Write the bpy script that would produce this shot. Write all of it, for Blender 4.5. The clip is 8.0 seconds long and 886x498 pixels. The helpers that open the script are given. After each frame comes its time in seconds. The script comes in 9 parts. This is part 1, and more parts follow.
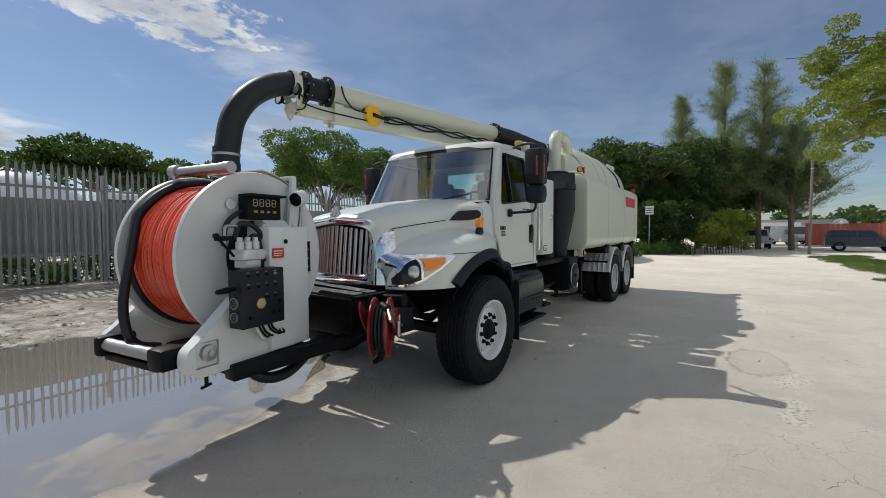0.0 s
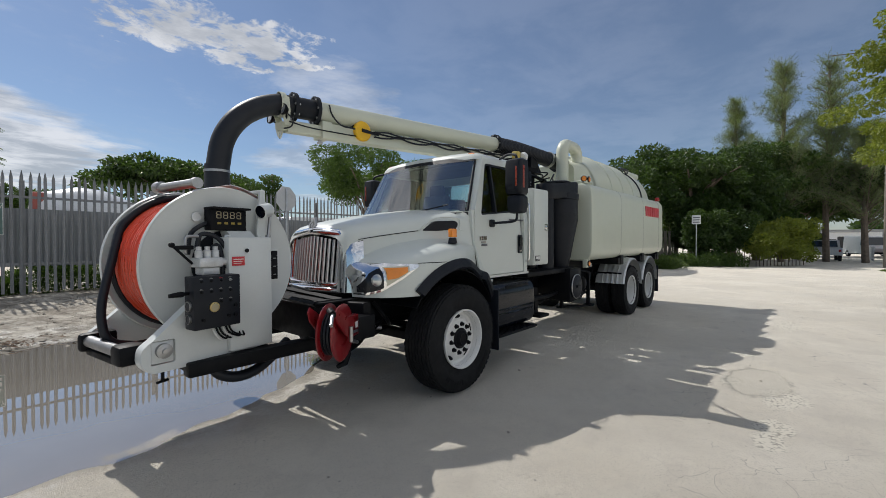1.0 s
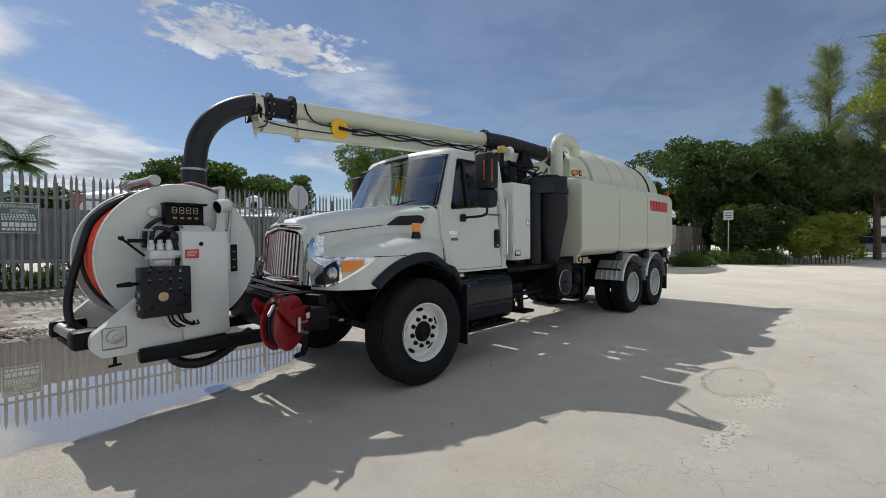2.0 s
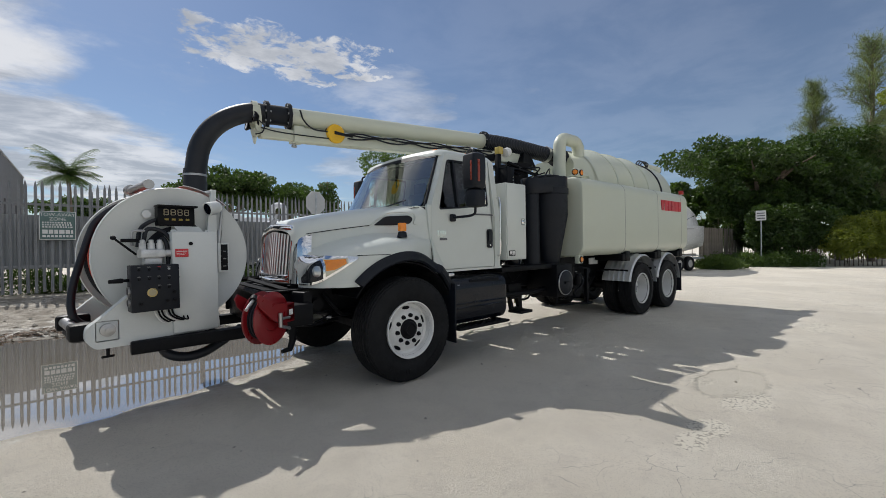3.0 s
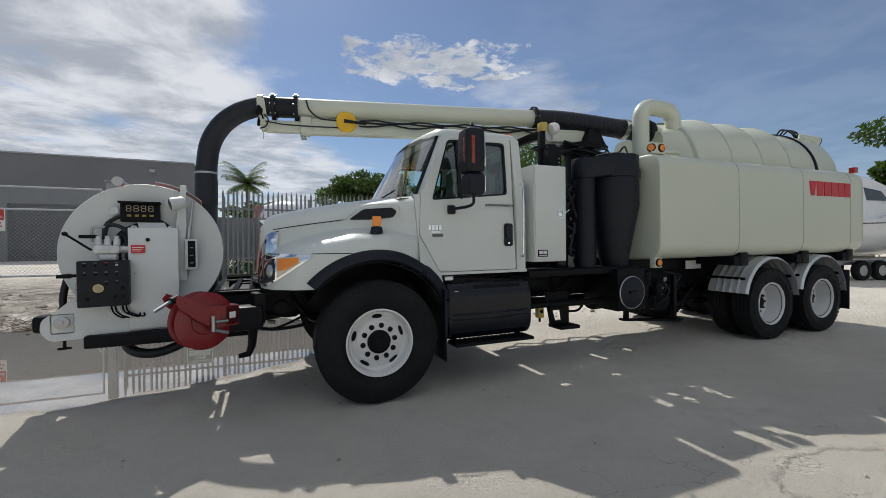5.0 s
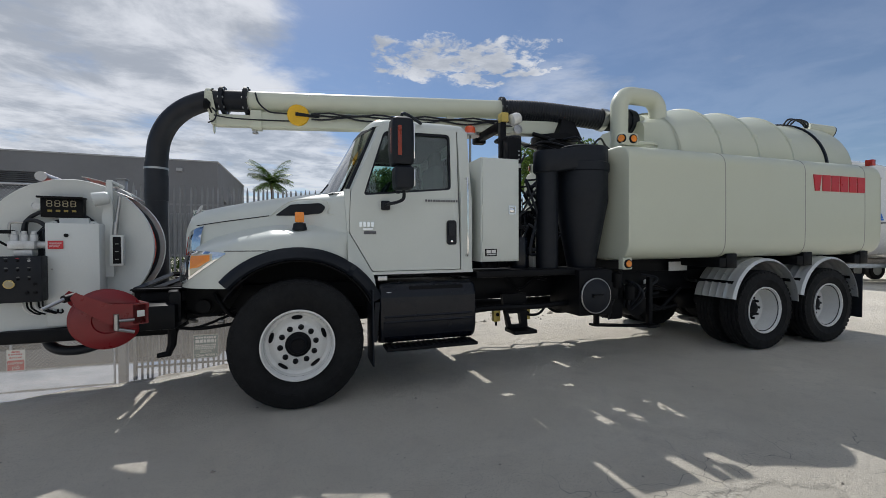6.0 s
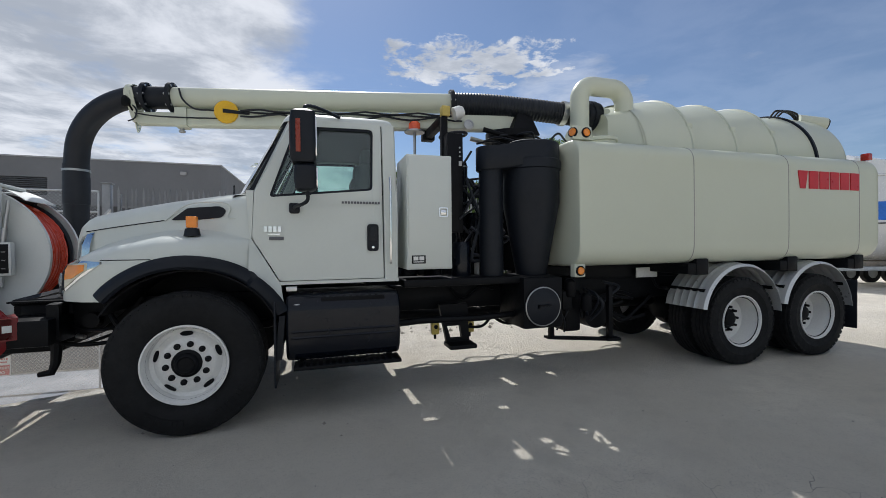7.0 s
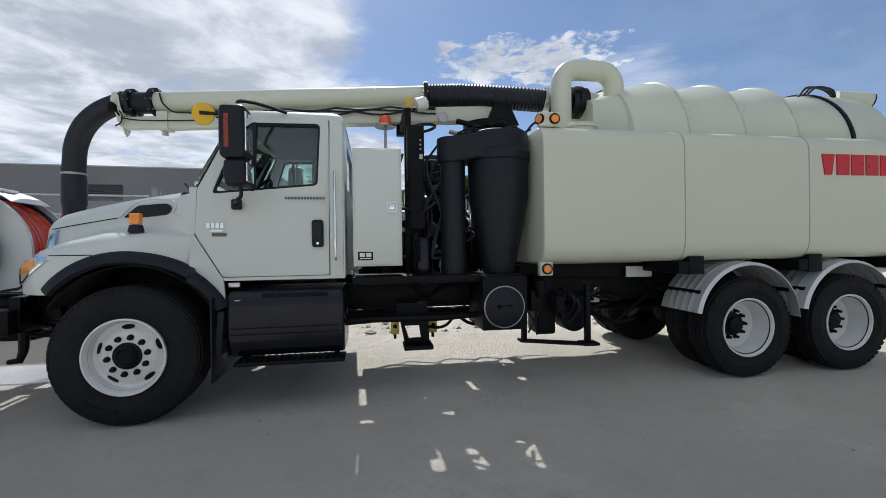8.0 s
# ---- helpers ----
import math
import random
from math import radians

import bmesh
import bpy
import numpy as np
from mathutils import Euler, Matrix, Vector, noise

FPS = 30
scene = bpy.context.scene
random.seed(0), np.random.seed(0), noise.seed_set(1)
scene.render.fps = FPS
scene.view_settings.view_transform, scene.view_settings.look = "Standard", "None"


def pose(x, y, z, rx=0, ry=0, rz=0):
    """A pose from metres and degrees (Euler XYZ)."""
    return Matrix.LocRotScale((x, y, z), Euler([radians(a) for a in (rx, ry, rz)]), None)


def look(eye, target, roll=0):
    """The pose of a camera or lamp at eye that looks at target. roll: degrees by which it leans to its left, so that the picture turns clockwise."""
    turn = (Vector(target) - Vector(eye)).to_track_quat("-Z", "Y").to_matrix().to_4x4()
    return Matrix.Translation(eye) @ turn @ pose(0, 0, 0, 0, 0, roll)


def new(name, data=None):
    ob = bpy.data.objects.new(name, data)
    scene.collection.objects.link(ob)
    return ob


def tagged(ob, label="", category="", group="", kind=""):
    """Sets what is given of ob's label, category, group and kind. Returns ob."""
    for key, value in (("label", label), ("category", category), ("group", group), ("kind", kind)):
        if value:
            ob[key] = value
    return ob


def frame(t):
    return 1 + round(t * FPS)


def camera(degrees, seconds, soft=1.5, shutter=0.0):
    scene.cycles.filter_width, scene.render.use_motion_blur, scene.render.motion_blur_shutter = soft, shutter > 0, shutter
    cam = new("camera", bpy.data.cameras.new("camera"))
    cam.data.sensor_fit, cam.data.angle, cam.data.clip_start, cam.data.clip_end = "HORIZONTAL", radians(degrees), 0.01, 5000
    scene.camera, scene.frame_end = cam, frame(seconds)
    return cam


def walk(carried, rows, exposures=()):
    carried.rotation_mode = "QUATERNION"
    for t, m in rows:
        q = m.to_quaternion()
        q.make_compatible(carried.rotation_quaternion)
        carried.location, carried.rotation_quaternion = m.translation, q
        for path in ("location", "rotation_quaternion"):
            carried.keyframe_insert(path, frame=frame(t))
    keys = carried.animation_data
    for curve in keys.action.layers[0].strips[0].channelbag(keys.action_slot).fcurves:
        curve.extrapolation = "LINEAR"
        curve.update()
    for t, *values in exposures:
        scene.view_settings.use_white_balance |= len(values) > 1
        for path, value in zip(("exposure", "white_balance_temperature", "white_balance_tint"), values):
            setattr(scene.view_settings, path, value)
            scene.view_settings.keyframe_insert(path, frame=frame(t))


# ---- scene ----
cam = camera(94.0, 8.0, soft=0.8)
PATH = [
    (0.0, (-3.682, -3.141, 1.521), (-2.041, -1.999, 1.442), 0.10),
    (0.5, (-3.607, -3.492, 1.522), (-2.020, -2.275, 1.475), 0.17),
    (1.0, (-3.305, -3.785, 1.519), (-1.798, -2.470, 1.490), 0.17),
    (1.5, (-2.989, -4.059, 1.505), (-1.547, -2.674, 1.464), 0.15),
    (3.0, (-2.576, -4.672, 1.413), (-1.266, -3.161, 1.400), -0.47),
    (3.5, (-2.151, -4.700, 1.396), (-0.955, -3.097, 1.379), -0.64),
    (4.0, (-1.707, -4.700, 1.421), (-0.651, -3.002, 1.407), -0.55),
    (5.5, (-0.426, -4.809, 1.400), (0.236, -2.922, 1.373), 0.10),
    (6.0, (0.051, -4.833, 1.408), (0.683, -2.936, 1.378), 0.28),
    (6.5, (0.504, -4.771, 1.397), (1.127, -2.871, 1.372), 0.23),
    (7.0, (0.960, -4.700, 1.449), (1.533, -2.784, 1.427), 0.04),
    (7.5, (1.450, -4.763, 1.447), (1.909, -2.816, 1.423), -0.12),
    (8.0, (1.899, -4.734, 1.405), (2.229, -2.761, 1.387), -0.12),
]
walk(cam, [(t, look(eye, target, roll)) for t, eye, target, roll in PATH], exposures=[(0.0, -0.45, 6470, 10), (4.5, -0.52, 6450, 10), (5.5, -0.52, 6350, 10), (6.5, -0.47, 6280, 10), (8.0, -0.25, 6230, 10)])

# ---------------------------------------------------------------- light
SUN = Vector((-0.06, 0.89, 1.0)).normalized()
world = bpy.data.worlds.new("sky")
scene.world = world
world.use_nodes = True


def build_sky():
    nt = world.node_tree
    nt.nodes.clear()
    N, L = nt.nodes.new, nt.links.new
    out, bg = N("ShaderNodeOutputWorld"), N("ShaderNodeBackground")
    sky = N("ShaderNodeTexSky")
    sky.sky_type, sky.sun_disc = "NISHITA", False
    sky.sun_elevation = math.asin(SUN.z)
    sky.sun_rotation = math.atan2(SUN.x, SUN.y)
    sky.air_density, sky.dust_density, sky.ozone_density = 1.0, 0.4, 3.2
    co = N("ShaderNodeTexCoord")
    sep = N("ShaderNodeSeparateXYZ")
    L(co.outputs["Generated"], sep.inputs[0])

    def op(kind, a, b=None, clamp=False):
        n = N("ShaderNodeMath")
        n.operation, n.use_clamp = kind, clamp
        for i, v in enumerate((a, b)):
            if v is None:
                continue
            if isinstance(v, (int, float)):
                n.inputs[i].default_value = v
            else:
                L(v, n.inputs[i])
        return n.outputs[0]
    zc = op("MAXIMUM", sep.outputs[2], 0.035)
    zc = op("ADD", zc, 0.06)
    com = N("ShaderNodeCombineXYZ")
    L(op("DIVIDE", sep.outputs[0], zc), com.inputs[0])
    L(op("DIVIDE", sep.outputs[1], zc), com.inputs[1])

    def cloud(scale, detail, rough, lo, hi, seed):
        n = N("ShaderNodeTexNoise")
        n.inputs["Scale"].default_value, n.inputs["Detail"].default_value = scale, detail
        n.inputs["Roughness"].default_value, n.inputs["Distortion"].default_value = rough, 0.25
        mp = N("ShaderNodeMapping")
        mp.inputs["Location"].default_value = seed
        L(com.outputs[0], mp.inputs[0])
        L(mp.outputs[0], n.inputs["Vector"])
        r = N("ShaderNodeMapRange")
        r.inputs[1].default_value, r.inputs[2].default_value = lo, hi
        r.interpolation_type = "SMOOTHSTEP" if hi < 1 else "LINEAR"
        L(n.outputs[0], r.inputs[0])
        return r.outputs[0]
    fluff = cloud(8.0, 10, 0.62, 0.0, 1.0, (4.0, 1.0, 3))
    bank = cloud(0.95, 10, 0.60, 0.0, 1.0, (1.9, 0.7, 0))
    wisp = cloud(0.8, 7, 0.7, 0.52, 0.80, (7.0, 2.0, 1))
    shade = cloud(2.2, 8, 0.6, 0.35, 0.65, (9.0, 3.0, 2))

    def towards(yaw, elev, core, edge):
        """A soft region of sky round a heading (degrees left of +y) and height."""
        a_, e_ = radians(yaw), radians(elev)
        d = N("ShaderNodeVectorMath")
        d.operation = "DOT_PRODUCT"
        d.inputs[1].default_value = (-math.sin(a_) * math.cos(e_), math.cos(a_) * math.cos(e_), math.sin(e_))
        L(co.outputs["Generated"], d.inputs[0])
        r = N("ShaderNodeMapRange")
        r.interpolation_type = "SMOOTHSTEP"
        r.inputs[1].default_value, r.inputs[2].default_value = math.cos(radians(edge)), math.cos(radians(core))
        L(d.outputs["Value"], r.inputs[0])
        return r.outputs[0]
    def grown(mask, noise, thin, thick, soft, most):
        """Cloud where the noise rises over a threshold that falls inside the region."""
        r = N("ShaderNodeMapRange")
        r.interpolation_type = "SMOOTHSTEP"
        v = op("ADD", noise, op("MULTIPLY", mask, thin - thick))
        r.inputs[1].default_value, r.inputs[2].default_value, r.inputs[4].default_value = thin, thin + soft, most
        L(v, r.inputs[0])
        return r.outputs[0]
    belt = N("ShaderNodeMapRange")
    belt.interpolation_type = "SMOOTHSTEP"
    belt.inputs[1].default_value, belt.inputs[2].default_value = 0.085, 0.015
    L(op("ABSOLUTE", op("SUBTRACT", sep.outputs[2], math.sin(radians(23.5)))), belt.inputs[0])
    mottled = grown(op("MULTIPLY", towards(-21, 23.5, 4, 17), belt.outputs[0]), fluff, 0.78, 0.36, 0.15, 1.0)
    great = grown(towards(34, 26, 12, 42), bank, 0.72, 0.24, 0.22, 1.0)
    shelf = N("ShaderNodeMapRange")
    shelf.interpolation_type = "SMOOTHSTEP"
    shelf.inputs[1].default_value, shelf.inputs[2].default_value = 0.15, 0.05
    L(op("ABSOLUTE", op("SUBTRACT", sep.outputs[2], 0.17)), shelf.inputs[0])
    low = grown(op("MULTIPLY", towards(14, 9, 14, 32), shelf.outputs[0]), bank, 0.70, 0.28, 0.18, 0.9)
    upper = grown(towards(-34, 14, 3, 14), bank, 0.66, 0.40, 0.16, 0.5)
    # unseen clouds overhead and behind the camera, added to brighten the shade
    behind = grown(towards(0, 66, 8, 32), bank, 0.66, 0.30, 0.2, 0.8)
    rear = grown(towards(178, 42, 30, 85), bank, 0.66, 0.30, 0.2, 0.8)
    zenith_fill = grown(towards(180, 80, 26, 47), bank, 0.66, 0.22, 0.2, 0.95)
    behind = op("MAXIMUM", behind, zenith_fill)
    m = op("MAXIMUM", op("MAXIMUM", mottled, op("MAXIMUM", great, rear)), op("MAXIMUM", op("MAXIMUM", low, upper), behind))
    m = op("MAXIMUM", m, op("MULTIPLY", wisp, 0.25), True)
    m = op("MAXIMUM", m, op("MULTIPLY", towards(-78, 16, 8, 62), 0.13))
    tone = N("ShaderNodeMix")
    tone.data_type = "RGBA"
    L(shade, tone.inputs[0])
    tone.inputs[6].default_value, tone.inputs[7].default_value = (4.8, 5.1, 5.6, 1), (9.2, 9.3, 9.6, 1)
    mix = N("ShaderNodeMix")
    mix.data_type = "RGBA"
    L(op("MULTIPLY", m, 0.92), mix.inputs[0])
    dim = N("ShaderNodeVectorMath")
    dim.operation = "MULTIPLY"
    dim.inputs[1].default_value = (0.85, 0.885, 0.93)
    L(sky.outputs[0], dim.inputs[0])
    L(dim.outputs[0], mix.inputs[6])
    L(tone.outputs[2], mix.inputs[7])
    L(mix.outputs[2], bg.inputs[0])
    bg.inputs[1].default_value = 0.119
    L(bg.outputs[0], out.inputs[0])


build_sky()
sun_data = bpy.data.lights.new("sun", "SUN")
sun_data.energy, sun_data.angle, sun_data.color = 5.0, radians(0.55), (1.0, 0.965, 0.915)
sun = new("sun", sun_data)
sun.matrix_world = look(SUN * 60, (0, 0, 0))


# ---------------------------------------------------------------- materials
def mat(name, color, rough=0.5, metal=0.0, vary=0.12, scale=3.0, fine=0.06, fine_scale=60.0, bump=0.0, bump_scale=80.0,
        tint=None, spec=0.5, coat=0.0, jitter=0.0, rough_vary=0.1, dirt=None, dirt_cover=0.6, emit=None, coord="Object"):
    """A painted or natural surface: broad and fine variation of colour, uneven gloss and relief."""
    m = bpy.data.materials.new(name)
    m.use_nodes = True
    nt = m.node_tree
    N, L = nt.nodes.new, nt.links.new
    b = nt.nodes["Principled BSDF"]
    co = N("ShaderNodeTexCoord").outputs[coord]

    def tex(s, detail=5, rgh=0.6):
        n = N("ShaderNodeTexNoise")
        n.inputs["Scale"].default_value, n.inputs["Detail"].default_value, n.inputs["Roughness"].default_value = s, detail, rgh
        L(co, n.inputs["Vector"])
        return n.outputs[0]

    def ramp(f, a, c):
        r = N("ShaderNodeMapRange")
        r.inputs[1].default_value, r.inputs[2].default_value = 0.3, 0.7
        r.inputs[3].default_value, r.inputs[4].default_value = a, c
        L(f, r.inputs[0])
        return r.outputs[0]

    def mul(a, c):
        n = N("ShaderNodeMath")
        n.operation = "MULTIPLY"
        L(a, n.inputs[0])
        L(c, n.inputs[1])
        return n.outputs[0]
    broad = tex(scale)
    f = mul(ramp(broad, 1 - vary, 1 + vary), ramp(tex(fine_scale), 1 - fine, 1 + fine))
    if jitter:
        oi = N("ShaderNodeObjectInfo")
        r = N("ShaderNodeMapRange")
        r.inputs[3].default_value, r.inputs[4].default_value = 1 - jitter, 1 + jitter
        L(oi.outputs["Random"], r.inputs[0])
        f = mul(f, r.outputs[0])
    mx = N("ShaderNodeMix")
    mx.data_type = "RGBA"
    mx.blend_type = "MIX"
    mx.inputs[6].default_value = (*color, 1)
    mx.inputs[7].default_value = (*(tint or [c * 0.8 for c in color]), 1)
    L(ramp(tex(scale * 0.37 + 0.11, 6), 0.0, 0.8 if tint else 0.15), mx.inputs[0])
    col = mx.outputs[2]
    if dirt:
        dm = N("ShaderNodeMix")
        dm.data_type = "RGBA"
        L(col, dm.inputs[6])
        dm.inputs[7].default_value = (*dirt, 1)
        r = N("ShaderNodeMapRange")
        r.inputs[1].default_value, r.inputs[2].default_value = dirt_cover, dirt_cover + 0.18
        r.inputs[4].default_value = 0.7
        L(tex(scale * 2.3 + 0.4, 9, 0.72), r.inputs[0])
        L(r.outputs[0], dm.inputs[0])
        col = dm.outputs[2]
    vm = N("ShaderNodeVectorMath")
    vm.operation = "SCALE"
    L(col, vm.inputs[0])
    L(f, vm.inputs["Scale"])
    L(vm.outputs[0], b.inputs["Base Color"])
    L(ramp(tex(scale * 4 + 2), max(rough - rough_vary, 0.02), min(rough + rough_vary, 1.0)), b.inputs["Roughness"])
    b.inputs["Metallic"].default_value = metal
    b.inputs["Specular IOR Level"].default_value = spec
    b.inputs["Coat Weight"].default_value = coat
    b.inputs["Coat Roughness"].default_value = 0.06
    if bump:
        bp = N("ShaderNodeBump")
        bp.inputs["Strength"].default_value, bp.inputs["Distance"].default_value = 0.6, bump
        L(tex(bump_scale, 6, 0.65), bp.inputs["Height"])
        L(bp.outputs[0], b.inputs["Normal"])
    if emit:
        b.inputs["Emission Color"].default_value = (*emit[:3], 1)
        b.inputs["Emission Strength"].default_value = emit[3]
    return m


def glass_mat(name, color, rough=0.02, alpha=0.35):
    """A thin pane: mostly clear, with a mirror-like sheen that grows at grazing angles."""
    m = bpy.data.materials.new(name)
    m.use_nodes = True
    nt = m.node_tree
    nt.nodes.clear()
    N, L = nt.nodes.new, nt.links.new
    out, mix, tr, gl, fr = (N("ShaderNodeOutputMaterial"), N("ShaderNodeMixShader"), N("ShaderNodeBsdfTransparent"),
                            N("ShaderNodeBsdfGlossy"), N("ShaderNodeFresnel"))
    tr.inputs[0].default_value = (*color, 1)
    gl.inputs["Roughness"].default_value = rough
    fr.inputs[0].default_value = 1.5
    a = N("ShaderNodeMath")
    a.operation = "ADD"
    a.inputs[1].default_value = alpha
    a.use_clamp = True
    L(fr.outputs[0], a.inputs[0])
    L(a.outputs[0], mix.inputs[0])
    L(tr.outputs[0], mix.inputs[1])
    L(gl.outputs[0], mix.inputs[2])
    L(mix.outputs[0], out.inputs[0])
    return m


WHITE = mat("white_truck_paint", (0.595, 0.625, 0.585), 0.36, vary=0.015, fine=0.01, coat=0.15, rough_vary=0.04)
CREAM = mat("cream_tank_paint", (0.565, 0.588, 0.478), 0.38, vary=0.015, fine=0.01, scale=1.2, coat=0.12, rough_vary=0.07)
REELW = mat("white_reel_enamel", (0.61, 0.635, 0.62), 0.4, vary=0.025, fine=0.015, coat=0.15)
BLACK = mat("black_chassis_paint", (0.0042, 0.0047, 0.0062), 0.5, vary=0.3, fine=0.2, spec=0.15, dirt=(0.012, 0.0118, 0.0118), dirt_cover=0.76)
GLOSSB = mat("glossy_black_paint", (0.0040, 0.0058, 0.0110), 0.20, vary=0.2, dirt=(0.008, 0.009, 0.0125), dirt_cover=0.78, coat=0.0, spec=0.3)
PLASTIC = mat("black_textured_plastic", (0.0055, 0.0078, 0.0128), 0.5, vary=0.15, spec=0.3, bump=0.0006, bump_scale=400, dirt=(0.015, 0.0165, 0.0195), dirt_cover=0.74)
TYRE = mat("tyre_rubber", (0.009, 0.0095, 0.0105), 0.75, vary=0.25, scale=4, fine=0.15, spec=0.22, bump=0.001, bump_scale=120, dirt=(0.032, 0.030, 0.028), dirt_cover=0.64)
HOSEB = mat("black_rubber_hose", (0.010, 0.0125, 0.018), 0.46, vary=0.2, spec=0.35, bump=0.0008, bump_scale=90, dirt=(0.024, 0.0245, 0.026), dirt_cover=0.72)
RED_HOSE = mat("orange_red_hose", (0.62, 0.060, 0.022), 0.32, vary=0.10, fine=0.05, dirt=(0.28, 0.05, 0.03), dirt_cover=0.66)
RED = mat("red_enamel", (0.211, 0.006, 0.010), 0.35, vary=0.1, coat=0.2, dirt=(0.22, 0.03, 0.025), dirt_cover=0.66)
LETTER = mat("red_vinyl", (0.52, 0.012, 0.02), 0.35, vary=0.04)
CHROME = mat("chrome", (0.80, 0.80, 0.80), 0.07, 1.0, vary=0.05, rough_vary=0.03)
SATIN = mat("satin_chrome", (0.62, 0.62, 0.61), 0.38, 1.0, vary=0.06, rough_vary=0.05)
STEEL = mat("dull_steel", (0.42, 0.42, 0.42), 0.38, 1.0, vary=0.12, dirt=(0.2, 0.18, 0.16), dirt_cover=0.66)
GALV = mat("galvanised_steel", (0.46, 0.48, 0.50), 0.5, 0.75, vary=0.16, scale=6, fine=0.1, jitter=0.10, dirt=(0.22, 0.20, 0.17), dirt_cover=0.68)
ALU = mat("silver_fender", (0.60, 0.61, 0.61), 0.36, 0.35, vary=0.08, dirt=(0.36, 0.34, 0.30), dirt_cover=0.68)
DULL_KEY = mat("dull_yellow_keys", (0.30, 0.22, 0.04), 0.5, vary=0.1)
AMBER = mat("amber_lens", (0.85, 0.26, 0.02), 0.15, vary=0.08, coat=0.5)
MARKER = mat("dull_orange_reflector", (0.24, 0.030, 0.010), 0.3, vary=0.15)
REDLENS = mat("red_lens", (0.45, 0.02, 0.01), 0.15, vary=0.08, coat=0.5)
CLEAR = mat("headlamp_lens", (0.55, 0.56, 0.56), 0.08, 0.6, vary=0.1, coat=1.0)
LAMP_CREAM = mat("yellowed_lens", (0.56, 0.53, 0.40), 0.10, vary=0.08, coat=1.0)
LAMP_DARK = mat("dark_lamp_glass", (0.012, 0.013, 0.015), 0.22, vary=0.1, spec=0.4)
REFLECTOR = mat("lamp_reflector", (0.50, 0.51, 0.50), 0.16, 0.7, vary=0.1)
LEGEND = mat("grey_panel_print", (0.22, 0.22, 0.21), 0.5)
CASTING = mat("cast_aluminium", (0.58, 0.59, 0.59), 0.42, 0.35, vary=0.15, scale=14, bump=0.001, bump_scale=150, dirt=(0.2, 0.19, 0.18), dirt_cover=0.60)
YELLOW = mat("yellow_plastic", (0.80, 0.46, 0.01), 0.4, vary=0.06)
DARK = mat("dark_interior", (0.035, 0.035, 0.038), 0.7, vary=0.2)
GREYCLOTH = mat("grey_seat_cloth", (0.16, 0.155, 0.15), 0.9, vary=0.15, fine=0.15, bump=0.001, bump_scale=300)
LED = mat("led_digit", (0.36, 0.31, 0.20), 0.4)
GOLD = mat("gold_bezel", (0.55, 0.42, 0.18), 0.3, 0.9)
WHITEP = mat("white_plastic", (0.72, 0.72, 0.70), 0.45, vary=0.06, dirt=(0.4, 0.37, 0.32), dirt_cover=0.64)
BRASS = mat("yellow_valve_paint", (0.55, 0.42, 0.10), 0.45, vary=0.2)
GLASS = glass_mat("windshield_glass", (0.80, 0.95, 0.89), 0.02, 0.24)
GLASSD = glass_mat("side_glass", (0.80, 0.90, 0.87), 0.02, 0.03)
MIRROR = mat("mirror_glass", (0.8, 0.8, 0.8), 0.03, 1.0, vary=0.02, rough_vary=0.01)
BARS = mat("dark_badge", (0.10, 0.10, 0.11), 0.4, vary=0.1)
REDLABEL = mat("red_label", (0.55, 0.03, 0.04), 0.45, vary=0.1)


# ---------------------------------------------------------------- mesh tools
def part(name, bm, material, parent=None, label="", smooth=40.0):
    """Link a bmesh as one mesh object under a thing or part."""
    bmesh.ops.recalc_face_normals(bm, faces=bm.faces)
    me = bpy.data.meshes.new(name)
    bm.to_mesh(me)
    bm.free()
    if smooth:
        for p in me.polygons:
            p.use_smooth = True
        me.set_sharp_from_angle(angle=radians(smooth))
    me.materials.append(material)
    ob = new(name, me)
    ob.parent = parent
    if label:
        ob["label"] = label
    return ob


def thing(name, label, category, group="", m=None, kind=""):
    ob = new(name)
    ob.empty_display_size = 0.2
    if m is not None:
        ob.matrix_basis = m
    return tagged(ob, label, category, group, kind)


def box(bm, x0, x1, y0, y1, z0, z1, bevel=0.0, seg=2, m=None):
    r = bmesh.ops.create_cube(bm, size=1.0)
    vs = r["verts"]
    for v in vs:
        v.co = Vector(((x0 + x1) / 2 + v.co.x * (x1 - x0), (y0 + y1) / 2 + v.co.y * (y1 - y0), (z0 + z1) / 2 + v.co.z * (z1 - z0)))
        if m is not None:
            v.co = m @ v.co
    if bevel:
        es = list({e for v in vs for e in v.link_edges})
        bmesh.ops.bevel(bm, geom=es, offset=bevel, segments=seg, profile=0.5, affect="EDGES")
    return bm


def frame_of(d):
    d = Vector(d).normalized()
    u = d.cross(Vector((0, 0, 1)) if abs(d.z) < 0.95 else Vector((1, 0, 0))).normalized()
    return u, d.cross(u).normalized()


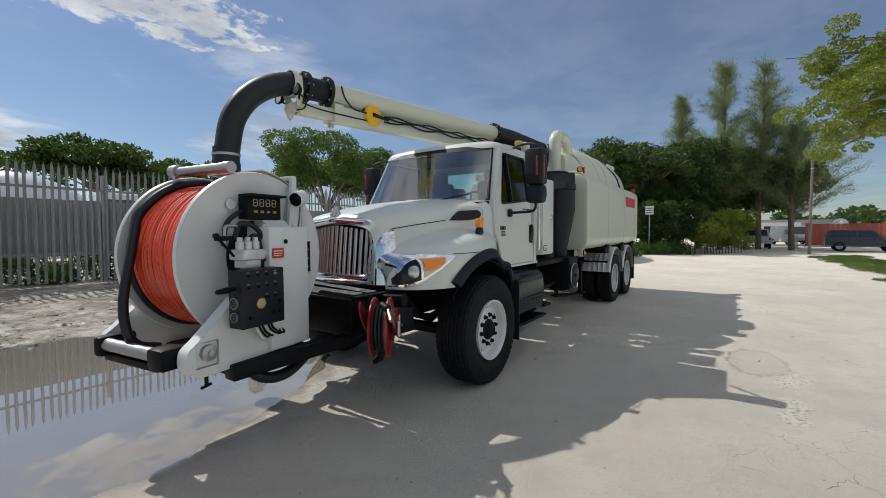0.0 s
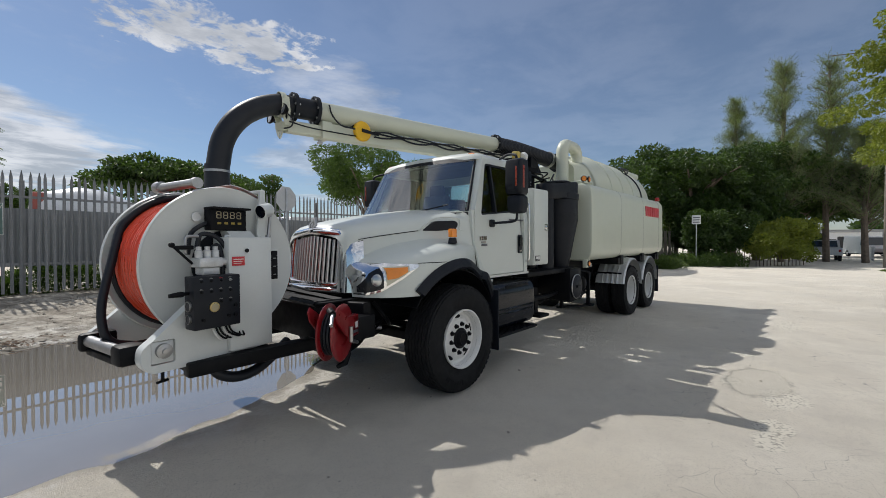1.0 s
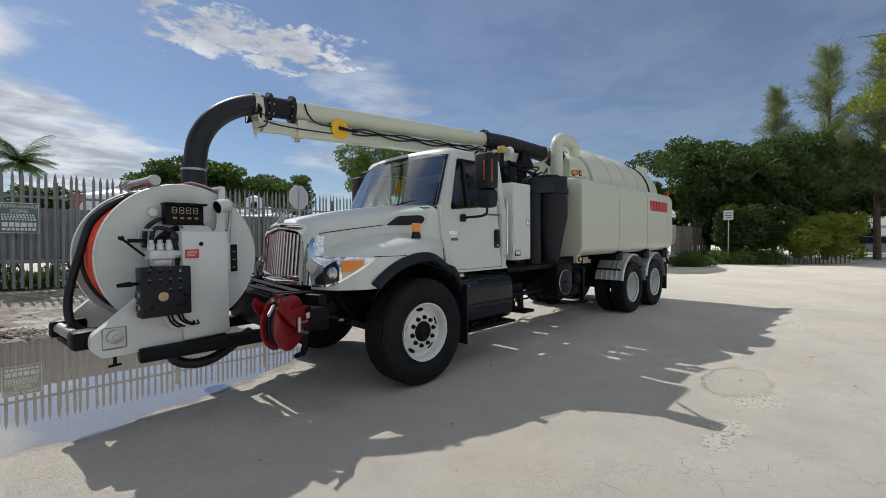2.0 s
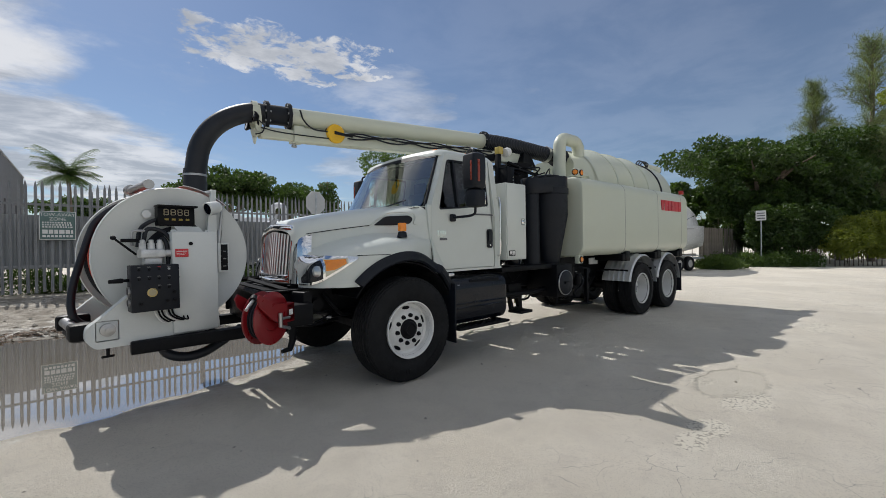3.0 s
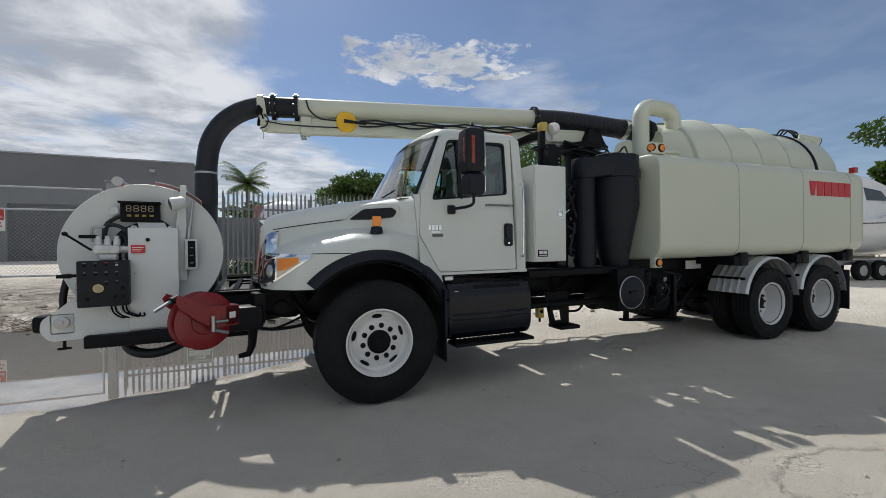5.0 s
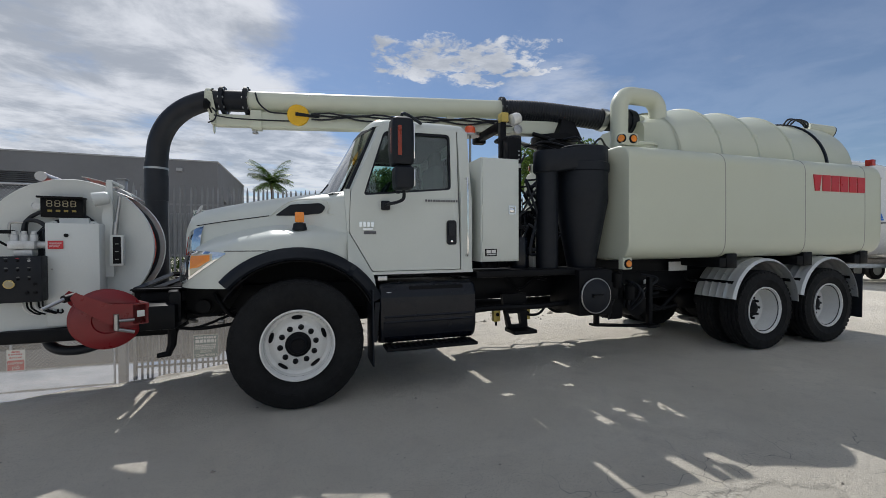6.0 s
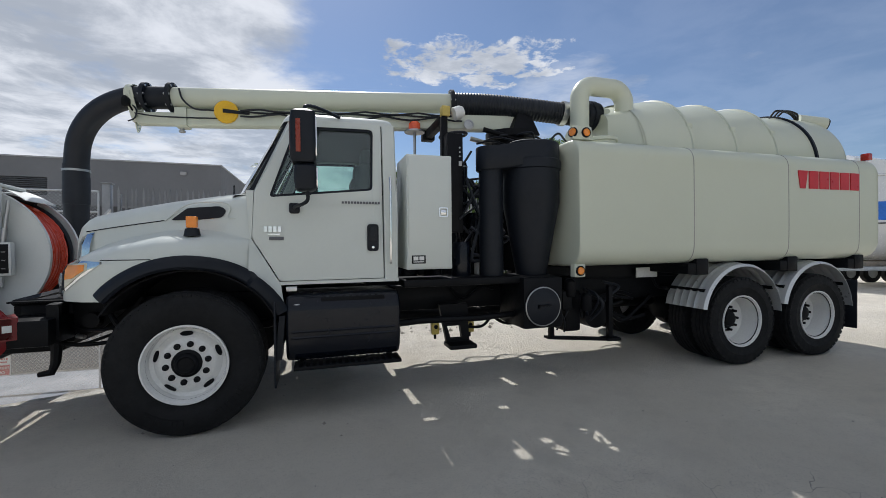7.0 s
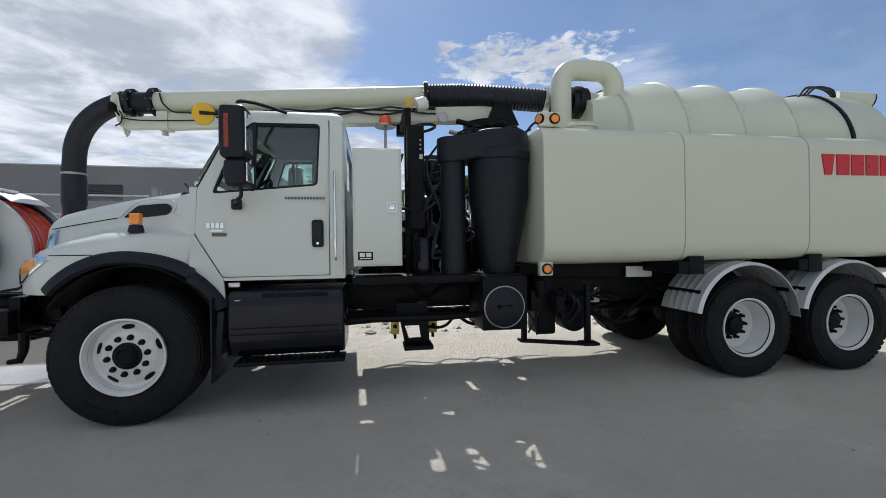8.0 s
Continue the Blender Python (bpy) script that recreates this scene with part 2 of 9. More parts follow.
def sweep(bm, pts, r, seg=12, cap=True, close=False):
    """A tube along points; r is one radius or one for each point."""
    pts = [Vector(p) for p in pts]
    n = len(pts)
    rs = r if isinstance(r, (list, tuple, np.ndarray)) else [r] * n
    rings, u = [], None
    for i, p in enumerate(pts):
        a = pts[i - 1] if i or close else p
        b = pts[(i + 1) % n] if i < n - 1 or close else p
        d = (b - a).normalized()
        if u is None:
            u, w = frame_of(d)
        else:
            u = (u - d * u.dot(d)).normalized()
            w = d.cross(u)
        rings.append([bm.verts.new(p + (u * math.cos(k * math.tau / seg) + w * math.sin(k * math.tau / seg)) * rs[i]) for k in range(seg)])
    for i in range(n if close else n - 1):
        A, B = rings[i], rings[(i + 1) % n]
        for k in range(seg):
            bm.faces.new((A[k], A[(k + 1) % seg], B[(k + 1) % seg], B[k]))
    if cap and not close:
        bm.faces.new(rings[0])
        bm.faces.new(rings[-1])
    return bm


def curve_pts(keys, n=8):
    """A smooth line through the keys."""
    k = [Vector(p) for p in keys]
    k = [k[0] * 2 - k[1]] + k + [k[-1] * 2 - k[-2]]
    out = []
    for i in range(1, len(k) - 2):
        for j in range(n):
            t = j / n
            a, b, c, d = k[i - 1:i + 3]
            out.append(0.5 * (2 * b + (c - a) * t + (2 * a - 5 * b + 4 * c - d) * t * t + (3 * b - a - 3 * c + d) * t ** 3))
    return out + [k[-2]]


def cyl(bm, p0, p1, r0, r1=None, seg=20):
    return sweep(bm, [p0, p1], [r0, r0 if r1 is None else r1], seg)


def lathe(bm, prof, seg=36, m=Matrix(), a0=0.0, a1=math.tau):
    """Revolve (radius, height) points about z, then place with m."""
    full = abs(a1 - a0 - math.tau) < 1e-6
    n = seg if full else seg + 1
    rings = []
    for r, h in prof:
        if r < 1e-6:
            rings.append([bm.verts.new(m @ Vector((0, 0, h)))])
        else:
            rings.append([bm.verts.new(m @ Vector((r * math.cos(a0 + (a1 - a0) * k / seg), r * math.sin(a0 + (a1 - a0) * k / seg), h))) for k in range(n)])
    for A, B in zip(rings, rings[1:]):
        for k in range(seg):
            q = (k + 1) % n
            if len(A) == 1 and len(B) == 1:
                continue
            if len(A) == 1:
                bm.faces.new((A[0], B[q], B[k]))
            elif len(B) == 1:
                bm.faces.new((A[k], A[q], B[0]))
            else:
                bm.faces.new((A[k], A[q], B[q], B[k]))
    return bm


def loft(bm, rings, cap=True, closed=True):
    vs = [[bm.verts.new(Vector(p)) for p in r] for r in rings]
    n = len(vs[0])
    for A, B in zip(vs, vs[1:]):
        for k in range(n if closed else n - 1):
            bm.faces.new((A[k], A[(k + 1) % n], B[(k + 1) % n], B[k]))
    if cap and closed:
        bm.faces.new(vs[0])
        bm.faces.new(vs[-1])
    return bm


def thicken(bm, t):
    """Give an open sheet a thickness."""
    bmesh.ops.recalc_face_normals(bm, faces=bm.faces)
    bm.normal_update()
    bmesh.ops.solidify(bm, geom=bm.faces[:], thickness=t)
    return bm


def plate(bm, outer, holes=(), thick=0.03, place=lambda a, b: (a, 0, b), push=(0, 1, 0)):
    """A flat sheet with holes, from outlines in two coordinates, thickened along push."""
    tmp = bmesh.new()
    edges = []
    for loop in (outer, *holes):
        vs = [tmp.verts.new((a, b, 0)) for a, b in loop]
        edges += [tmp.edges.new((vs[i], vs[(i + 1) % len(vs)])) for i in range(len(vs))]
    bmesh.ops.triangle_fill(tmp, use_beauty=True, use_dissolve=False, edges=edges, normal=(0, 0, 1))
    tmp.verts.index_update()
    push = Vector(push) * thick
    front = [bm.verts.new(Vector(place(v.co.x, v.co.y))) for v in tmp.verts]
    back = [bm.verts.new(v.co + push) for v in front]
    for f in tmp.faces:
        ids = [v.index for v in f.verts]
        bm.faces.new([front[i] for i in ids])
        bm.faces.new([back[i] for i in reversed(ids)])
    for e in tmp.edges:
        if len(e.link_faces) == 1:
            a, b = e.verts[0].index, e.verts[1].index
            bm.faces.new((front[a], front[b], back[b], back[a]))
    tmp.free()
    return bm


def round_poly(pts, r, n=5):
    """Round the corners of an outline; r is one radius or one for each corner."""
    out = []
    m = len(pts)
    for i in range(m):
        p, a, b = Vector(pts[i]), Vector(pts[i - 1]), Vector(pts[(i + 1) % m])
        q = r[i] if isinstance(r, (list, tuple)) else r
        if q <= 0:
            out.append(tuple(p))
            continue
        da, db = (a - p), (b - p)
        q = min(q, da.length * 0.49, db.length * 0.49)
        s, e = p + da.normalized() * q, p + db.normalized() * q
        for k in range(n + 1):
            t = k / n
            out.append(tuple((1 - t) ** 2 * s + 2 * t * (1 - t) * p + t * t * e))
    return out


def rrect(x0, x1, z0, z1, r, n=5):
    return round_poly([(x0, z0), (x1, z0), (x1, z1), (x0, z1)], r, n)


def circle(cx, cz, r, n=24):
    return [(cx + r * math.cos(k * math.tau / n), cz + r * math.sin(k * math.tau / n)) for k in range(n)]


def B():
    return bmesh.new()


FACE_NEAR = Matrix.Rotation(radians(90), 4, "X")      # turns +z to -y


def facing(x, y, z):
    return Matrix.Translation((x, y, z)) @ FACE_NEAR


# ---------------------------------------------------------------- the truck (front axle at x = 0, rear towards +x, driver's side at -y)
truck = thing("vacuum_truck", "white vacuum truck with cream tank, overhead boom and red hose reel", "truck",
              m=pose(0, 0, 0, 0, -0.6, 0))


# ---- frame
def build_frame():
    b = B()
    box(b, -1.25, 8.0, -0.47, -0.39, 0.74, 1.0, 0.006)
    chassis = part("chassis_frame", b, BLACK, truck, "black steel ladder frame with road dust")
    b = B()
    box(b, -1.25, 8.0, 0.39, 0.47, 0.74, 1.0, 0.006)
    part("rail", b, BLACK, chassis)
    for x in (-1.1, 0.5, 1.9, 3.4, 4.6, 6.37, 7.8):
        b = B()
        box(b, x, x + 0.12, -0.39, 0.39, 0.80, 0.95, 0.005)
        part("crossmember", b, BLACK, chassis)
    b = B()
    sweep(b, [(0.3, 0, 0.66), (2.6, 0, 0.60), (5.4, 0, 0.62)], 0.06, 14)
    part("drive_shaft", b, BLACK, chassis)
    for x in (5.64, 6.88):
        b = B()
        cyl(b, (x, -0.75, 0.53), (x, 0.75, 0.53), 0.09)
        lathe(b, [(0.0, -0.17), (0.14, -0.15), (0.2, -0.05), (0.2, 0.05), (0.14, 0.15), (0.0, 0.17)], 20, Matrix.Translation((x, 0, 0.53)))
        part("axle", b, BLACK, chassis)
    b = B()
    box(b, -0.07, 0.07, -0.8, 0.8, 0.42, 0.52, 0.02)
    part("axle", b, BLACK, chassis)
    for s in (-1, 1):
        for dz, ln in ((0.0, 0.62), (0.025, 0.5), (0.05, 0.36)):
            b = B()
            sweep(b, [(-ln, s * 0.42, 0.74 - dz), (0, s * 0.42, 0.60 - dz), (ln, s * 0.42, 0.74 - dz)], 0.028, 6)
            part("leaf_spring", b, BLACK, chassis)
        b = B()
        box(b, 5.66, 6.86, s * 0.5 - 0.05, s * 0.5 + 0.05, 0.58, 0.72, 0.03)
        part("walking_beam", b, BLACK, chassis)
    # engine, gearbox and clutter under the cab
    b = B()
    box(b, -0.55, 0.55, -0.38, 0.38, 0.62, 1.35, 0.06)
    box(b, 0.55, 1.5, -0.26, 0.26, 0.55, 1.0, 0.06)
    part("engine", b, BLACK, chassis)
    rnd = random.Random(5)
    for i in range(26):
        x = rnd.uniform(1.75, 5.0)
        y = rnd.choice((-1, 1)) * rnd.uniform(0.5, 0.72)
        b = B()
        ln = rnd.uniform(0.3, 0.9)
        z = rnd.uniform(0.62, 1.05)
        sweep(b, curve_pts([(x, y, z), (x + ln * 0.3, y + rnd.uniform(-0.05, 0.05), z - rnd.uniform(0.02, 0.2)),
                            (x + ln * 0.7, y + rnd.uniform(-0.05, 0.05), z - rnd.uniform(0.0, 0.15)), (x + ln, y, z + rnd.uniform(-0.1, 0.1))], 5),
              rnd.uniform(0.012, 0.028), 7)
        part("hydraulic_line", b, BLACK, chassis)
    # front extension that carries the reel
    for y0, y1 in ((-0.56, -0.44), (0.34, 0.46)):
        b = B()
        box(b, -2.30, -1.05, y0, y1, 0.585, 0.69, 0.012)
        part("front_beam", b, BLACK, chassis)
    for x in (-2.28, -1.75, -1.15):
        b = B()
        box(b, x, x + 0.1, -0.44, 0.34, 0.60, 0.68, 0.008)
        part("crossmember", b, BLACK, chassis)
    b = B()
    box(b, -1.3, -0.95, -0.62, 0.62, 0.66, 0.98, 0.02)
    part("mounting_box", b, BLACK, chassis)
    return chassis


build_frame()


# ---- wheels
def tyre_profile(R, w, rim):
    h = w / 2
    return [(rim - 0.02, -h * 0.72), (rim + 0.02, -h * 0.86), (rim + 0.10, -h * 0.98), (R - 0.12, -h), (R - 0.045, -h * 0.95), (R - 0.012, -h * 0.83),
            (R, -h * 0.70), (R, h * 0.70), (R - 0.012, h * 0.83), (R - 0.045, h * 0.95), (R - 0.12, h), (rim + 0.10, h * 0.98), (rim + 0.02, h * 0.86),
            (rim - 0.02, h * 0.72)]


def add_tyre(parent, x, y, z, R, w, rim, grooves, lugs, front=False):
    """y is the tyre's middle."""
    b = B()
    h = w / 2
    prof = tyre_profile(R, w, rim)
    tread = []
    for k in range(grooves + 1):
        a = -h * 0.70 + k * h * 1.40 / (grooves + 1)
        e = -h * 0.70 + (k + 1) * h * 1.40 / (grooves + 1)
        g = 0.006
        tread += [(R - 0.014, a + g * 0.6), (R, a + g), (R, e - g), (R - 0.014, e - g * 0.6)]
    prof = prof[:6] + tread + prof[8:]
    m = Matrix.Translation((x, y, z)) @ FACE_NEAR
    if front:
        # zigzag ribs round the steer tyre
        rows = []
        for k in range(169):
            a = k * math.tau / 168
            wave = 0.0065 * (1, 0.3, -1, -0.3)[k % 4]
            rows.append([m @ Vector((r * math.cos(a), r * math.sin(a), v + (wave if r > R - 0.02 and abs(v) < h * 0.69 else 0.0))) for r, v in prof])
        loft(b, rows, cap=False, closed=False)
        bmesh.ops.remove_doubles(b, verts=b.verts, dist=0.0002)
    else:
        lathe(b, prof, 72, m)
    ob = part("tyre", b, TYRE, parent, smooth=32)
    # shoulder lugs all round
    b = B()
    for k in range(lugs):
        a = k * math.tau / lugs
        for s in (-1, 1):
            q = Matrix.Translation((x, y, z)) @ Matrix.Rotation(a, 4, "Y") @ Matrix.Translation((R - 0.018, s * h * 0.86, 0))
            box(b, -0.022, -0.006 if front else 0.004, -h * 0.09, h * 0.09, -math.pi * R / lugs * 0.62, math.pi * R / lugs * 0.62, m=q)
    part("tread_lug", b, TYRE, ob)["kind"] = "stuff"
    if front:
        # raised sidewall lettering shown as plain bars
        for a0 in (math.radians(-128), math.radians(-62)):
            b = B()
            for k in range(8):
                a = a0 + k * 0.085
                q = Matrix.Translation((x, y - h - 0.001, z)) @ Matrix.Rotation(-a, 4, "Y") @ Matrix.Translation((R - 0.115, 0, 0))
                box(b, -0.022, 0.022, -0.003, 0.004, -0.015, 0.015, m=q)
            part("raised_lettering", b, TYRE, ob)
    return ob


def front_wheel(side):
    y = side * 1.03
    o = -1 if side < 0 else 1
    b = B()
    m = Matrix.Translation((0, side * 1.195, 0.545)) @ (FACE_NEAR if side < 0 else Matrix.Rotation(radians(-90), 4, "X"))
    # dish: flange, deep bowl, then the raised centre
    lathe(b, [(0.298, -0.02), (0.300, 0.006), (0.288, 0.008), (0.280, -0.006), (0.268, -0.05), (0.262, -0.085), (0.235, -0.098), (0.20, -0.072), (0.185, -0.058), (0.11, -0.052), (0.0, -0.052)], 60, m)
    wheel = part("front_wheel", b, mat_rim, truck, "white steel disc wheel with black hub")
    add_tyre(wheel, 0, y, 0.545, 0.548, 0.35, 0.29, 5, 54, True)
    b = B()
    lathe(b, [(0.105, -0.054), (0.105, -0.042), (0.085, -0.034), (0.074, -0.01), (0.060, -0.002), (0.056, -0.004), (0.05, -0.012), (0.0, -0.012)], 28, m)
    part("hub", b, BLACK, wheel)
    for k in range(10):
        a = k * math.tau / 10 + 0.15
        b = B()
        q = m @ Matrix.Translation((0.145 * math.cos(a), 0.145 * math.sin(a), -0.056))
        lathe(b, [(0.024, 0.0), (0.024, 0.008), (0.017, 0.009), (0.017, 0.03), (0.010, 0.034), (0.0, 0.034)], 10, q)
        part("wheel_nut", b, BLACK, wheel)
    for k in range(5):
        a = k * math.tau / 5 + 0.35
        q = m @ Matrix.Rotation(a, 4, "Z") @ Matrix.Translation((0.222, 0, -0.086)) @ Matrix.Rotation(radians(35), 4, "Y")
        b = B()
        pts = [(0.019 * math.cos(t * math.tau / 16), 0.045 * math.sin(t * math.tau / 16)) for t in range(16)]
        loft(b, [[q @ Vector((u, v, -0.004)) for u, v in pts], [q @ Vector((u, v, 0.006)) for u, v in pts]])
        part("hand_hole", b, BLACK, wheel)
    return wheel


mat_rim = mat("white_wheel_enamel", (0.70, 0.70, 0.68), 0.4, vary=0.05, dirt=(0.38, 0.34, 0.28), dirt_cover=0.63)
for s in (-1, 1):
    front_wheel(s)


def rear_wheel(x, side):
    z = 0.508
    m = Matrix.Translation((x, side * 1.135, z)) @ (FACE_NEAR if side < 0 else Matrix.Rotation(radians(-90), 4, "X"))
    b = B()
    lathe(b, [(0.295, -0.02), (0.298, 0.004), (0.286, 0.006), (0.276, -0.01), (0.262, -0.11), (0.252, -0.205), (0.20, -0.215), (0.12, -0.215), (0.0, -0.215)], 56, m)
    wheel = part("rear_wheel", b, mat_rim, truck, "white dished rear wheel with dual tyres")
    add_tyre(wheel, x, side * 1.015, z, 0.508, 0.265, 0.285, 3, 48)
    add_tyre(wheel, x, side * 0.685, z, 0.508, 0.265, 0.285, 3, 48)
    b = B()
    lathe(b, [(0.125, -0.215), (0.12, -0.19), (0.085, -0.18), (0.08, -0.145), (0.062, -0.135), (0.0, -0.13)], 26, m)
    part("hub", b, BLACK, wheel)
    for k in range(10):
        a = k * math.tau / 10
        b = B()
        q = m @ Matrix.Translation((0.142 * math.cos(a), 0.142 * math.sin(a), -0.218))
        lathe(b, [(0.024, 0.0), (0.024, 0.01), (0.016, 0.011), (0.016, 0.05), (0.0, 0.052)], 9, q)
        part("wheel_nut", b, BLACK, wheel)
    return wheel


REAR = (5.64, 6.88)
for x in REAR:
    for s in (-1, 1):
        rear_wheel(x, s)


def rear_fender(x, side):
    """A ribbed half-round guard over the dual tyres."""
    R, b = 0.605, B()
    y0, y1 = sorted((side * 0.60, side * 1.17))
    arc = [radians(a) for a in range(2, 176, 6)]
    prof = []
    for k in range(25):
        u = k / 24
        rib = 0.012 if (0.10 < u < 0.9 and (k % 4) == 2) else 0.0
        edge = -0.03 if k in (0, 24) else 0.0
        prof.append((y0 + (y1 - y0) * u, rib + edge))
    rows = [[(x + (R + d) * math.cos(a), y, 0.575 + (R + d) * 0.985 * math.sin(a)) for y, d in prof] for a in arc]
    loft(b, rows, cap=False, closed=False)
    thicken(b, 0.004)
    g = part("fender", b, ALU, truck, "ribbed silver aluminium half-round fender")
    for a in (30, 150):
        b = B()
        p = Vector((x + (R - 0.01) * math.cos(radians(a)), 0, 0.575 + (R - 0.01) * math.sin(radians(a))))
        cyl(b, (p.x, side * 0.45, p.z), (p.x, side * 1.1, p.z), 0.022, seg=10)
        part("bracket", b, BLACK, g)
    return g


for x in REAR:
    for s in (-1, 1):
        rear_fender(x, s)
for s in (-1, 1):
    b = B()
    box(b, 7.535, 7.55, *sorted((s * 0.55, s * 1.17)), 0.30, 0.92, 0.004)
    part("mud_flap", b, PLASTIC, truck)
    b = B()
    box(b, 0.62, 0.635, *sorted((s * 0.86, s * 1.2)), 0.30, 0.98, 0.004)
    part("mud_flap", b, PLASTIC, truck)


# ---- bonnet and fenders in one shell
XS = [-0.97, -0.93, -0.85, -0.70, -0.50, -0.20, 0.10, 0.43]
W_ = [0.50, 0.545, 0.585, 0.635, 0.70, 0.79, 0.875, 0.965]
ZT = [1.61, 1.69, 1.73, 1.765, 1.805, 1.855, 1.895, 1.935]
F_ = [0.64, 0.81, 0.94, 1.05, 1.12, 1.165, 1.155, 1.025]
ZF = [1.20, 1.27, 1.335, 1.405, 1.465, 1.515, 1.515, 1.47]


def hood_at(x):
    return [float(np.interp(x, XS, c)) for c in (W_, ZT, F_, ZF)]


def arch(x, r=0.715, cz=0.565):
    return cz + math.sqrt(max(r * r - (x - 0.0) ** 2, 0.0))


def build_hood():
    rings = []
    for x in sorted(set([*np.linspace(-0.97, 0.43, 47), -0.955, -0.945])):
        w, zt, f, zf = hood_at(x)
        zb = max(1.03, arch(x)) if x < 0.2 else max(0.96, arch(x))
        half = [(0, zt), (w * 0.3, zt - 0.004), (w * 0.55, zt - 0.014), (w * 0.78, zt - 0.035), (w * 0.92, zt - 0.075), (w * 0.985, zt - 0.125), (w, zt - 0.18),
                (w + 0.004, (zt - 0.18 + zf + 0.05) / 2), (w + 0.015, zf + 0.05), (w + (f - w) * 0.25, zf + 0.018), (w + (f - w) * 0.55, zf),
                (w + (f - w) * 0.82, zf - 0.035), (f - 0.012, zf - 0.085), (f, zf - 0.15), (f + 0.004, (zf - 0.15 + zb) / 2 if zf - 0.15 > zb else zb), (f - 0.004, min(zb, zf - 0.155))]
        ring = [(x, -y, z) for y, z in reversed(half)] + [(x, y, z) for y, z in half[1:]]
        rings.append(ring)
    b = B()
    loft(b, rings, cap=False, closed=False)
    thicken(b, 0.012)
    hood = part("hood", b, WHITE, truck, "white sloping bonnet moulded in one with the front fenders")
    for s in (-1, 1):
        # rear lower corner of the fender, behind the wheel
        b = B()
        pts = [(0.425, 1.48), (0.425, 1.38), (0.425, arch(0.425)), (0.50, arch(0.5)), (0.57, arch(0.57) - 0.01), (0.63, 0.93), (0.69, 0.93), (0.66, 1.115), (0.645, 1.135), (0.545, 1.31), (0.435, 1.50)]
        plate(b, pts, thick=0.02, place=lambda a, z: (a, s * (1.004 + 0.085 * min(max(((0.655 - a) * 0.866 + (1.135 - z) * 0.5) / 0.14, 0), 1)), z), push=(0, -s, 0))
        part("fender_corner", b, WHITE, hood)
        # black flare round the wheel opening
        b = B()
        rows = []
        for a in np.linspace(radians(25), radians(139), 40):
            c, q = math.cos(a), math.sin(a)
            fy = hood_at(min(max(-0.0 + 0.72 * c, -0.97), 0.43))[2] if 0.72 * c < 0.43 else 1.13 - (0.72 * c - 0.43) * 0.28
            fy = max(fy, 1.06)
            rows.append([(r * c, s * y, 0.565 + r * q) for r, y in
                         ((0.700, fy - 0.02), (0.695, fy + 0.035), (0.715, fy + 0.055), (0.745, fy + 0.05), (0.785, fy + 0.028), (0.800, fy + 0.004), (0.78, fy - 0.02))])
        loft(b, rows)
        part("wheel_arch_flare", b, PLASTIC, hood, "black plastic wheel-arch flare")
        # lower tail of the flare, running down behind the wheel
        b = B()
        loft(b, [[(0.655, s * 0.96, 0.86), (0.655, s * 1.13, 0.86), (0.70, s * 1.12, 0.86), (0.70, s * 0.96, 0.86)],
                 [(0.625, s * 0.96, 0.50), (0.625, s * 1.13, 0.50), (0.67, s * 1.12, 0.50), (0.67, s * 0.96, 0.50)]])
        part("splash_guard", b, PLASTIC, hood)
        # inner wheel well
        b = B()
        rows = []
        for a in np.linspace(radians(5), radians(148), 24):
            rows.append([(0.69 * math.cos(a), s * y, 0.56 + 0.69 * math.sin(a)) for y in (0.50, 1.10)])
        loft(b, rows, cap=False, closed=False)
        thicken(b, 0.01)
        part("wheel_well", b, BLACK, hood)
        # side vent in the bonnet
        b = B()
        pts = round_poly([(-0.195, 1.648), (-0.06, 1.748), (0.20, 1.762), (0.245, 1.725), (0.21, 1.668), (0.0, 1.648)], 0.025, 4)
        plate(b, pts, thick=0.03, place=lambda a, z: (a, s * (hood_at(a)[0] + 0.012), z), push=(0, -s, 0))
        part("hood_vent", b, PLASTIC, hood, "black air intake in the bonnet side")
        b = B()
        loop = curve_pts([(-0.24, s * (hood_at(-0.24)[0] + 0.008), 1.645), (-0.05, s * (hood_at(-0.05)[0] + 0.010), 1.778), (0.22, s * (hood_at(0.22)[0] + 0.012), 1.790), (0.272, s * (hood_at(0.26)[0] + 0.010), 1.74), (0.265, s * (hood_at(0.26)[0] + 0.010), 1.665), (0.42, s * 0.94, 1.665)], 6)
        sweep(b, loop, 0.006, 6)
        part("vent_moulding", b, WHITE, hood)
        b = B()
        sweep(b, curve_pts([(-0.86, s * 0.60, 1.56), (-0.6, s * 0.675, 1.60), (-0.24, s * (hood_at(-0.24)[0] + 0.004), 1.648)], 6), 0.004, 5)
        part("shut_line", b, BLACK, hood)
        # amber marker on its black foot
        b = B()
        lathe(b, [(0.062, -0.045), (0.05, 0.012), (0.03, 0.016), (0.0, 0.016)], 16, Matrix.Translation((0.02, s * 1.03, 1.56)) @ Matrix.Diagonal((1, 0.6, 1, 1)))
        mk = part("marker_lamp", b, PLASTIC, hood)
        b = B()
        box(b, -0.018, 0.058, s * 1.03 - 0.03, s * 1.03 + 0.03, 1.578, 1.668, 0.008)
        part("lens", b, AMBER, mk, "amber lens")
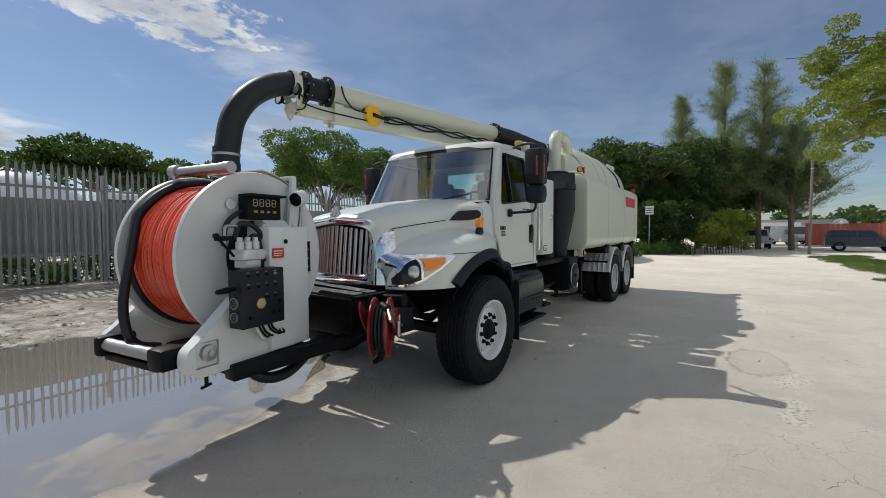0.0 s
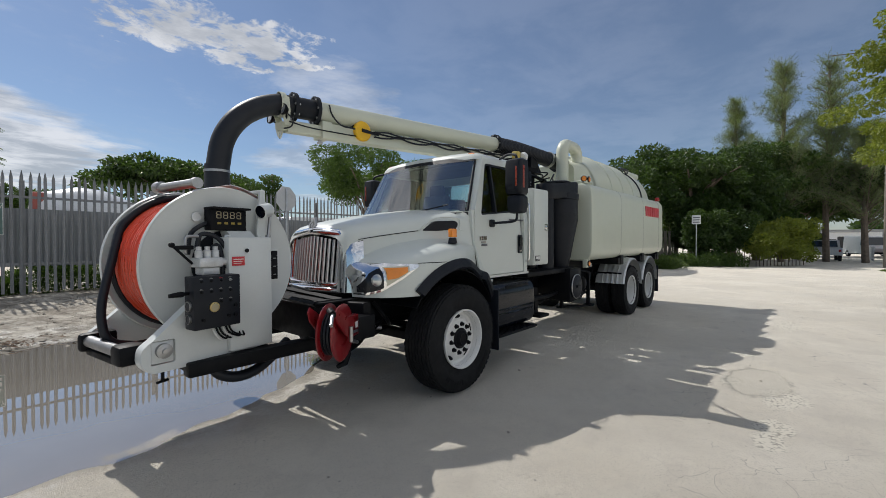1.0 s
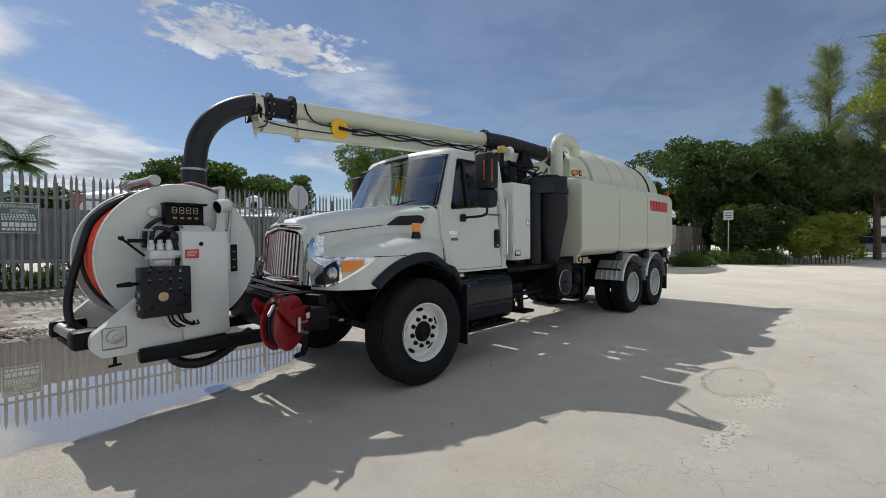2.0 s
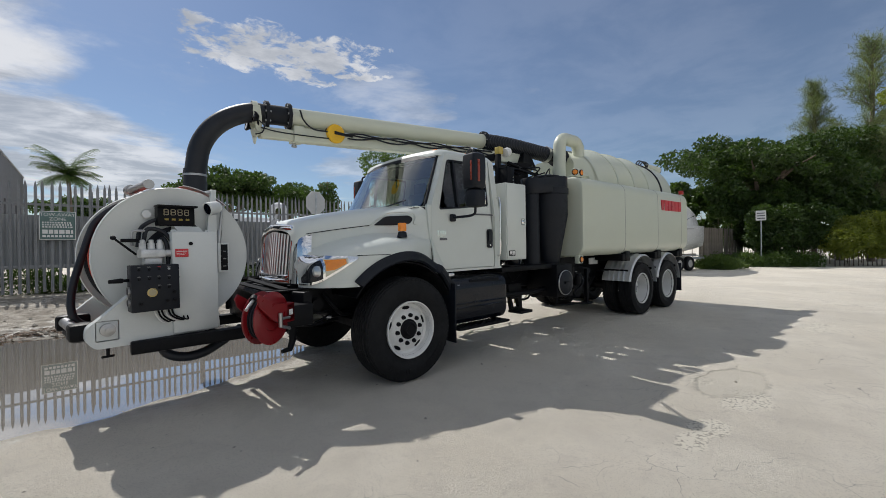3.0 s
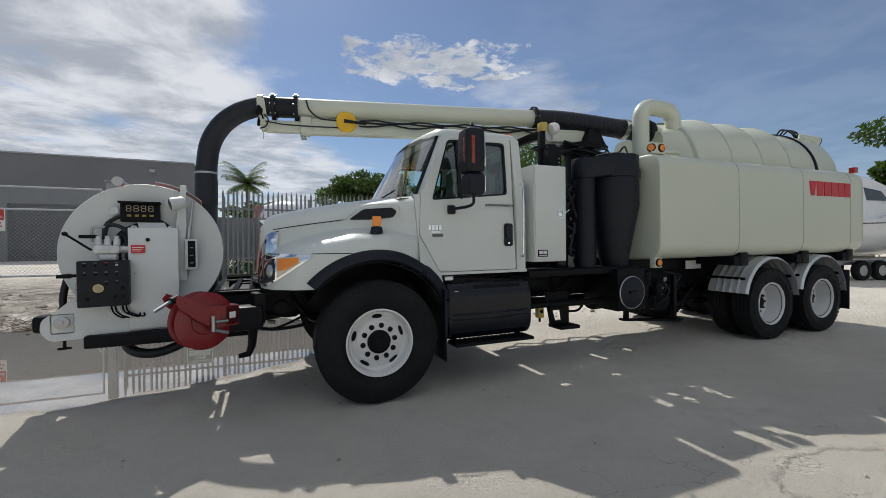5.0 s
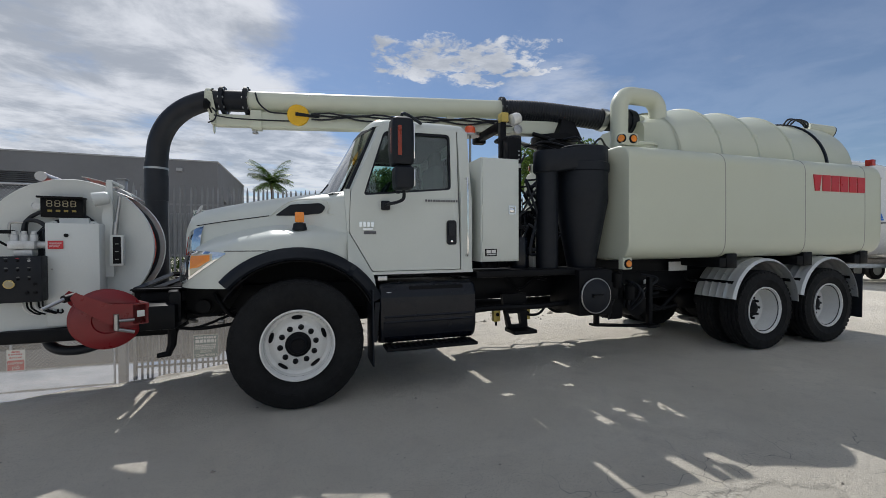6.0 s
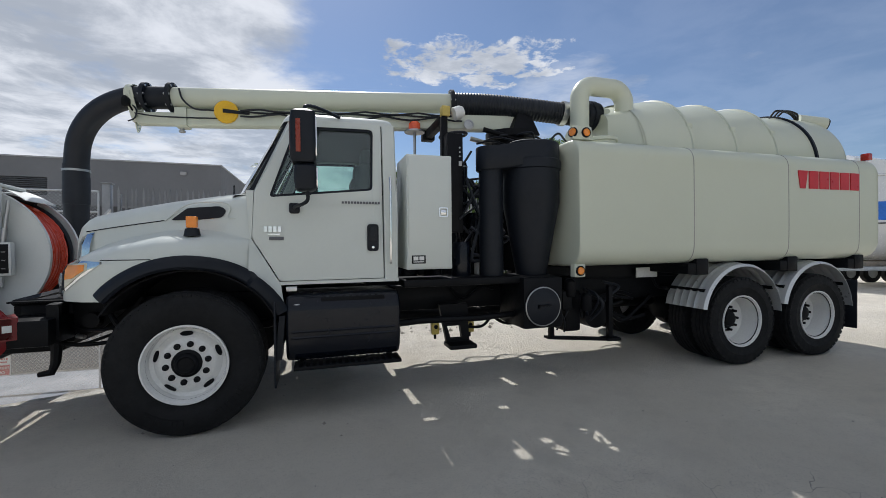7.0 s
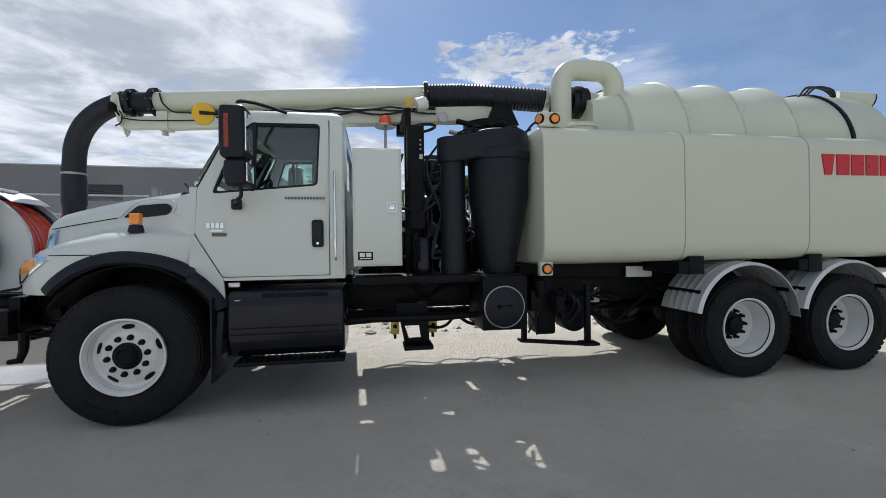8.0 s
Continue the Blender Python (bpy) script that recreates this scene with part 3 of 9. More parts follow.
        # headlamp: pointed chrome shell wrapping the fender corner, cream lens, round lamp, amber signal
        def skin(x, z, out):
            w, zt, f, zf = hood_at(x)
            y = np.interp(-z, [-(zf + 0.05), -(zf + 0.018), -zf, -(zf - 0.035), -(zf - 0.085), -(zf - 0.15)],
                          [w + 0.015, w + (f - w) * 0.25, w + (f - w) * 0.55, w + (f - w) * 0.82, f - 0.012, f])
            return (x - out * 0.75, s * (float(y) + out * 0.65), z)

        def lamp_strip(xs, lo, hi, out, deep):
            bm = B()
            rows = []
            for x in xs:
                zl, zh = float(np.interp(x, *lo)), float(np.interp(x, *hi))
                zz = np.linspace(zl, zh, 7)
                rows.append([skin(x, q, out) for q in zz] + [skin(x, q, out - deep) for q in zz[::-1]])
            loft(bm, rows)
            return bm
        lo = ([-0.965, -0.93, -0.88, -0.82, -0.75, -0.65, -0.55], [1.055, 1.055, 1.075, 1.115, 1.165, 1.235, 1.308])
        hi = ([-0.965, -0.93, -0.90, -0.86, -0.82, -0.65, -0.55], [1.25, 1.335, 1.345, 1.345, 1.342, 1.334, 1.324])
        hl = part("headlamp", lamp_strip(np.linspace(-0.965, -0.55, 22), lo, hi, 0.014, 0.03), CHROME, hood, "headlamp in a chrome surround with amber turn signal")
        lo2 = (lo[0], [v + 0.022 for v in lo[1]])
        hi2 = (hi[0], [1.10, 1.20, 1.255, 1.292, 1.308, 1.318, 1.310])
        part("lamp_recess", lamp_strip(np.linspace(-0.955, -0.842, 12), lo2, hi2, 0.018, 0.012), LAMP_DARK, hl, "dark smoked headlamp glass")
        part("lamp_lens", lamp_strip(np.linspace(-0.822, -0.640, 14), lo2, hi2, 0.019, 0.012), LAMP_CREAM, hl, "yellowed clear lamp lens")
        part("turn_signal", lamp_strip(np.linspace(-0.815, -0.655, 10), ([-0.815, -0.75, -0.655], [1.195, 1.205, 1.262]), ([-0.815, -0.655], [1.300, 1.306]), 0.024, 0.01), AMBER, hl, "amber turn signal lens")
        b = B()
        p = Vector(skin(-0.876, 1.19, 0.012))
        d = Vector((-1, s * 0.75, 0.1)).normalized()
        lathe(b, [(0.055, 0.0), (0.055, 0.006), (0.05, 0.010), (0.03, 0.014), (0, 0.016)], 24, Matrix.Translation(p) @ d.to_track_quat("Z", "Y").to_matrix().to_4x4())
        part("lamp_bulb", b, REFLECTOR, hl, "clear round lamp reflector")
        b = B()
        sweep(b, [skin(x, 1.337, 0.001) for x in np.linspace(-0.56, -0.22, 8)], 0.0035, 5)
        part("shut_line", b, BLACK, hood)
    # grille
    b = B()
    outer = round_poly([(-0.475, 1.085), (0.475, 1.085), (0.50, 1.40), (0.46, 1.625), (0.10, 1.69), (-0.10, 1.69), (-0.46, 1.625), (-0.50, 1.40)], 0.05, 4)
    inner = round_poly([(-0.405, 1.135), (0.405, 1.135), (0.425, 1.40), (0.40, 1.565), (0.0, 1.615), (-0.40, 1.565), (-0.425, 1.40)], 0.04, 4)

    def nose(a, z):
        return (-1.045 + 0.30 * abs(a) ** 1.8 + 0.10 * (z - 1.1), a, z)
    mid = [((p[0] + q[0]) / 2, (p[1] + q[1]) / 2) for p, q in zip(
        round_poly([(-0.475, 1.085), (0.475, 1.085), (0.50, 1.40), (0.465, 1.645), (0.0, 1.685), (-0.465, 1.645), (-0.50, 1.40)], 0.06, 5),
        round_poly([(-0.405, 1.135), (0.405, 1.135), (0.425, 1.40), (0.40, 1.585), (0.0, 1.615), (-0.40, 1.585), (-0.425, 1.40)], 0.05, 5))]
    sweep(b, [Vector(nose(a, q)) + Vector((0.02, 0, 0)) for a, q in mid], 0.040, 12, close=True)
    g = part("grille", b, CHROME, truck, "chrome grille surround with upright slats")
    b = B()
    plate(b, inner, (), 0.01, lambda a, z: (-0.955 + 0.30 * abs(a) ** 1.8 + 0.10 * (z - 1.1), a, z), (1, 0, 0))
    part("grille_backing", b, BLACK, g)
    for k in range(14):
        a = -0.385 + k * 0.77 / 13
        top = 1.60 - 0.05 * abs(a) / 0.4
        b = B()
        x, _, _ = nose(a, 1.1)
        sweep(b, [(x + 0.018 + (z - 1.1) * 0.1, a, z) for z in (1.135, top)], 0.0165, 8)
        part("slat", b, SATIN, g)
    for s in (-1, 1):
        b = B()
        rows = []
        for z in np.linspace(1.06, 1.655, 13):
            t = (z - 1.06) / 0.595
            e = max(0.0, (t - 0.62) / 0.38) ** 2
            k, f = 0.10 * (z - 1.1) + 0.07 * e, 1 - 0.13 * e
            rows.append([(-1.005 + k, s * 0.455 * f, z), (-0.992 + k, s * 0.51 * f, z), (-0.962 + k, s * (0.565 + 0.02 * (1 - t)) * f, z), (-0.915 + k, s * (0.60 + 0.03 * (1 - t)) * f, z), (-0.845 + k * 0.6, s * (0.62 + 0.04 * (1 - t)) * f, z), (-0.86 + 0.02 * e, s * 0.44, z)])
        loft(b, rows)
        part("chrome_cheek", b, CHROME, g)
    b = B()
    sweep(b, [Vector(nose(a, 1.065)) + Vector((0.012 + 0.12 * max(abs(a) - 0.5, 0), 0, 0)) for a in np.linspace(-0.66, 0.66, 19)], 0.034, 10)
    part("chrome_valance", b, CHROME, g)
    b = B()
    d = 0.082
    plate(b, [(0, 1.69 - d), (d * 0.85, 1.69), (0, 1.69 + d), (-d * 0.85, 1.69)], [[(0, 1.69 - d * 0.6), (d * 0.5, 1.69), (0, 1.69 + d * 0.6), (-d * 0.5, 1.69)]], 0.02, lambda a, z: (-0.985 + 0.4 * (z - 1.69), a, z + 0.02), (1, 0, 0))
    plate(b, [(0, 1.69 - d * 0.35), (d * 0.28, 1.69), (0, 1.69 + d * 0.35), (-d * 0.28, 1.69)], (), 0.02, lambda a, z: (-0.985 + 0.4 * (z - 1.69), a, z + 0.02), (1, 0, 0))
    part("badge", b, STEEL, g)
    # open steel nose: side plates and cross channels in place of a closed bumper
    b = B()
    loft(b, [[(x, y, z) for x, z in rrect(-1.06, -0.98, 0.74, 1.0, 0.02, 3)] for y in (-0.72, 0.72)])
    for s in (-1, 1):
        loft(b, [[(x + dx, s * y, z) for x, z in rrect(-1.06, -0.98, 0.74, 1.0, 0.02, 3)] for y, dx in ((0.72, 0.0), (0.80, 0.02), (0.86, 0.05))])
    bumper = part("bumper", b, BLACK, truck, "black steel nose frame with open side channels")
    for s in (-1, 1):
        b = B()
        plate(b, [(-1.34, 0.72), (-1.34, 1.0), (-0.60, 1.0), (-0.60, 0.90), (-0.78, 0.74), (-1.10, 0.70)], (), 0.012, lambda a, q: (a, s * 0.60, q), (0, s, 0))
        part("side_plate", b, BLACK, bumper)
        b = B()
        box(b, -1.35, -0.62, min(s * 0.60, s * 0.68), max(s * 0.60, s * 0.68), 1.0, 1.014, 0.003)
        part("side_flange", b, BLACK, bumper)
        b = B()
        plate(b, [(-1.0, 0.72), (-1.0, 1.10), (-0.55, 1.10), (-0.50, 0.98), (-0.66, 0.72)], (), 0.01, lambda a, q: (a, s * 0.50, q), (0, s, 0))
        part("inner_apron", b, BLACK, bumper)
        b = B()
        cyl(b, (-0.80, s * 0.62, 0.84), (-0.80, s * 0.70, 0.84), 0.06, seg=18)
        part("steering_box", b, BLACK, bumper)
        for x0, z0, x1, z1, r in ((-1.2, 0.72, -0.55, 0.66, 0.016), (-1.1, 0.66, -0.60, 0.74, 0.012), (-0.72, 0.95, -0.50, 0.70, 0.020), (-0.95, 0.80, -0.55, 0.80, 0.013)):
            b = B()
            sweep(b, curve_pts([(x0, s * 0.64, z0), ((x0 + x1) / 2, s * 0.70, (z0 + z1) / 2 - 0.04), (x1, s * 0.62, z1)], 6), r, 8)
            part("hose", b, BLACK, bumper)
        for x, q in ((-0.92, 0.735), (-0.70, 0.72)):
            b = B()
            cyl(b, (x, s * 0.64, q - 0.02), (x + 0.06, s * 0.66, q - 0.03), 0.018, seg=10)
            part("hose_fitting", b, STEEL, bumper)
    return hood


build_hood()


# ---- cab
def side_y(z):
    return 1.0 - max(z - 1.80, 0) * 0.16 - max(1.3 - z, 0) * 0.04


def build_cab():
    def on(s, off=0.0):
        return lambda a, z: (a, s * (side_y(z) + off), z)
    win = round_poly([(0.575, 1.835), (1.435, 1.915), (1.455, 2.48), (0.79, 2.47)], [0.04, 0.04, 0.05, 0.05], 4)
    door_out = round_poly([(0.465, 1.88), (0.445, 1.50), (0.655, 1.135), (1.525, 1.135), (1.525, 2.53), (0.775, 2.53)], [0.02, 0.03, 0.03, 0.02, 0.04, 0.05], 4)
    b = B()
    # floor, firewall, rear wall with a window
    box(b, 0.45, 1.66, -0.95, 0.95, 1.10, 1.16, 0.01)
    box(b, 0.43, 0.47, -0.93, 0.93, 1.16, 1.88)
    rw = rrect(-0.52, 0.52, 1.95, 2.38, 0.06)
    plate(b, [(-0.97, 1.13), (0.97, 1.13), (0.975, 1.80), (0.83, 2.52), (-0.83, 2.52), (-0.975, 1.80)], [rw], 0.04, lambda a, z: (1.62, a, z), (1, 0, 0))
    cab = part("cab", b, WHITE, truck, "white day cab with grey interior")
    b = B()
    plate(b, rw, (), 0.006, lambda a, z: (1.635, a, z), (1, 0, 0))
    part("rear_window", b, GLASSD, cab).visible_shadow = False
    for s in (-1, 1):
        # rear corner post
        b = B()
        rings = []
        for z in (1.12, 1.5, 1.8, 2.1, 2.4, 2.53):
            y = side_y(z)
            rings.append([(1.535, s * y, z), (1.60, s * y, z), (1.645, s * (y - 0.012), z), (1.662, s * (y - 0.05), z), (1.662, s * (y - 0.09), z), (1.535, s * (y - 0.05), z)])
        loft(b, rings)
        part("corner_post", b, WHITE, cab)
        # front pillar
        b = B()
        rings = []
        for t in np.linspace(0, 1, 6):
            z = 1.87 + t * 0.68
            x0, x1 = 0.445 + t * 0.295, 0.50 + t * 0.295
            y = side_y(z)
            rings.append([(x1, s * y, z), (x0 + 0.03, s * (y - 0.005), z), (x0, s * (y - 0.05), z), (x0 + 0.01, s * (y - 0.11), z), (x1 + 0.02, s * (y - 0.06), z)])
        loft(b, rings)
        part("front_pillar", b, WHITE, cab)
        b = B()
        sweep(b, [(0.435 + t * 0.30, s * (side_y(1.87 + t * 0.68) - 0.085), 1.885 + t * 0.665) for t in np.linspace(0, 1, 8)], 0.017, 8)
        part("windshield_seal", b, PLASTIC, cab)
        # cowl side, under the pillar
        b = B()
        plate(b, [(0.43, 1.47), (0.442, 1.50), (0.46, 1.89), (0.40, 1.89)], (), 0.03, on(s, 0), (0, -s, 0))
        part("cowl_side", b, WHITE, cab)
        b = B()
        plate(b, [(0.66, 1.10), (1.66, 1.10), (1.66, 1.128), (0.65, 1.128)], (), 0.05, on(s, 0.002), (0, -s, 0))
        part("sill", b, WHITE, cab)
        # door
        b = B()
        plate(b, door_out, [win], 0.045, on(s), (0, -s, 0))
        door = part("door", b, WHITE, cab, "white cab door with black handle and window")
        b = B()
        plate(b, win, [[(0.575 + (x - 0.575) * 0.955 + 0.022, 2.16 + (z - 2.16) * 0.93) for x, z in win]], 0.03, on(s, -0.008), (0, -s, 0))
        part("window_seal", b, PLASTIC, door)
        b = B()
        plate(b, win, (), 0.005, on(s, -0.026), (0, -s, 0))
        part("window_pane", b, GLASSD, door).visible_shadow = False
        b = B()
        loft(b, [[(0.885, s * (side_y(z) + dy), z), (0.915, s * (side_y(z) + dy), z), (0.915, s * (side_y(z) - 0.04), z), (0.885, s * (side_y(z) - 0.04), z)] for z, dy in ((1.86, 0.0), (2.475, 0.0))])
        part("window_divider", b, PLASTIC, door)
        b = B()
        plate(b, rrect(1.382, 1.482, 1.375, 1.615, 0.03), (), 0.012, on(s, 0.006), (0, -s, 0))
        hd = part("door_handle", b, PLASTIC, door, "black recessed door handle")
        b = B()
        plate(b, rrect(1.398, 1.466, 1.46, 1.595, 0.02), (), 0.02, on(s, 0.018), (0, -s, 0))
        part("paddle", b, GLOSSB, hd)
        b = B()
        lathe(b, [(0.012, 0), (0.012, 0.006), (0, 0.007)], 12, Matrix.Translation((1.432, s * 1.008, 1.41)) @ (FACE_NEAR if s < 0 else Matrix.Rotation(radians(-90), 4, "X")))
        part("lock", b, CHROME, hd)
        # badges as plain shapes
        b = B()
        for k in range(13):
            box(b, 1.165 + k * 0.026, 1.183 + k * 0.026, *sorted((s * 0.997, s * 1.004)), 1.792, 1.812)
        part("door_badge", b, BARS, door)
        b = B()
        for k in range(4):
            box(b, 0.535 + k * 0.036, 0.562 + k * 0.036, *sorted((s * 0.997, s * 1.006)), 1.545, 1.592)
        box(b, 0.565, 0.66, *sorted((s * 0.997, s * 1.004)), 1.518, 1.532)
        part("model_badge", b, CHROME, door)
        b = B()
        box(b, 0.575, 0.69, *sorted((s * 0.997, s * 1.004)), 1.478, 1.506, 0.003)
        part("maker_badge", b, BARS, door)
        b = B()
        sweep(b, curve_pts([(1.585, s * 0.99, 2.03), (1.585, s * 1.045, 2.0), (1.585, s * 1.05, 1.65), (1.585, s * 1.045, 1.30), (1.585, s * 0.99, 1.27)], 6), 0.011, 10)
        part("grab_handle", b, CHROME, cab, "chrome grab handle")
        # mirror on its arms
        mx, my = 0.868, s * 1.29
        b = B()
        loft(b, [[(mx + dx * k, my + dy * k2, z) for dx, dy in round_poly([(-0.10, -0.11), (0.095, -0.11), (0.095, 0.11), (-0.10, 0.11)], 0.045, 4)] for z, k, k2 in
                 ((2.07, 0.8, 0.9), (2.09, 0.97, 0.98), (2.2, 1.02, 1.0), (2.40, 1.0, 1.0), (2.455, 0.92, 0.96), (2.475, 0.6, 0.75))])
        mr = part("mirror", b, PLASTIC, cab, "black tow-style door mirror on tubular arms")
        b = B()
        loft(b, [[(mx + dx * k, my + dy * k, z) for dx, dy in round_poly([(-0.075, -0.105), (0.10, -0.105), (0.10, 0.105), (-0.075, 0.105)], 0.045, 4)] for z, k in
                 ((1.855, 0.6), (1.87, 0.88), (1.95, 1.0), (2.04, 0.95), (2.065, 0.7))])
        part("convex_mirror", b, PLASTIC, mr)
        b = B()
        box(b, mx - 0.104, mx - 0.094, my - 0.012 + s * 0.05, my + 0.012 + s * 0.05, 2.16, 2.38, 0.003)
        part("mirror_marker", b, MARKER, mr, "orange marker strip")
        b = B()
        box(b, mx - 0.055, mx - 0.02, *sorted((my + s * 0.104, my + s * 0.114)), 2.14, 2.39, 0.003)
        part("mirror_marker", b, MARKER, mr, "orange marker strip")
        b = B()
        box(b, mx + 0.088, mx + 0.098, my - 0.09, my + 0.09, 2.12, 2.42, 0.002)
        box(b, mx + 0.092, mx + 0.102, my - 0.085, my + 0.085, 1.89, 2.03, 0.002)
        part("mirror_glass", b, MIRROR, mr)
        b = B()
        sweep(b, curve_pts([(0.775, s * 0.99, 1.745), (0.79, s * 1.10, 1.75), (0.85, s * 1.23, 1.76), (0.89, s * 1.27, 1.79), (0.89, s * 1.28, 1.86)], 6), 0.015, 8)
        part("mirror_arm", b, PLASTIC, mr)
        b = B()
        sweep(b, curve_pts([(0.885, s * 1.28, 2.46), (0.885, s * 1.26, 2.53), (0.98, s * 1.1, 2.57), (1.16, s * 0.87, 2.575)], 6), 0.015, 8)
        part("mirror_arm", b, PLASTIC, mr)
        b = B()
        box(b, 0.735, 0.82, *sorted((s * 0.99, s * 1.03)), 1.70, 1.79, 0.016)
        part("mirror_foot", b, PLASTIC, mr)
    # roof
    b = B()
    rings = []
    for z, ins, dx in ((2.515, 0.0, 0.0), (2.55, 0.012, 0.008), (2.59, 0.05, 0.03), (2.615, 0.12, 0.08), (2.63, 0.25, 0.18), (2.637, 0.45, 0.32)):
        hw = 0.885 - ins
        rings.append([(x, y, z) for x, y in round_poly([(0.70 + dx, -hw), (1.665 - dx, -hw), (1.665 - dx, hw), (0.70 + dx, hw), (0.625 + dx, hw * 0.6), (0.59 + dx, 0.0), (0.625 + dx, -hw * 0.6)], [0.12, 0.10, 0.10, 0.12, 0.2, 0.2, 0.2], 5)])
    loft(b, rings)
    roof = part("roof", b, WHITE, cab)
    for y in (-0.71, -0.18, 0.0, 0.18, 0.71):
        b = B()
        lathe(b, [(0.058, 0.0), (0.054, 0.02), (0.035, 0.032), (0, 0.036)], 16, Matrix.Translation((0.70 + (0.05 if abs(y) > 0.5 else 0.0), y, 2.575)) @ Matrix.Rotation(radians(-35), 4, "Y") @ Matrix.Diagonal((0.7, 1.25, 1, 1)))
        part("roof_marker", b, AMBER, roof, "amber roof marker lamp")
    # windshield, bowed forwards
    b = B()
    rows = []
    for t in np.linspace(0, 1, 7):
        z = 1.875 + t * 0.67
        hw = side_y(z) - 0.075
        rows.append([(0.375 + 0.335 * t - (0.175 - 0.055 * t) * (1 - (k / 9 - 1) ** 2), (k / 9 - 1) * hw, z) for k in range(19)])
    loft(b, rows, cap=False, closed=False)
    part("windshield", b, GLASS, cab, "large raked windscreen").visible_shadow = False
    b = B()
    rows = []
    for z, t in ((2.495, 0.925), (2.55, 1.01)):
        rows.append([(0.372 + 0.335 * t - 0.12 * (1 - (k / 9 - 1) ** 2), (k / 9 - 1) * (side_y(z) - 0.07), z) for k in range(19)])
    loft(b, rows, cap=False, closed=False)
    thicken(b, 0.012)
    part("windshield_header", b, PLASTIC, cab)
    b = B()
    rows = []
    for x0, z in ((0.40, 1.835), (0.385, 1.865), (0.30, 1.86), (0.28, 1.835)):
        rows.append([(x0 - 0.165 * (1 - (k / 9 - 1) ** 2), (k / 9 - 1) * 0.86, z) for k in range(19)])
    loft(b, rows, cap=False, closed=False)
    part("cowl", b, PLASTIC, cab)
    for y in (-0.35, 0.3):
        b = B()
        sweep(b, [(0.30 - 0.10, y, 1.885), (0.275, y - 0.40, 1.95)], 0.008, 6)
        part("wiper", b, PLASTIC, cab)
    # inside
    b = B()
    loft(b, [[(0.48, y, 1.45), (0.62, y, 1.45), (0.74, y, 1.62), (0.72, y, 1.80), (0.60, y, 1.87), (0.42, y, 1.87)] for y in (-0.92, 0.92)])
    part("dashboard", b, DARK, cab)
    b = B()
    m = Matrix.Translation((0.80, -0.45, 1.86)) @ Matrix.Rotation(radians(-55), 4, "Y")
    sweep(b, [m @ Vector((0.21 * math.cos(a), 0.21 * math.sin(a), 0)) for a in np.linspace(0, math.tau, 28)[:-1]], 0.015, 8, close=True)
    for a in (0.3, 2.4, 4.6):
        cyl(b, m @ Vector((0, 0, -0.03)), m @ Vector((0.2 * math.cos(a), 0.2 * math.sin(a), 0)), 0.013, seg=6)
    cyl(b, (0.80, -0.45, 1.85), (0.62, -0.45, 1.68), 0.03)
    part("steering_wheel", b, PLASTIC, cab)
    for y in (-0.45, 0.45):
        b = B()
        box(b, 0.98, 1.42, y - 0.24, y + 0.24, 1.48, 1.62, 0.05, 3)
        box(b, 1.34, 1.48, y - 0.23, y + 0.23, 1.60, 2.22, 0.05, 3, m=None)
        box(b, 1.38, 1.48, y - 0.13, y + 0.13, 2.20, 2.38, 0.04, 3)
        box(b, 1.0, 1.4, y - 0.2, y + 0.2, 1.16, 1.48, 0.02)
        part("seat", b, GREYCLOTH, cab)
    b = B()
    box(b, 0.74, 1.6, -0.80, 0.80, 2.488, 2.512, 0.008)
    part("headliner", b, GREYCLOTH, cab)
    return cab


build_cab()


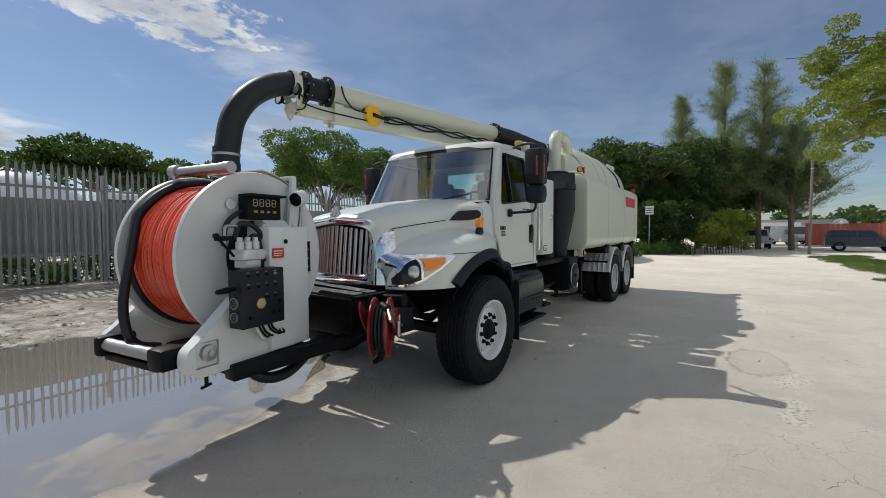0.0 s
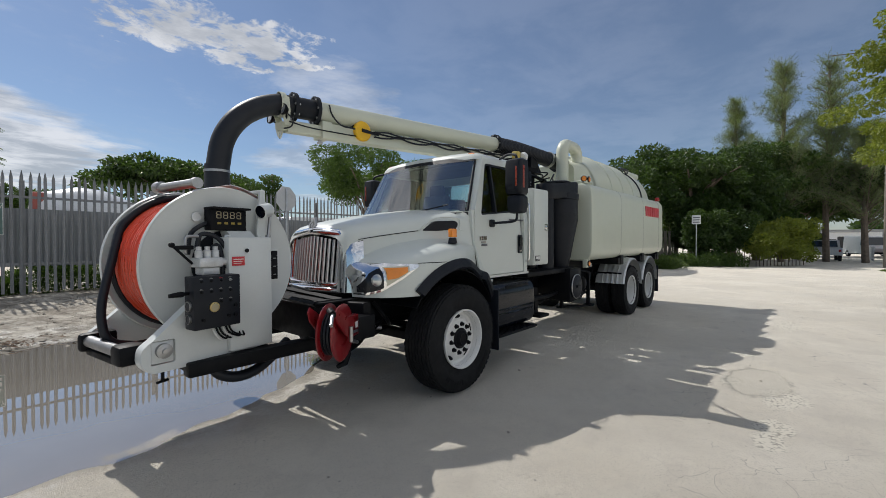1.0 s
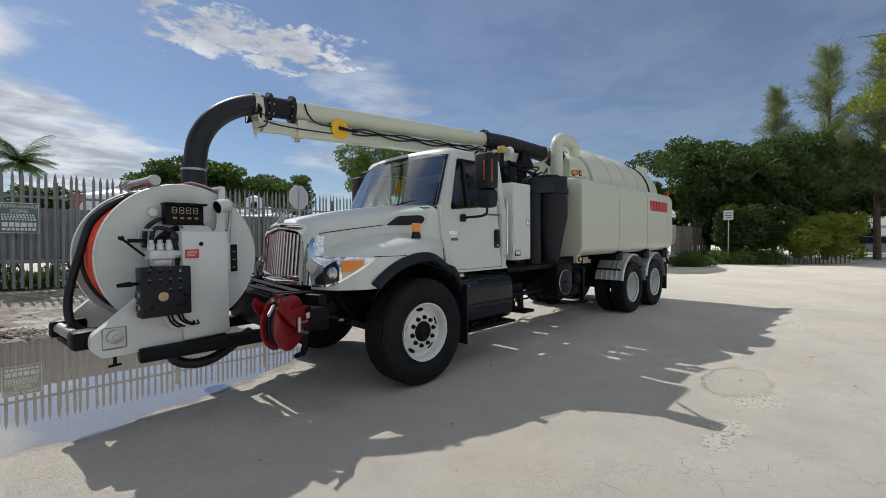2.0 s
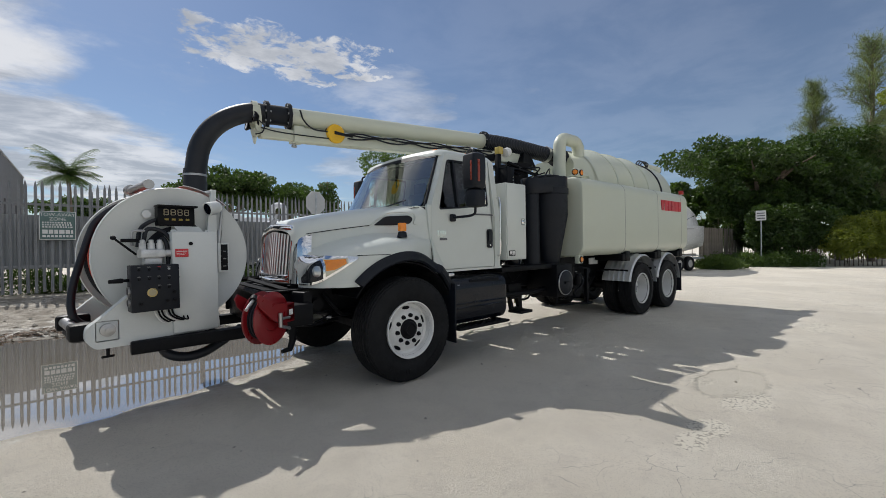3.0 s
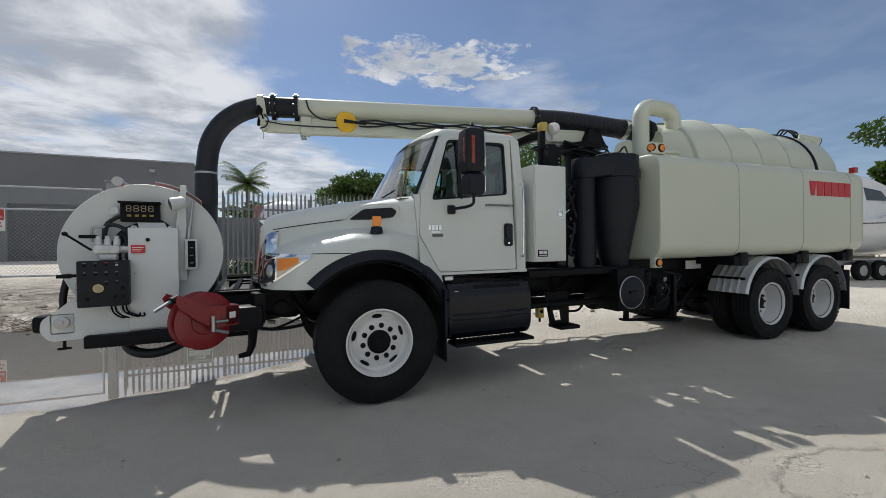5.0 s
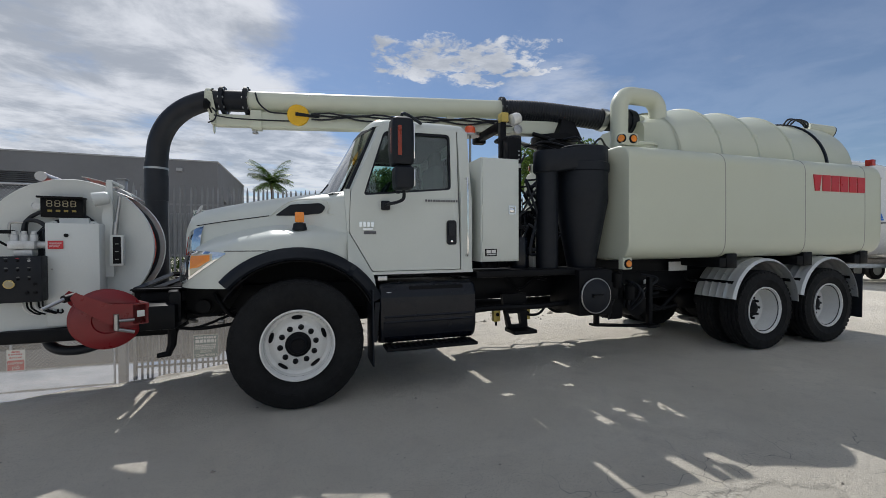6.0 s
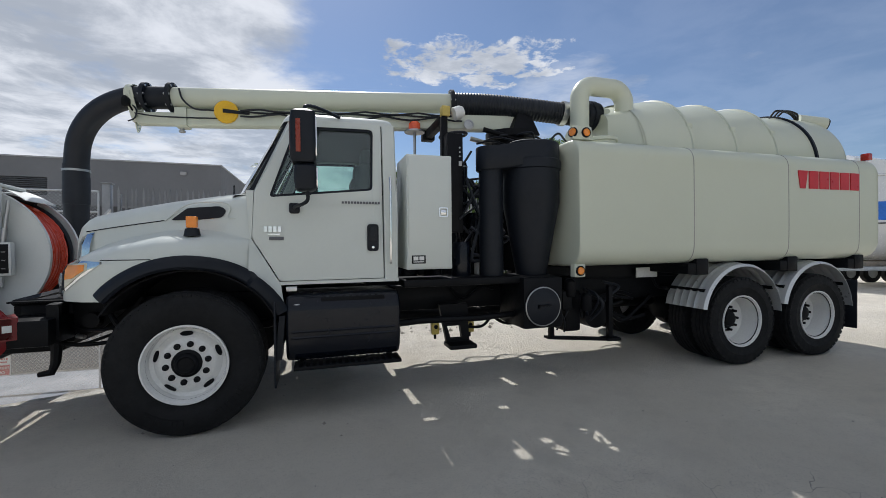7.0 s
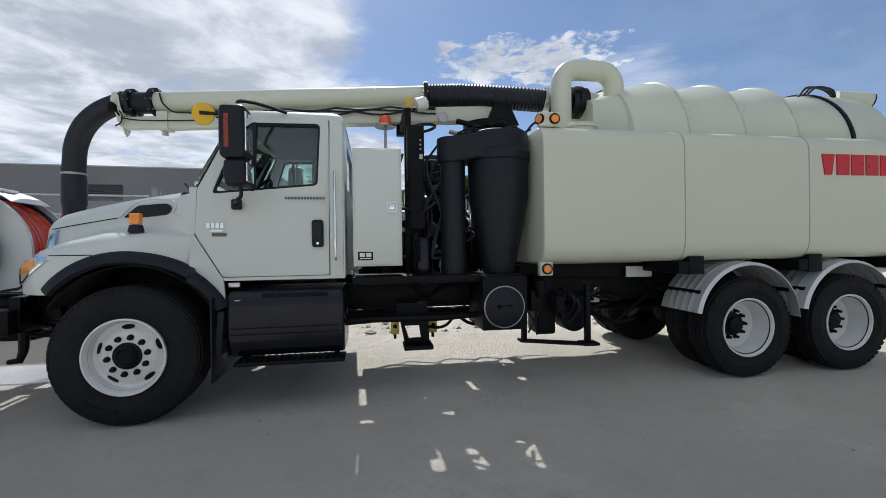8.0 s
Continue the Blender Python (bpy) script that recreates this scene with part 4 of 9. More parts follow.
# ---- fuel tank, steps, tool cabinet
def build_side_gear():
    for s in (-1, 1):
        b = B()
        # squarish tank section with large rounded corners, drawn in at both ends
        sec = round_poly([(0.52, 0.45), (1.08, 0.45), (1.10, 0.75), (1.08, 1.03), (0.52, 1.03)], [0.10, 0.20, 0.40, 0.22, 0.10], 7)
        def tank_ring(x, k):
            return [(x, s * (0.81 + (y - 0.81) * k), 0.74 + (z - 0.74) * k) for y, z in sec]
        loft(b, [tank_ring(0.70, 0.90), tank_ring(0.706, 0.965), tank_ring(0.72, 0.995), tank_ring(0.74, 1.0), tank_ring(1.61, 1.0), tank_ring(1.635, 0.995), tank_ring(1.648, 0.965), tank_ring(1.655, 0.90)])
        t = part("fuel_tank", b, GLOSSB, truck, "glossy black fuel tank with pressed ridges")
        for z in (0.665, 0.715):
            b = B()
            sweep(b, [(x, s * (1.090 if 0.74 < x < 1.62 else 1.07), z) for x in (0.735, 0.75, 1.60, 1.625)], 0.013, 6)
            part("ridge", b, GLOSSB, t)
        b = B()
        lathe(b, [(0.05, 0), (0.05, 0.03), (0.0, 0.035)], 18, Matrix.Translation((0.79, s * 1.03, 0.955)) @ (FACE_NEAR if s < 0 else Matrix.Rotation(radians(-90), 4, "X")) @ Matrix.Rotation(radians(-40), 4, "X"))
        part("filler_cap", b, STEEL, t)
        b = B()
        box(b, 0.98, 1.52, *sorted((s * 0.84, s * 1.075)), 0.95, 0.99, 0.008)
        st = part("upper_step", b, BLACK, truck, "black tread-plate step")
        for k in range(9):
            b = B()
            box(b, 1.02 + k * 0.055, 1.05 + k * 0.055, *sorted((s * 0.86, s * 1.07)), 0.99, 0.996)
            part("tread_bar", b, PLASTIC, st)
        b = B()
        box(b, 0.76, 1.655, *sorted((s * 0.90, s * 1.13)), 0.40, 0.43, 0.006)
        st2 = part("lower_step", b, BLACK, truck, "black tread-plate step")
        for k in range(16):
            b = B()
            box(b, 0.78 + k * 0.053, 0.80 + k * 0.053, *sorted((s * 0.91, s * 1.12)), 0.43, 0.436)
            part("tread_bar", b, PLASTIC, st2)
        for x in (0.8, 1.55):
            b = B()
            box(b, x, x + 0.05, *sorted((s * 0.90, s * 0.94)), 0.42, 0.60)
            part("hanger", b, BLACK, st2)
        b = B()
        box(b, 0.70, 0.79, *sorted((s * 0.985, s * 1.01)), 1.045, 1.085, 0.004)
        part("side_marker", b, CLEAR, truck)
    b = B()
    box(b, 1.735, 2.165, -1.02, -0.55, 1.20, 2.25, 0.008)
    cbn = part("tool_cabinet", b, WHITE, truck, "tall white steel tool cabinet")
    b = B()
    box(b, 1.75, 2.15, -1.034, -1.019, 1.215, 2.235, 0.006)
    dr = part("cabinet_door", b, WHITE, cbn)
    b = B()
    plate(b, rrect(2.035, 2.12, 1.68, 1.77, 0.012), [rrect(2.045, 2.11, 1.69, 1.76, 0.01)], 0.012, lambda a, z: (a, -1.044, z))
    box(b, 2.052, 2.102, -1.044, -1.032, 1.70, 1.75, 0.006)
    part("latch", b, CHROME, dr, "chrome paddle latch")
    b = B()
    box(b, 1.775, 1.905, -1.038, -1.032, 1.255, 1.33, 0.003)
    pl = part("maker_plate", b, BLACK, dr, "small black maker's plate")
    b = B()
    box(b, 1.79, 1.835, -1.042, -1.037, 1.285, 1.32)
    box(b, 1.845, 1.89, -1.042, -1.037, 1.285, 1.32)
    box(b, 1.79, 1.89, -1.042, -1.037, 1.267, 1.275)
    part("plate_mark", b, WHITEP, pl)
    for z in (1.35, 1.72, 2.1):
        b = B()
        cyl(b, (1.743, -1.031, z - 0.05), (1.743, -1.031, z + 0.05), 0.009, seg=8)
        part("hinge", b, WHITE, cbn)


build_side_gear()


# ---- machinery between cab and tank
def build_machinery():
    # cyclone separator: stadium lid, slim duct and tapering cyclone
    b = B()
    def stadium(k, z):
        pts = []
        for a in np.linspace(radians(90), radians(270), 13):
            pts.append((2.69 + (0.155 * k) * math.cos(a), -0.72 + (0.155 * k) * math.sin(a), z - 0.055))
        for a in np.linspace(radians(-90), radians(90), 17):
            pts.append((3.15 + (0.30 * k) * math.cos(a), -0.72 + (0.30 * k) * math.sin(a), z))
        return pts
    loft(b, [stadium(0.94, 2.235), stadium(1.0, 2.25), stadium(1.0, 2.46), stadium(0.96, 2.475)])
    cy = part("cyclone_separator", b, PLASTIC, truck, "black cyclone separator with tapering body")
    b = B()
    lathe(b, [(0.0, 2.22), (0.125, 2.22), (0.125, 1.08), (0.0, 1.08)], 28, Matrix.Translation((2.69, -0.72, 0)))
    part("inlet_duct", b, PLASTIC, cy)
    b = B()
    lathe(b, [(0.0, 2.30), (0.30, 2.30), (0.315, 2.285), (0.315, 2.20), (0.30, 2.19), (0.30, 1.86), (0.155, 1.08), (0.0, 1.08)], 40, Matrix.Translation((3.15, -0.72, 0)))
    part("cone", b, PLASTIC, cy)
    b = B()
    lathe(b, [(0.0, 2.51), (0.19, 2.505), (0.22, 2.49), (0.22, 2.47), (0.24, 2.465)], 28, Matrix.Translation((3.13, -0.70, 0)))
    part("lid", b, PLASTIC, cy)
    b = B()
    box(b, 2.90, 3.335, -1.03, -0.45, 0.58, 1.085, 0.01)
    dbx = part("dust_box", b, BLACK, cy, "black dust box under the cyclone with round hatch")
    b = B()
    m = facing(3.10, -1.03, 0.80)
    lathe(b, [(0.185, 0.0), (0.185, 0.035), (0.17, 0.045), (0.0, 0.05)], 36, m)
    part("hatch", b, PLASTIC, dbx)
    b = B()
    sweep(b, [m @ Vector((0.188 * math.cos(a), 0.188 * math.sin(a), 0.025)) for a in np.linspace(0, math.tau, 41)[:-1]], 0.010, 8, close=True)
    part("clamp_ring", b, STEEL, dbx)
    b = B()
    box(b, 3.03, 3.17, -1.10, -1.075, 0.805, 0.822, 0.004)
    box(b, 3.03, 3.05, -1.10, -1.07, 0.785, 0.822, 0.004)
    part("handle", b, BLACK, dbx)
    # uprights, tanks, filters behind the cabinet
    b = B()
    box(b, 2.255, 2.425, -0.62, -0.40, 1.55, 2.585, 0.015)
    md = part("machinery_deck", b, BLACK, truck, "black pump and filter assembly behind the cab")
    b = B()
    box(b, 2.372, 2.408, -0.632, -0.618, 2.24, 2.29, 0.004)
    part("switch", b, STEEL, md)
    for k in range(3):
        b = B()
        lathe(b, [(0.009, 0), (0.009, 0.008), (0.0, 0.010)], 10, facing(2.385, -0.62, 2.34 + 0.045 * k))
        part("indicator_lamp", b, STEEL, md)
    b = B()
    sweep(b, [(2.44 + 0.15 * math.cos(a), -0.24 + 0.15 * math.sin(a), 2.655 + 0.02 * math.cos(a)) for a in np.linspace(0, math.tau, 33)[:-1]], 0.017, 8, close=True)
    part("hose_loop", b, HOSEB, md)
    b = B()
    lathe(b, [(0.108, 2.335), (0.114, 2.335), (0.114, 2.352), (0.108, 2.352)], 26, Matrix.Translation((2.58, 0.0, 0)))
    part("clamp_band", b, STEEL, md)
    # vessel at x 2.0 is added on the unseen far side to block sun
    for x, y, z0, z1, r in ((2.58, 0.0, 1.2, 2.40, 0.11), (2.80, -0.02, 1.1, 1.80, 0.13), (2.40, -0.60, 1.0, 1.45, 0.10), (2.86, -0.40, 1.05, 1.62, 0.08), (2.0, 0.65, 1.0, 2.2, 0.26), (2.5, 0.6, 1.0, 1.7, 0.25), (3.05, 0.6, 1.0, 1.6, 0.25)):
        b = B()
        lathe(b, [(0.0, z0), (r * 0.95, z0), (r, z0 + 0.02), (r, z1 - 0.05), (r * 0.9, z1), (0.0, z1)], 22, Matrix.Translation((x, y, 0)))
        part("vessel", b, GLOSSB, md)
    rnd = random.Random(11)
    for i in range(14):
        x, y, z = rnd.uniform(2.2, 2.9), rnd.uniform(-0.7, -0.3), rnd.uniform(1.1, 1.9)
        b = B()
        sweep(b, curve_pts([(x, y, z), (x + rnd.uniform(-0.2, 0.25), y - rnd.uniform(0.02, 0.15), z + rnd.uniform(-0.1, 0.2)), (x + rnd.uniform(-0.2, 0.3), y, z + rnd.uniform(0.1, 0.5)), (x + rnd.uniform(-0.1, 0.2), y + 0.1, z + rnd.uniform(0.3, 0.7))], 6), rnd.uniform(0.012, 0.024), 7)
        part("hose", b, HOSEB, md)
    for i in range(16):
        x, y, z = rnd.uniform(2.2, 2.85), rnd.uniform(-0.62, -0.35), rnd.uniform(1.15, 1.95)
        b = B()
        cyl(b, (x, y, z), (x + rnd.uniform(-0.05, 0.05), y - 0.03, z + rnd.uniform(-0.05, 0.05)), rnd.uniform(0.015, 0.03), seg=10)
        part("hose_fitting", b, (STEEL, CASTING, BLACK)[i % 3], md)
    b = B()
    box(b, 2.59, 2.70, -0.58, -0.48, 1.10, 1.24, 0.006)
    sw = part("switch_box", b, WHITEP, truck, "small white switch box")
    b = B()
    box(b, 2.63, 2.66, -0.59, -0.578, 1.14, 1.20, 0.003)
    part("switch", b, BLACK, sw)
    b = B()
    box(b, 1.72, 3.3, -0.95, -0.5, 1.03, 1.10, 0.01)
    part("deck_plate", b, BLACK, md)
    b = B()
    box(b, 1.72, 3.3, 0.5, 0.95, 1.03, 1.10, 0.01)
    part("deck_plate", b, BLACK, md)
    # gas struts of the boom rest and the mast
    b = B()
    box(b, 2.24, 2.31, -0.46, -0.38, 1.1, 2.80, 0.01)
    box(b, 2.235, 2.315, -0.38, 0.30, 2.72, 2.82, 0.01)
    box(b, 2.20, 2.35, 0.20, 0.32, 2.70, 2.84, 0.01)
    mast = part("boom_rest", b, BLACK, truck, "black steel boom rest behind the cab")
    b = B()
    m = Matrix.Translation((2.42, -0.47, 2.84))
    lathe(b, [(0.0, -0.06), (0.055, -0.06), (0.07, -0.03), (0.07, 0.05), (0.0, 0.06)], 20, m @ Matrix.Rotation(radians(-110), 4, "Y"))
    part("work_lamp", b, WHITEP, mast, "white work lamp")
    b = B()
    box(b, 2.245, 2.335, -0.475, -0.375, 2.80, 2.91, 0.01)
    part("grease_block", b, BRASS, mast)
    # beacon on a post
    b = B()
    cyl(b, (2.06, 0.05, 2.30), (2.06, 0.05, 2.735), 0.016, seg=10)
    box(b, 2.02, 2.20, -0.02, 0.12, 2.24, 2.32, 0.006)
    lathe(b, [(0, 0), (0.12, 0.0), (0.12, 0.02), (0.0, 0.03)], 20, Matrix.Translation((2.06, 0.05, 2.735)))
    be = part("beacon", b, STEEL, truck, "orange warning beacon on a post")
    b = B()
    lathe(b, [(0.07, 0.0), (0.068, 0.08), (0.05, 0.10), (0.0, 0.105)], 20, Matrix.Translation((2.06, 0.05, 2.76)))
    part("dome", b, mat("beacon_orange", (0.8, 0.10, 0.02), 0.2, coat=0.5), be, "orange beacon dome")
    # hanging step and valves low between the axles
    b = B()
    plate(b, [(2.12, 0.82), (2.42, 0.82), (2.44, 0.42), (2.20, 0.42)], [[(2.20, 0.60), (2.34, 0.60), (2.36, 0.47), (2.24, 0.47)]], 0.06, lambda a, z: (a, -0.72, z))
    box(b, 2.18, 2.455, -0.90, -0.66, 0.40, 0.44, 0.006)
    part("hanging_step", b, BLACK, truck, "black fold-down step")
    for x in (2.11, 2.49):
        b = B()
        box(b, x - 0.04, x + 0.04, -0.62, -0.55, 0.50, 0.64, 0.006)
        v = part("drain_valve", b, BRASS, truck, "yellow drain valve")
        b = B()
        lathe(b, [(0.02, 0), (0.02, 0.012), (0.0, 0.014)], 12, facing(x, -0.62, 0.58))
        part("knob", b, BLACK, v)
        b = B()
        cyl(b, (x, -0.585, 0.502), (x, -0.585, 0.45), 0.014, seg=8)
        part("drain_stub", b, BLACK, v)
    b = B()
    sweep(b, [(1.6, -0.85, 0.68), (1.9, -0.85, 0.70), (2.5, -0.85, 0.69), (2.9, -0.8, 0.70)], 0.032, 10)
    part("air_pipe", b, BLACK, truck)
    # pump and valve cluster ahead of the drive axles
    rnd = random.Random(23)
    b = B()
    box(b, 3.55, 3.75, -0.75, -0.45, 0.45, 1.05, 0.03)
    box(b, 3.42, 3.54, -0.90, -0.74, 0.72, 0.92, 0.012)
    lathe(b, [(0, 0), (0.15, 0), (0.15, 0.2), (0.0, 0.2)], 24, facing(3.95, -0.55, 0.62))
    pc = part("water_pump", b, BLACK, truck, "black water pump with hoses and valves")
    for i in range(7):
        x, z = rnd.uniform(3.42, 4.1), rnd.uniform(0.75, 1.0)
        b = B()
        sweep(b, curve_pts([(x, -0.72, z), (x + rnd.uniform(-0.1, 0.15), -0.85, z - 0.05), (x + rnd.uniform(-0.06, 0.08), -0.84, z - rnd.uniform(0.12, 0.22)), (x + rnd.uniform(-0.05, 0.08), -0.72, z - 0.32)], 6), rnd.uniform(0.009, 0.019), 8)
        part("hose", b, HOSEB, pc)
    for x, z in ((3.52, 0.86), (3.72, 0.70), (4.36, 0.72)):
        b = B()
        lathe(b, [(0, 0), (0.05, 0), (0.06, 0.02), (0.06, 0.16), (0.03, 0.19), (0.0, 0.19)], 16, Matrix.Translation((x, -0.88 if x < 3.9 else -0.42, z)))
        part("filter", b, WHITEP if x > 3.9 else BLACK, pc)
    b = B()
    loft(b, [[(x, y, 0.36), (x, y - 0.10, 0.36), (x, y - 0.10, 0.385), (x, y, 0.385)] for x, y in ((3.40, -0.55), (4.05, -0.86))])
    box(b, 3.95, 4.12, -0.95, -0.80, 0.36, 0.39, 0.006)
    box(b, 4.00, 4.05, -0.90, -0.84, 0.388, 0.96, 0.006)
    box(b, 3.42, 3.47, -0.66, -0.60, 0.382, 0.80, 0.006)
    part("skid_plate", b, BLACK, pc)
    b = B()
    box(b, 4.66, 4.97, -0.57, -0.555, 1.0, 1.12, 0.003)
    part("notice_plate", b, WHITEP, truck, "small white notice plate")
    # rear deck beam that the tank sits on
    for s in (-1, 1):
        b = B()
        box(b, 3.45, 7.95, *sorted((s * 0.36, s * 0.50)), 1.0, 1.16, 0.008)
        part("sub_frame", b, BLACK, truck)


build_machinery()


# ---- tank
def build_tank():
    for s in (-1, 1):
        sec = round_poly([(-0.50, 1.19), (-1.15, 1.19), (-1.16, 1.60), (-1.15, 2.49), (-0.62, 2.49), (-0.50, 2.40)], [0.10, 0.30, 0.5, 0.20, 0.12, 0.05], 9)
        b = B()
        cx, cz = -0.84, 1.85
        def ring(x, k):
            return [(x, -s * (cx + (y - cx) * k), cz + (z - cz) * k) for y, z in sec]
        loft(b, [ring(3.452, 0.80), ring(3.456, 0.95), ring(3.459, 0.978), ring(3.468, 0.993), ring(3.485, 1.0), *[ring(x, 1.0) for x in np.linspace(3.6, 7.9, 8)], ring(7.96, 0.985), ring(8.0, 0.95), ring(8.02, 0.88)])
        tank = part("water_tank", b, CREAM, truck, "cream rounded side water tank with seam bands")
        for x in (4.905, 6.345, 7.60):
            b = B()
            rr = [[(x + dx, -s * (cx + (y - cx) * k), cz + (z - cz) * k) for y, z in sec] for dx, k in ((-0.006, 0.99), (-0.006, 1.004), (0.006, 1.004), (0.006, 0.99))]
            loft(b, rr, cap=False)
            part("seam_band", b, mat_seam, tank)
        for x in (5.02, 6.42, 7.62):
            b = B()
            box(b, x - 0.16, x + 0.12, *sorted((s * 0.5, s * 1.12)), 1.07, 1.19, 0.01)
            box(b, x - 0.05, x + 0.12, *sorted((s * 1.02, s * 1.13)), 1.06, 1.24, 0.01)
            part("tank_bracket", b, BLACK, truck, "black tank mounting bracket")
        # lamps on white tabs at the front end
        turn = FACE_NEAR if s < 0 else Matrix.Rotation(radians(-90), 4, "X")
        b = B()
        box(b, 3.47, 3.70, *sorted((s * 0.96, s * 1.03)), 2.49, 2.635, 0.02)
        part("lamp_tab", b, CREAM, tank)
        b = B()
        box(b, 3.445, 3.575, *sorted((s * 1.0, s * 1.08)), 1.08, 1.215, 0.012)
        part("lamp_tab", b, CREAM, tank)
        for x, z, y, yaw in ((3.485, 2.565, 1.005, 62), (3.62, 2.565, 1.03, 0), (3.51, 1.145, 1.08, 0)):
            m = Matrix.Translation((x, s * y, z)) @ Matrix.Rotation(radians(s * yaw), 4, "Z") @ turn
            b = B()
            lathe(b, [(0.052, 0.0), (0.052, 0.014), (0.041, 0.018)], 22, m)
            part("lamp_bezel", b, BLACK, tank)
            b = B()
            lathe(b, [(0.041, 0.012), (0.034, 0.024), (0.0, 0.030)], 22, m)
            part("marker_lamp", b, AMBER, tank, "round amber marker lamp")
        # maker's name as six plain red blocks
        for k in range(6):
            b = B()
            x0 = 6.495 + k * 0.186
            lean = 0.035 if k == 0 else 0.0
            loft(b, [[(x0 + lean, s * yy, 2.06), (x0 + 0.158 - lean, s * yy, 2.06), (x0 + 0.158, s * yy, 2.275), (x0, s * yy, 2.275)] for yy in (1.148, 1.164)])
            part("red_block", b, LETTER, tank, "red block of the maker's name")
    b = B()
    box(b, 3.6, 7.8, -0.6, 0.6, 1.16, 2.3, 0.05)
    part("tank_core", b, CREAM, truck)


mat_seam = mat("seam_sealant", (0.30, 0.30, 0.27), 0.6, vary=0.15)
build_tank()


def build_dome():
    """The debris body: a ribbed cylinder lying on top between the water tanks."""
    b = B()
    m = Matrix.Translation((0, 0, 2.43)) @ Matrix.Rotation(radians(90), 4, "Y")
    lathe(b, [(0.78, 4.60), (0.795, 4.66), (0.797, 7.0), (0.836, 7.30), (0.838, 7.32)], 64, m)
    # faceted hood from the square inlet to the round body
    hood_rings = []
    for x, u in ((4.34, 0.0), (4.37, 0.06), (4.50, 0.50), (4.62, 0.97), (4.66, 1.0)):
        ring = []
        for k in range(48):
            a = k * math.tau / 48
            c_, q_ = math.cos(a), math.sin(a)
            sq = 0.46 / max(abs(c_), abs(q_))
            oc = min(sq, 0.60)
            r_ = oc * (1 - u) + 0.79 * u
            ring.append((x, r_ * c_, 2.43 + (0.12 * (1 - u)) + r_ * q_))
        hood_rings.append(ring)
    loft(b, hood_rings)
    body = part("debris_body", b, CREAM, truck, "cream ribbed cylindrical debris body")
    for x in (5.22, 5.90, 6.58):
        b = B()
        lathe(b, [(0.794, x - 0.60), (0.800, x - 0.46), (0.822, x - 0.36), (0.852, x - 0.24), (0.876, x - 0.12), (0.884, x - 0.050), (0.886, x - 0.034), (0.902, x - 0.026), (0.904, x - 0.004), (0.897, x), (0.785, x + 0.006)], 72, m)
        part("rib_band", b, CREAM, body)
        for s in (-1, 1):
            b = B()
            q = Matrix.Translation((x - 0.01, s * 0.785, 2.43 + 0.385))
            box(b, -0.03, 0.05, -0.03, 0.03, -0.03, 0.03, 0.006, m=q)
            part("bolt_lug", b, CREAM, body)
    b = B()
    lathe(b, [(0.836, 7.32), (0.862, 7.325), (0.862, 7.36), (0.83, 7.365)], 64, m)
    part("gasket", b, PLASTIC, body)
    b = B()
    lathe(b, [(0.83, 7.365), (0.845, 7.37), (0.845, 7.90), (0.835, 7.95), (0.80, 7.98), (0.66, 8.02), (0.0, 8.06)], 64, m)
    door = part("tail_door", b, CREAM, body, "cream domed rear door with latch")
    b = B()
    cyl(b, (7.80, -0.30, 3.20), (8.12, -0.46, 3.13), 0.10, seg=20)
    part("vent_pipe", b, CREAM, door)
    b = B()
    cyl(b, (8.115, -0.457, 3.132), (8.14, -0.47, 3.126), 0.09, seg=20)
    part("vent_cap", b, PLASTIC, door)
    for k in range(3):
        b = B()
        sweep(b, curve_pts([(7.24, -0.30 - k * 0.06, 3.20), (7.34, -0.33 - k * 0.06, 3.31 - 0.02 * k), (7.55, -0.36 - k * 0.05, 3.28 - 0.02 * k), (7.72, -0.36, 3.17)], 6), 0.014, 8)
        part("hose", b, HOSEB, door)
    b = B()
    box(b, 7.92, 8.0, -1.08, -0.99, 2.485, 2.575, 0.008)
    part("rear_lamp", b, REDLENS, door, "red rear marker lamp")
    b = B()
    box(b, 7.92, 8.0, 0.99, 1.08, 2.485, 2.575, 0.008)
    part("rear_lamp", b, REDLENS, door, "red rear marker lamp")
    # U-shaped air pipe at the front
    b = B()
    pts = [(4.0, -0.38, 2.42), (4.0, -0.38, 3.15)] + [(4.18 - 0.18 * math.cos(a), -0.38, 3.15 + 0.18 * math.sin(a)) for a in np.linspace(0.2, math.pi / 2, 8)] \
        + [(4.42, -0.38, 3.33)] + [(4.46 + 0.18 * math.sin(a), -0.38, 3.15 + 0.18 * math.cos(a)) for a in np.linspace(0.15, math.pi / 2, 8)] + [(4.64, -0.38, 2.7)]
    sweep(b, pts, 0.112, 24)
    part("air_pipe", b, CREAM, body, "cream U-shaped air pipe")
    b = B()
    sweep(b, [(4.30, -0.16, 3.04), (4.60, -0.14, 2.98)], 0.16, 24)
    part("inlet_pipe", b, CREAM, body)
    b = B()
    lathe(b, [(0.12, -0.10), (0.172, -0.10), (0.172, -0.03), (0.185, -0.03), (0.185, 0.03), (0.172, 0.03), (0.172, 0.09), (0.12, 0.09)], 28, Matrix.Translation((4.30, -0.16, 3.04)) @ Matrix.Rotation(radians(90), 4, "Y"))
    part("inlet_flange", b, PLASTIC, body)
    b = B()
    lathe(b, [(0.0, 2.60), (0.15, 2.60), (0.185, 2.585), (0.185, 2.555), (0.16, 2.55), (0.16, 2.47)], 28, Matrix.Translation((4.02, -0.74, 0)))
    part("filler_lid", b, CREAM, body)
    b = B()
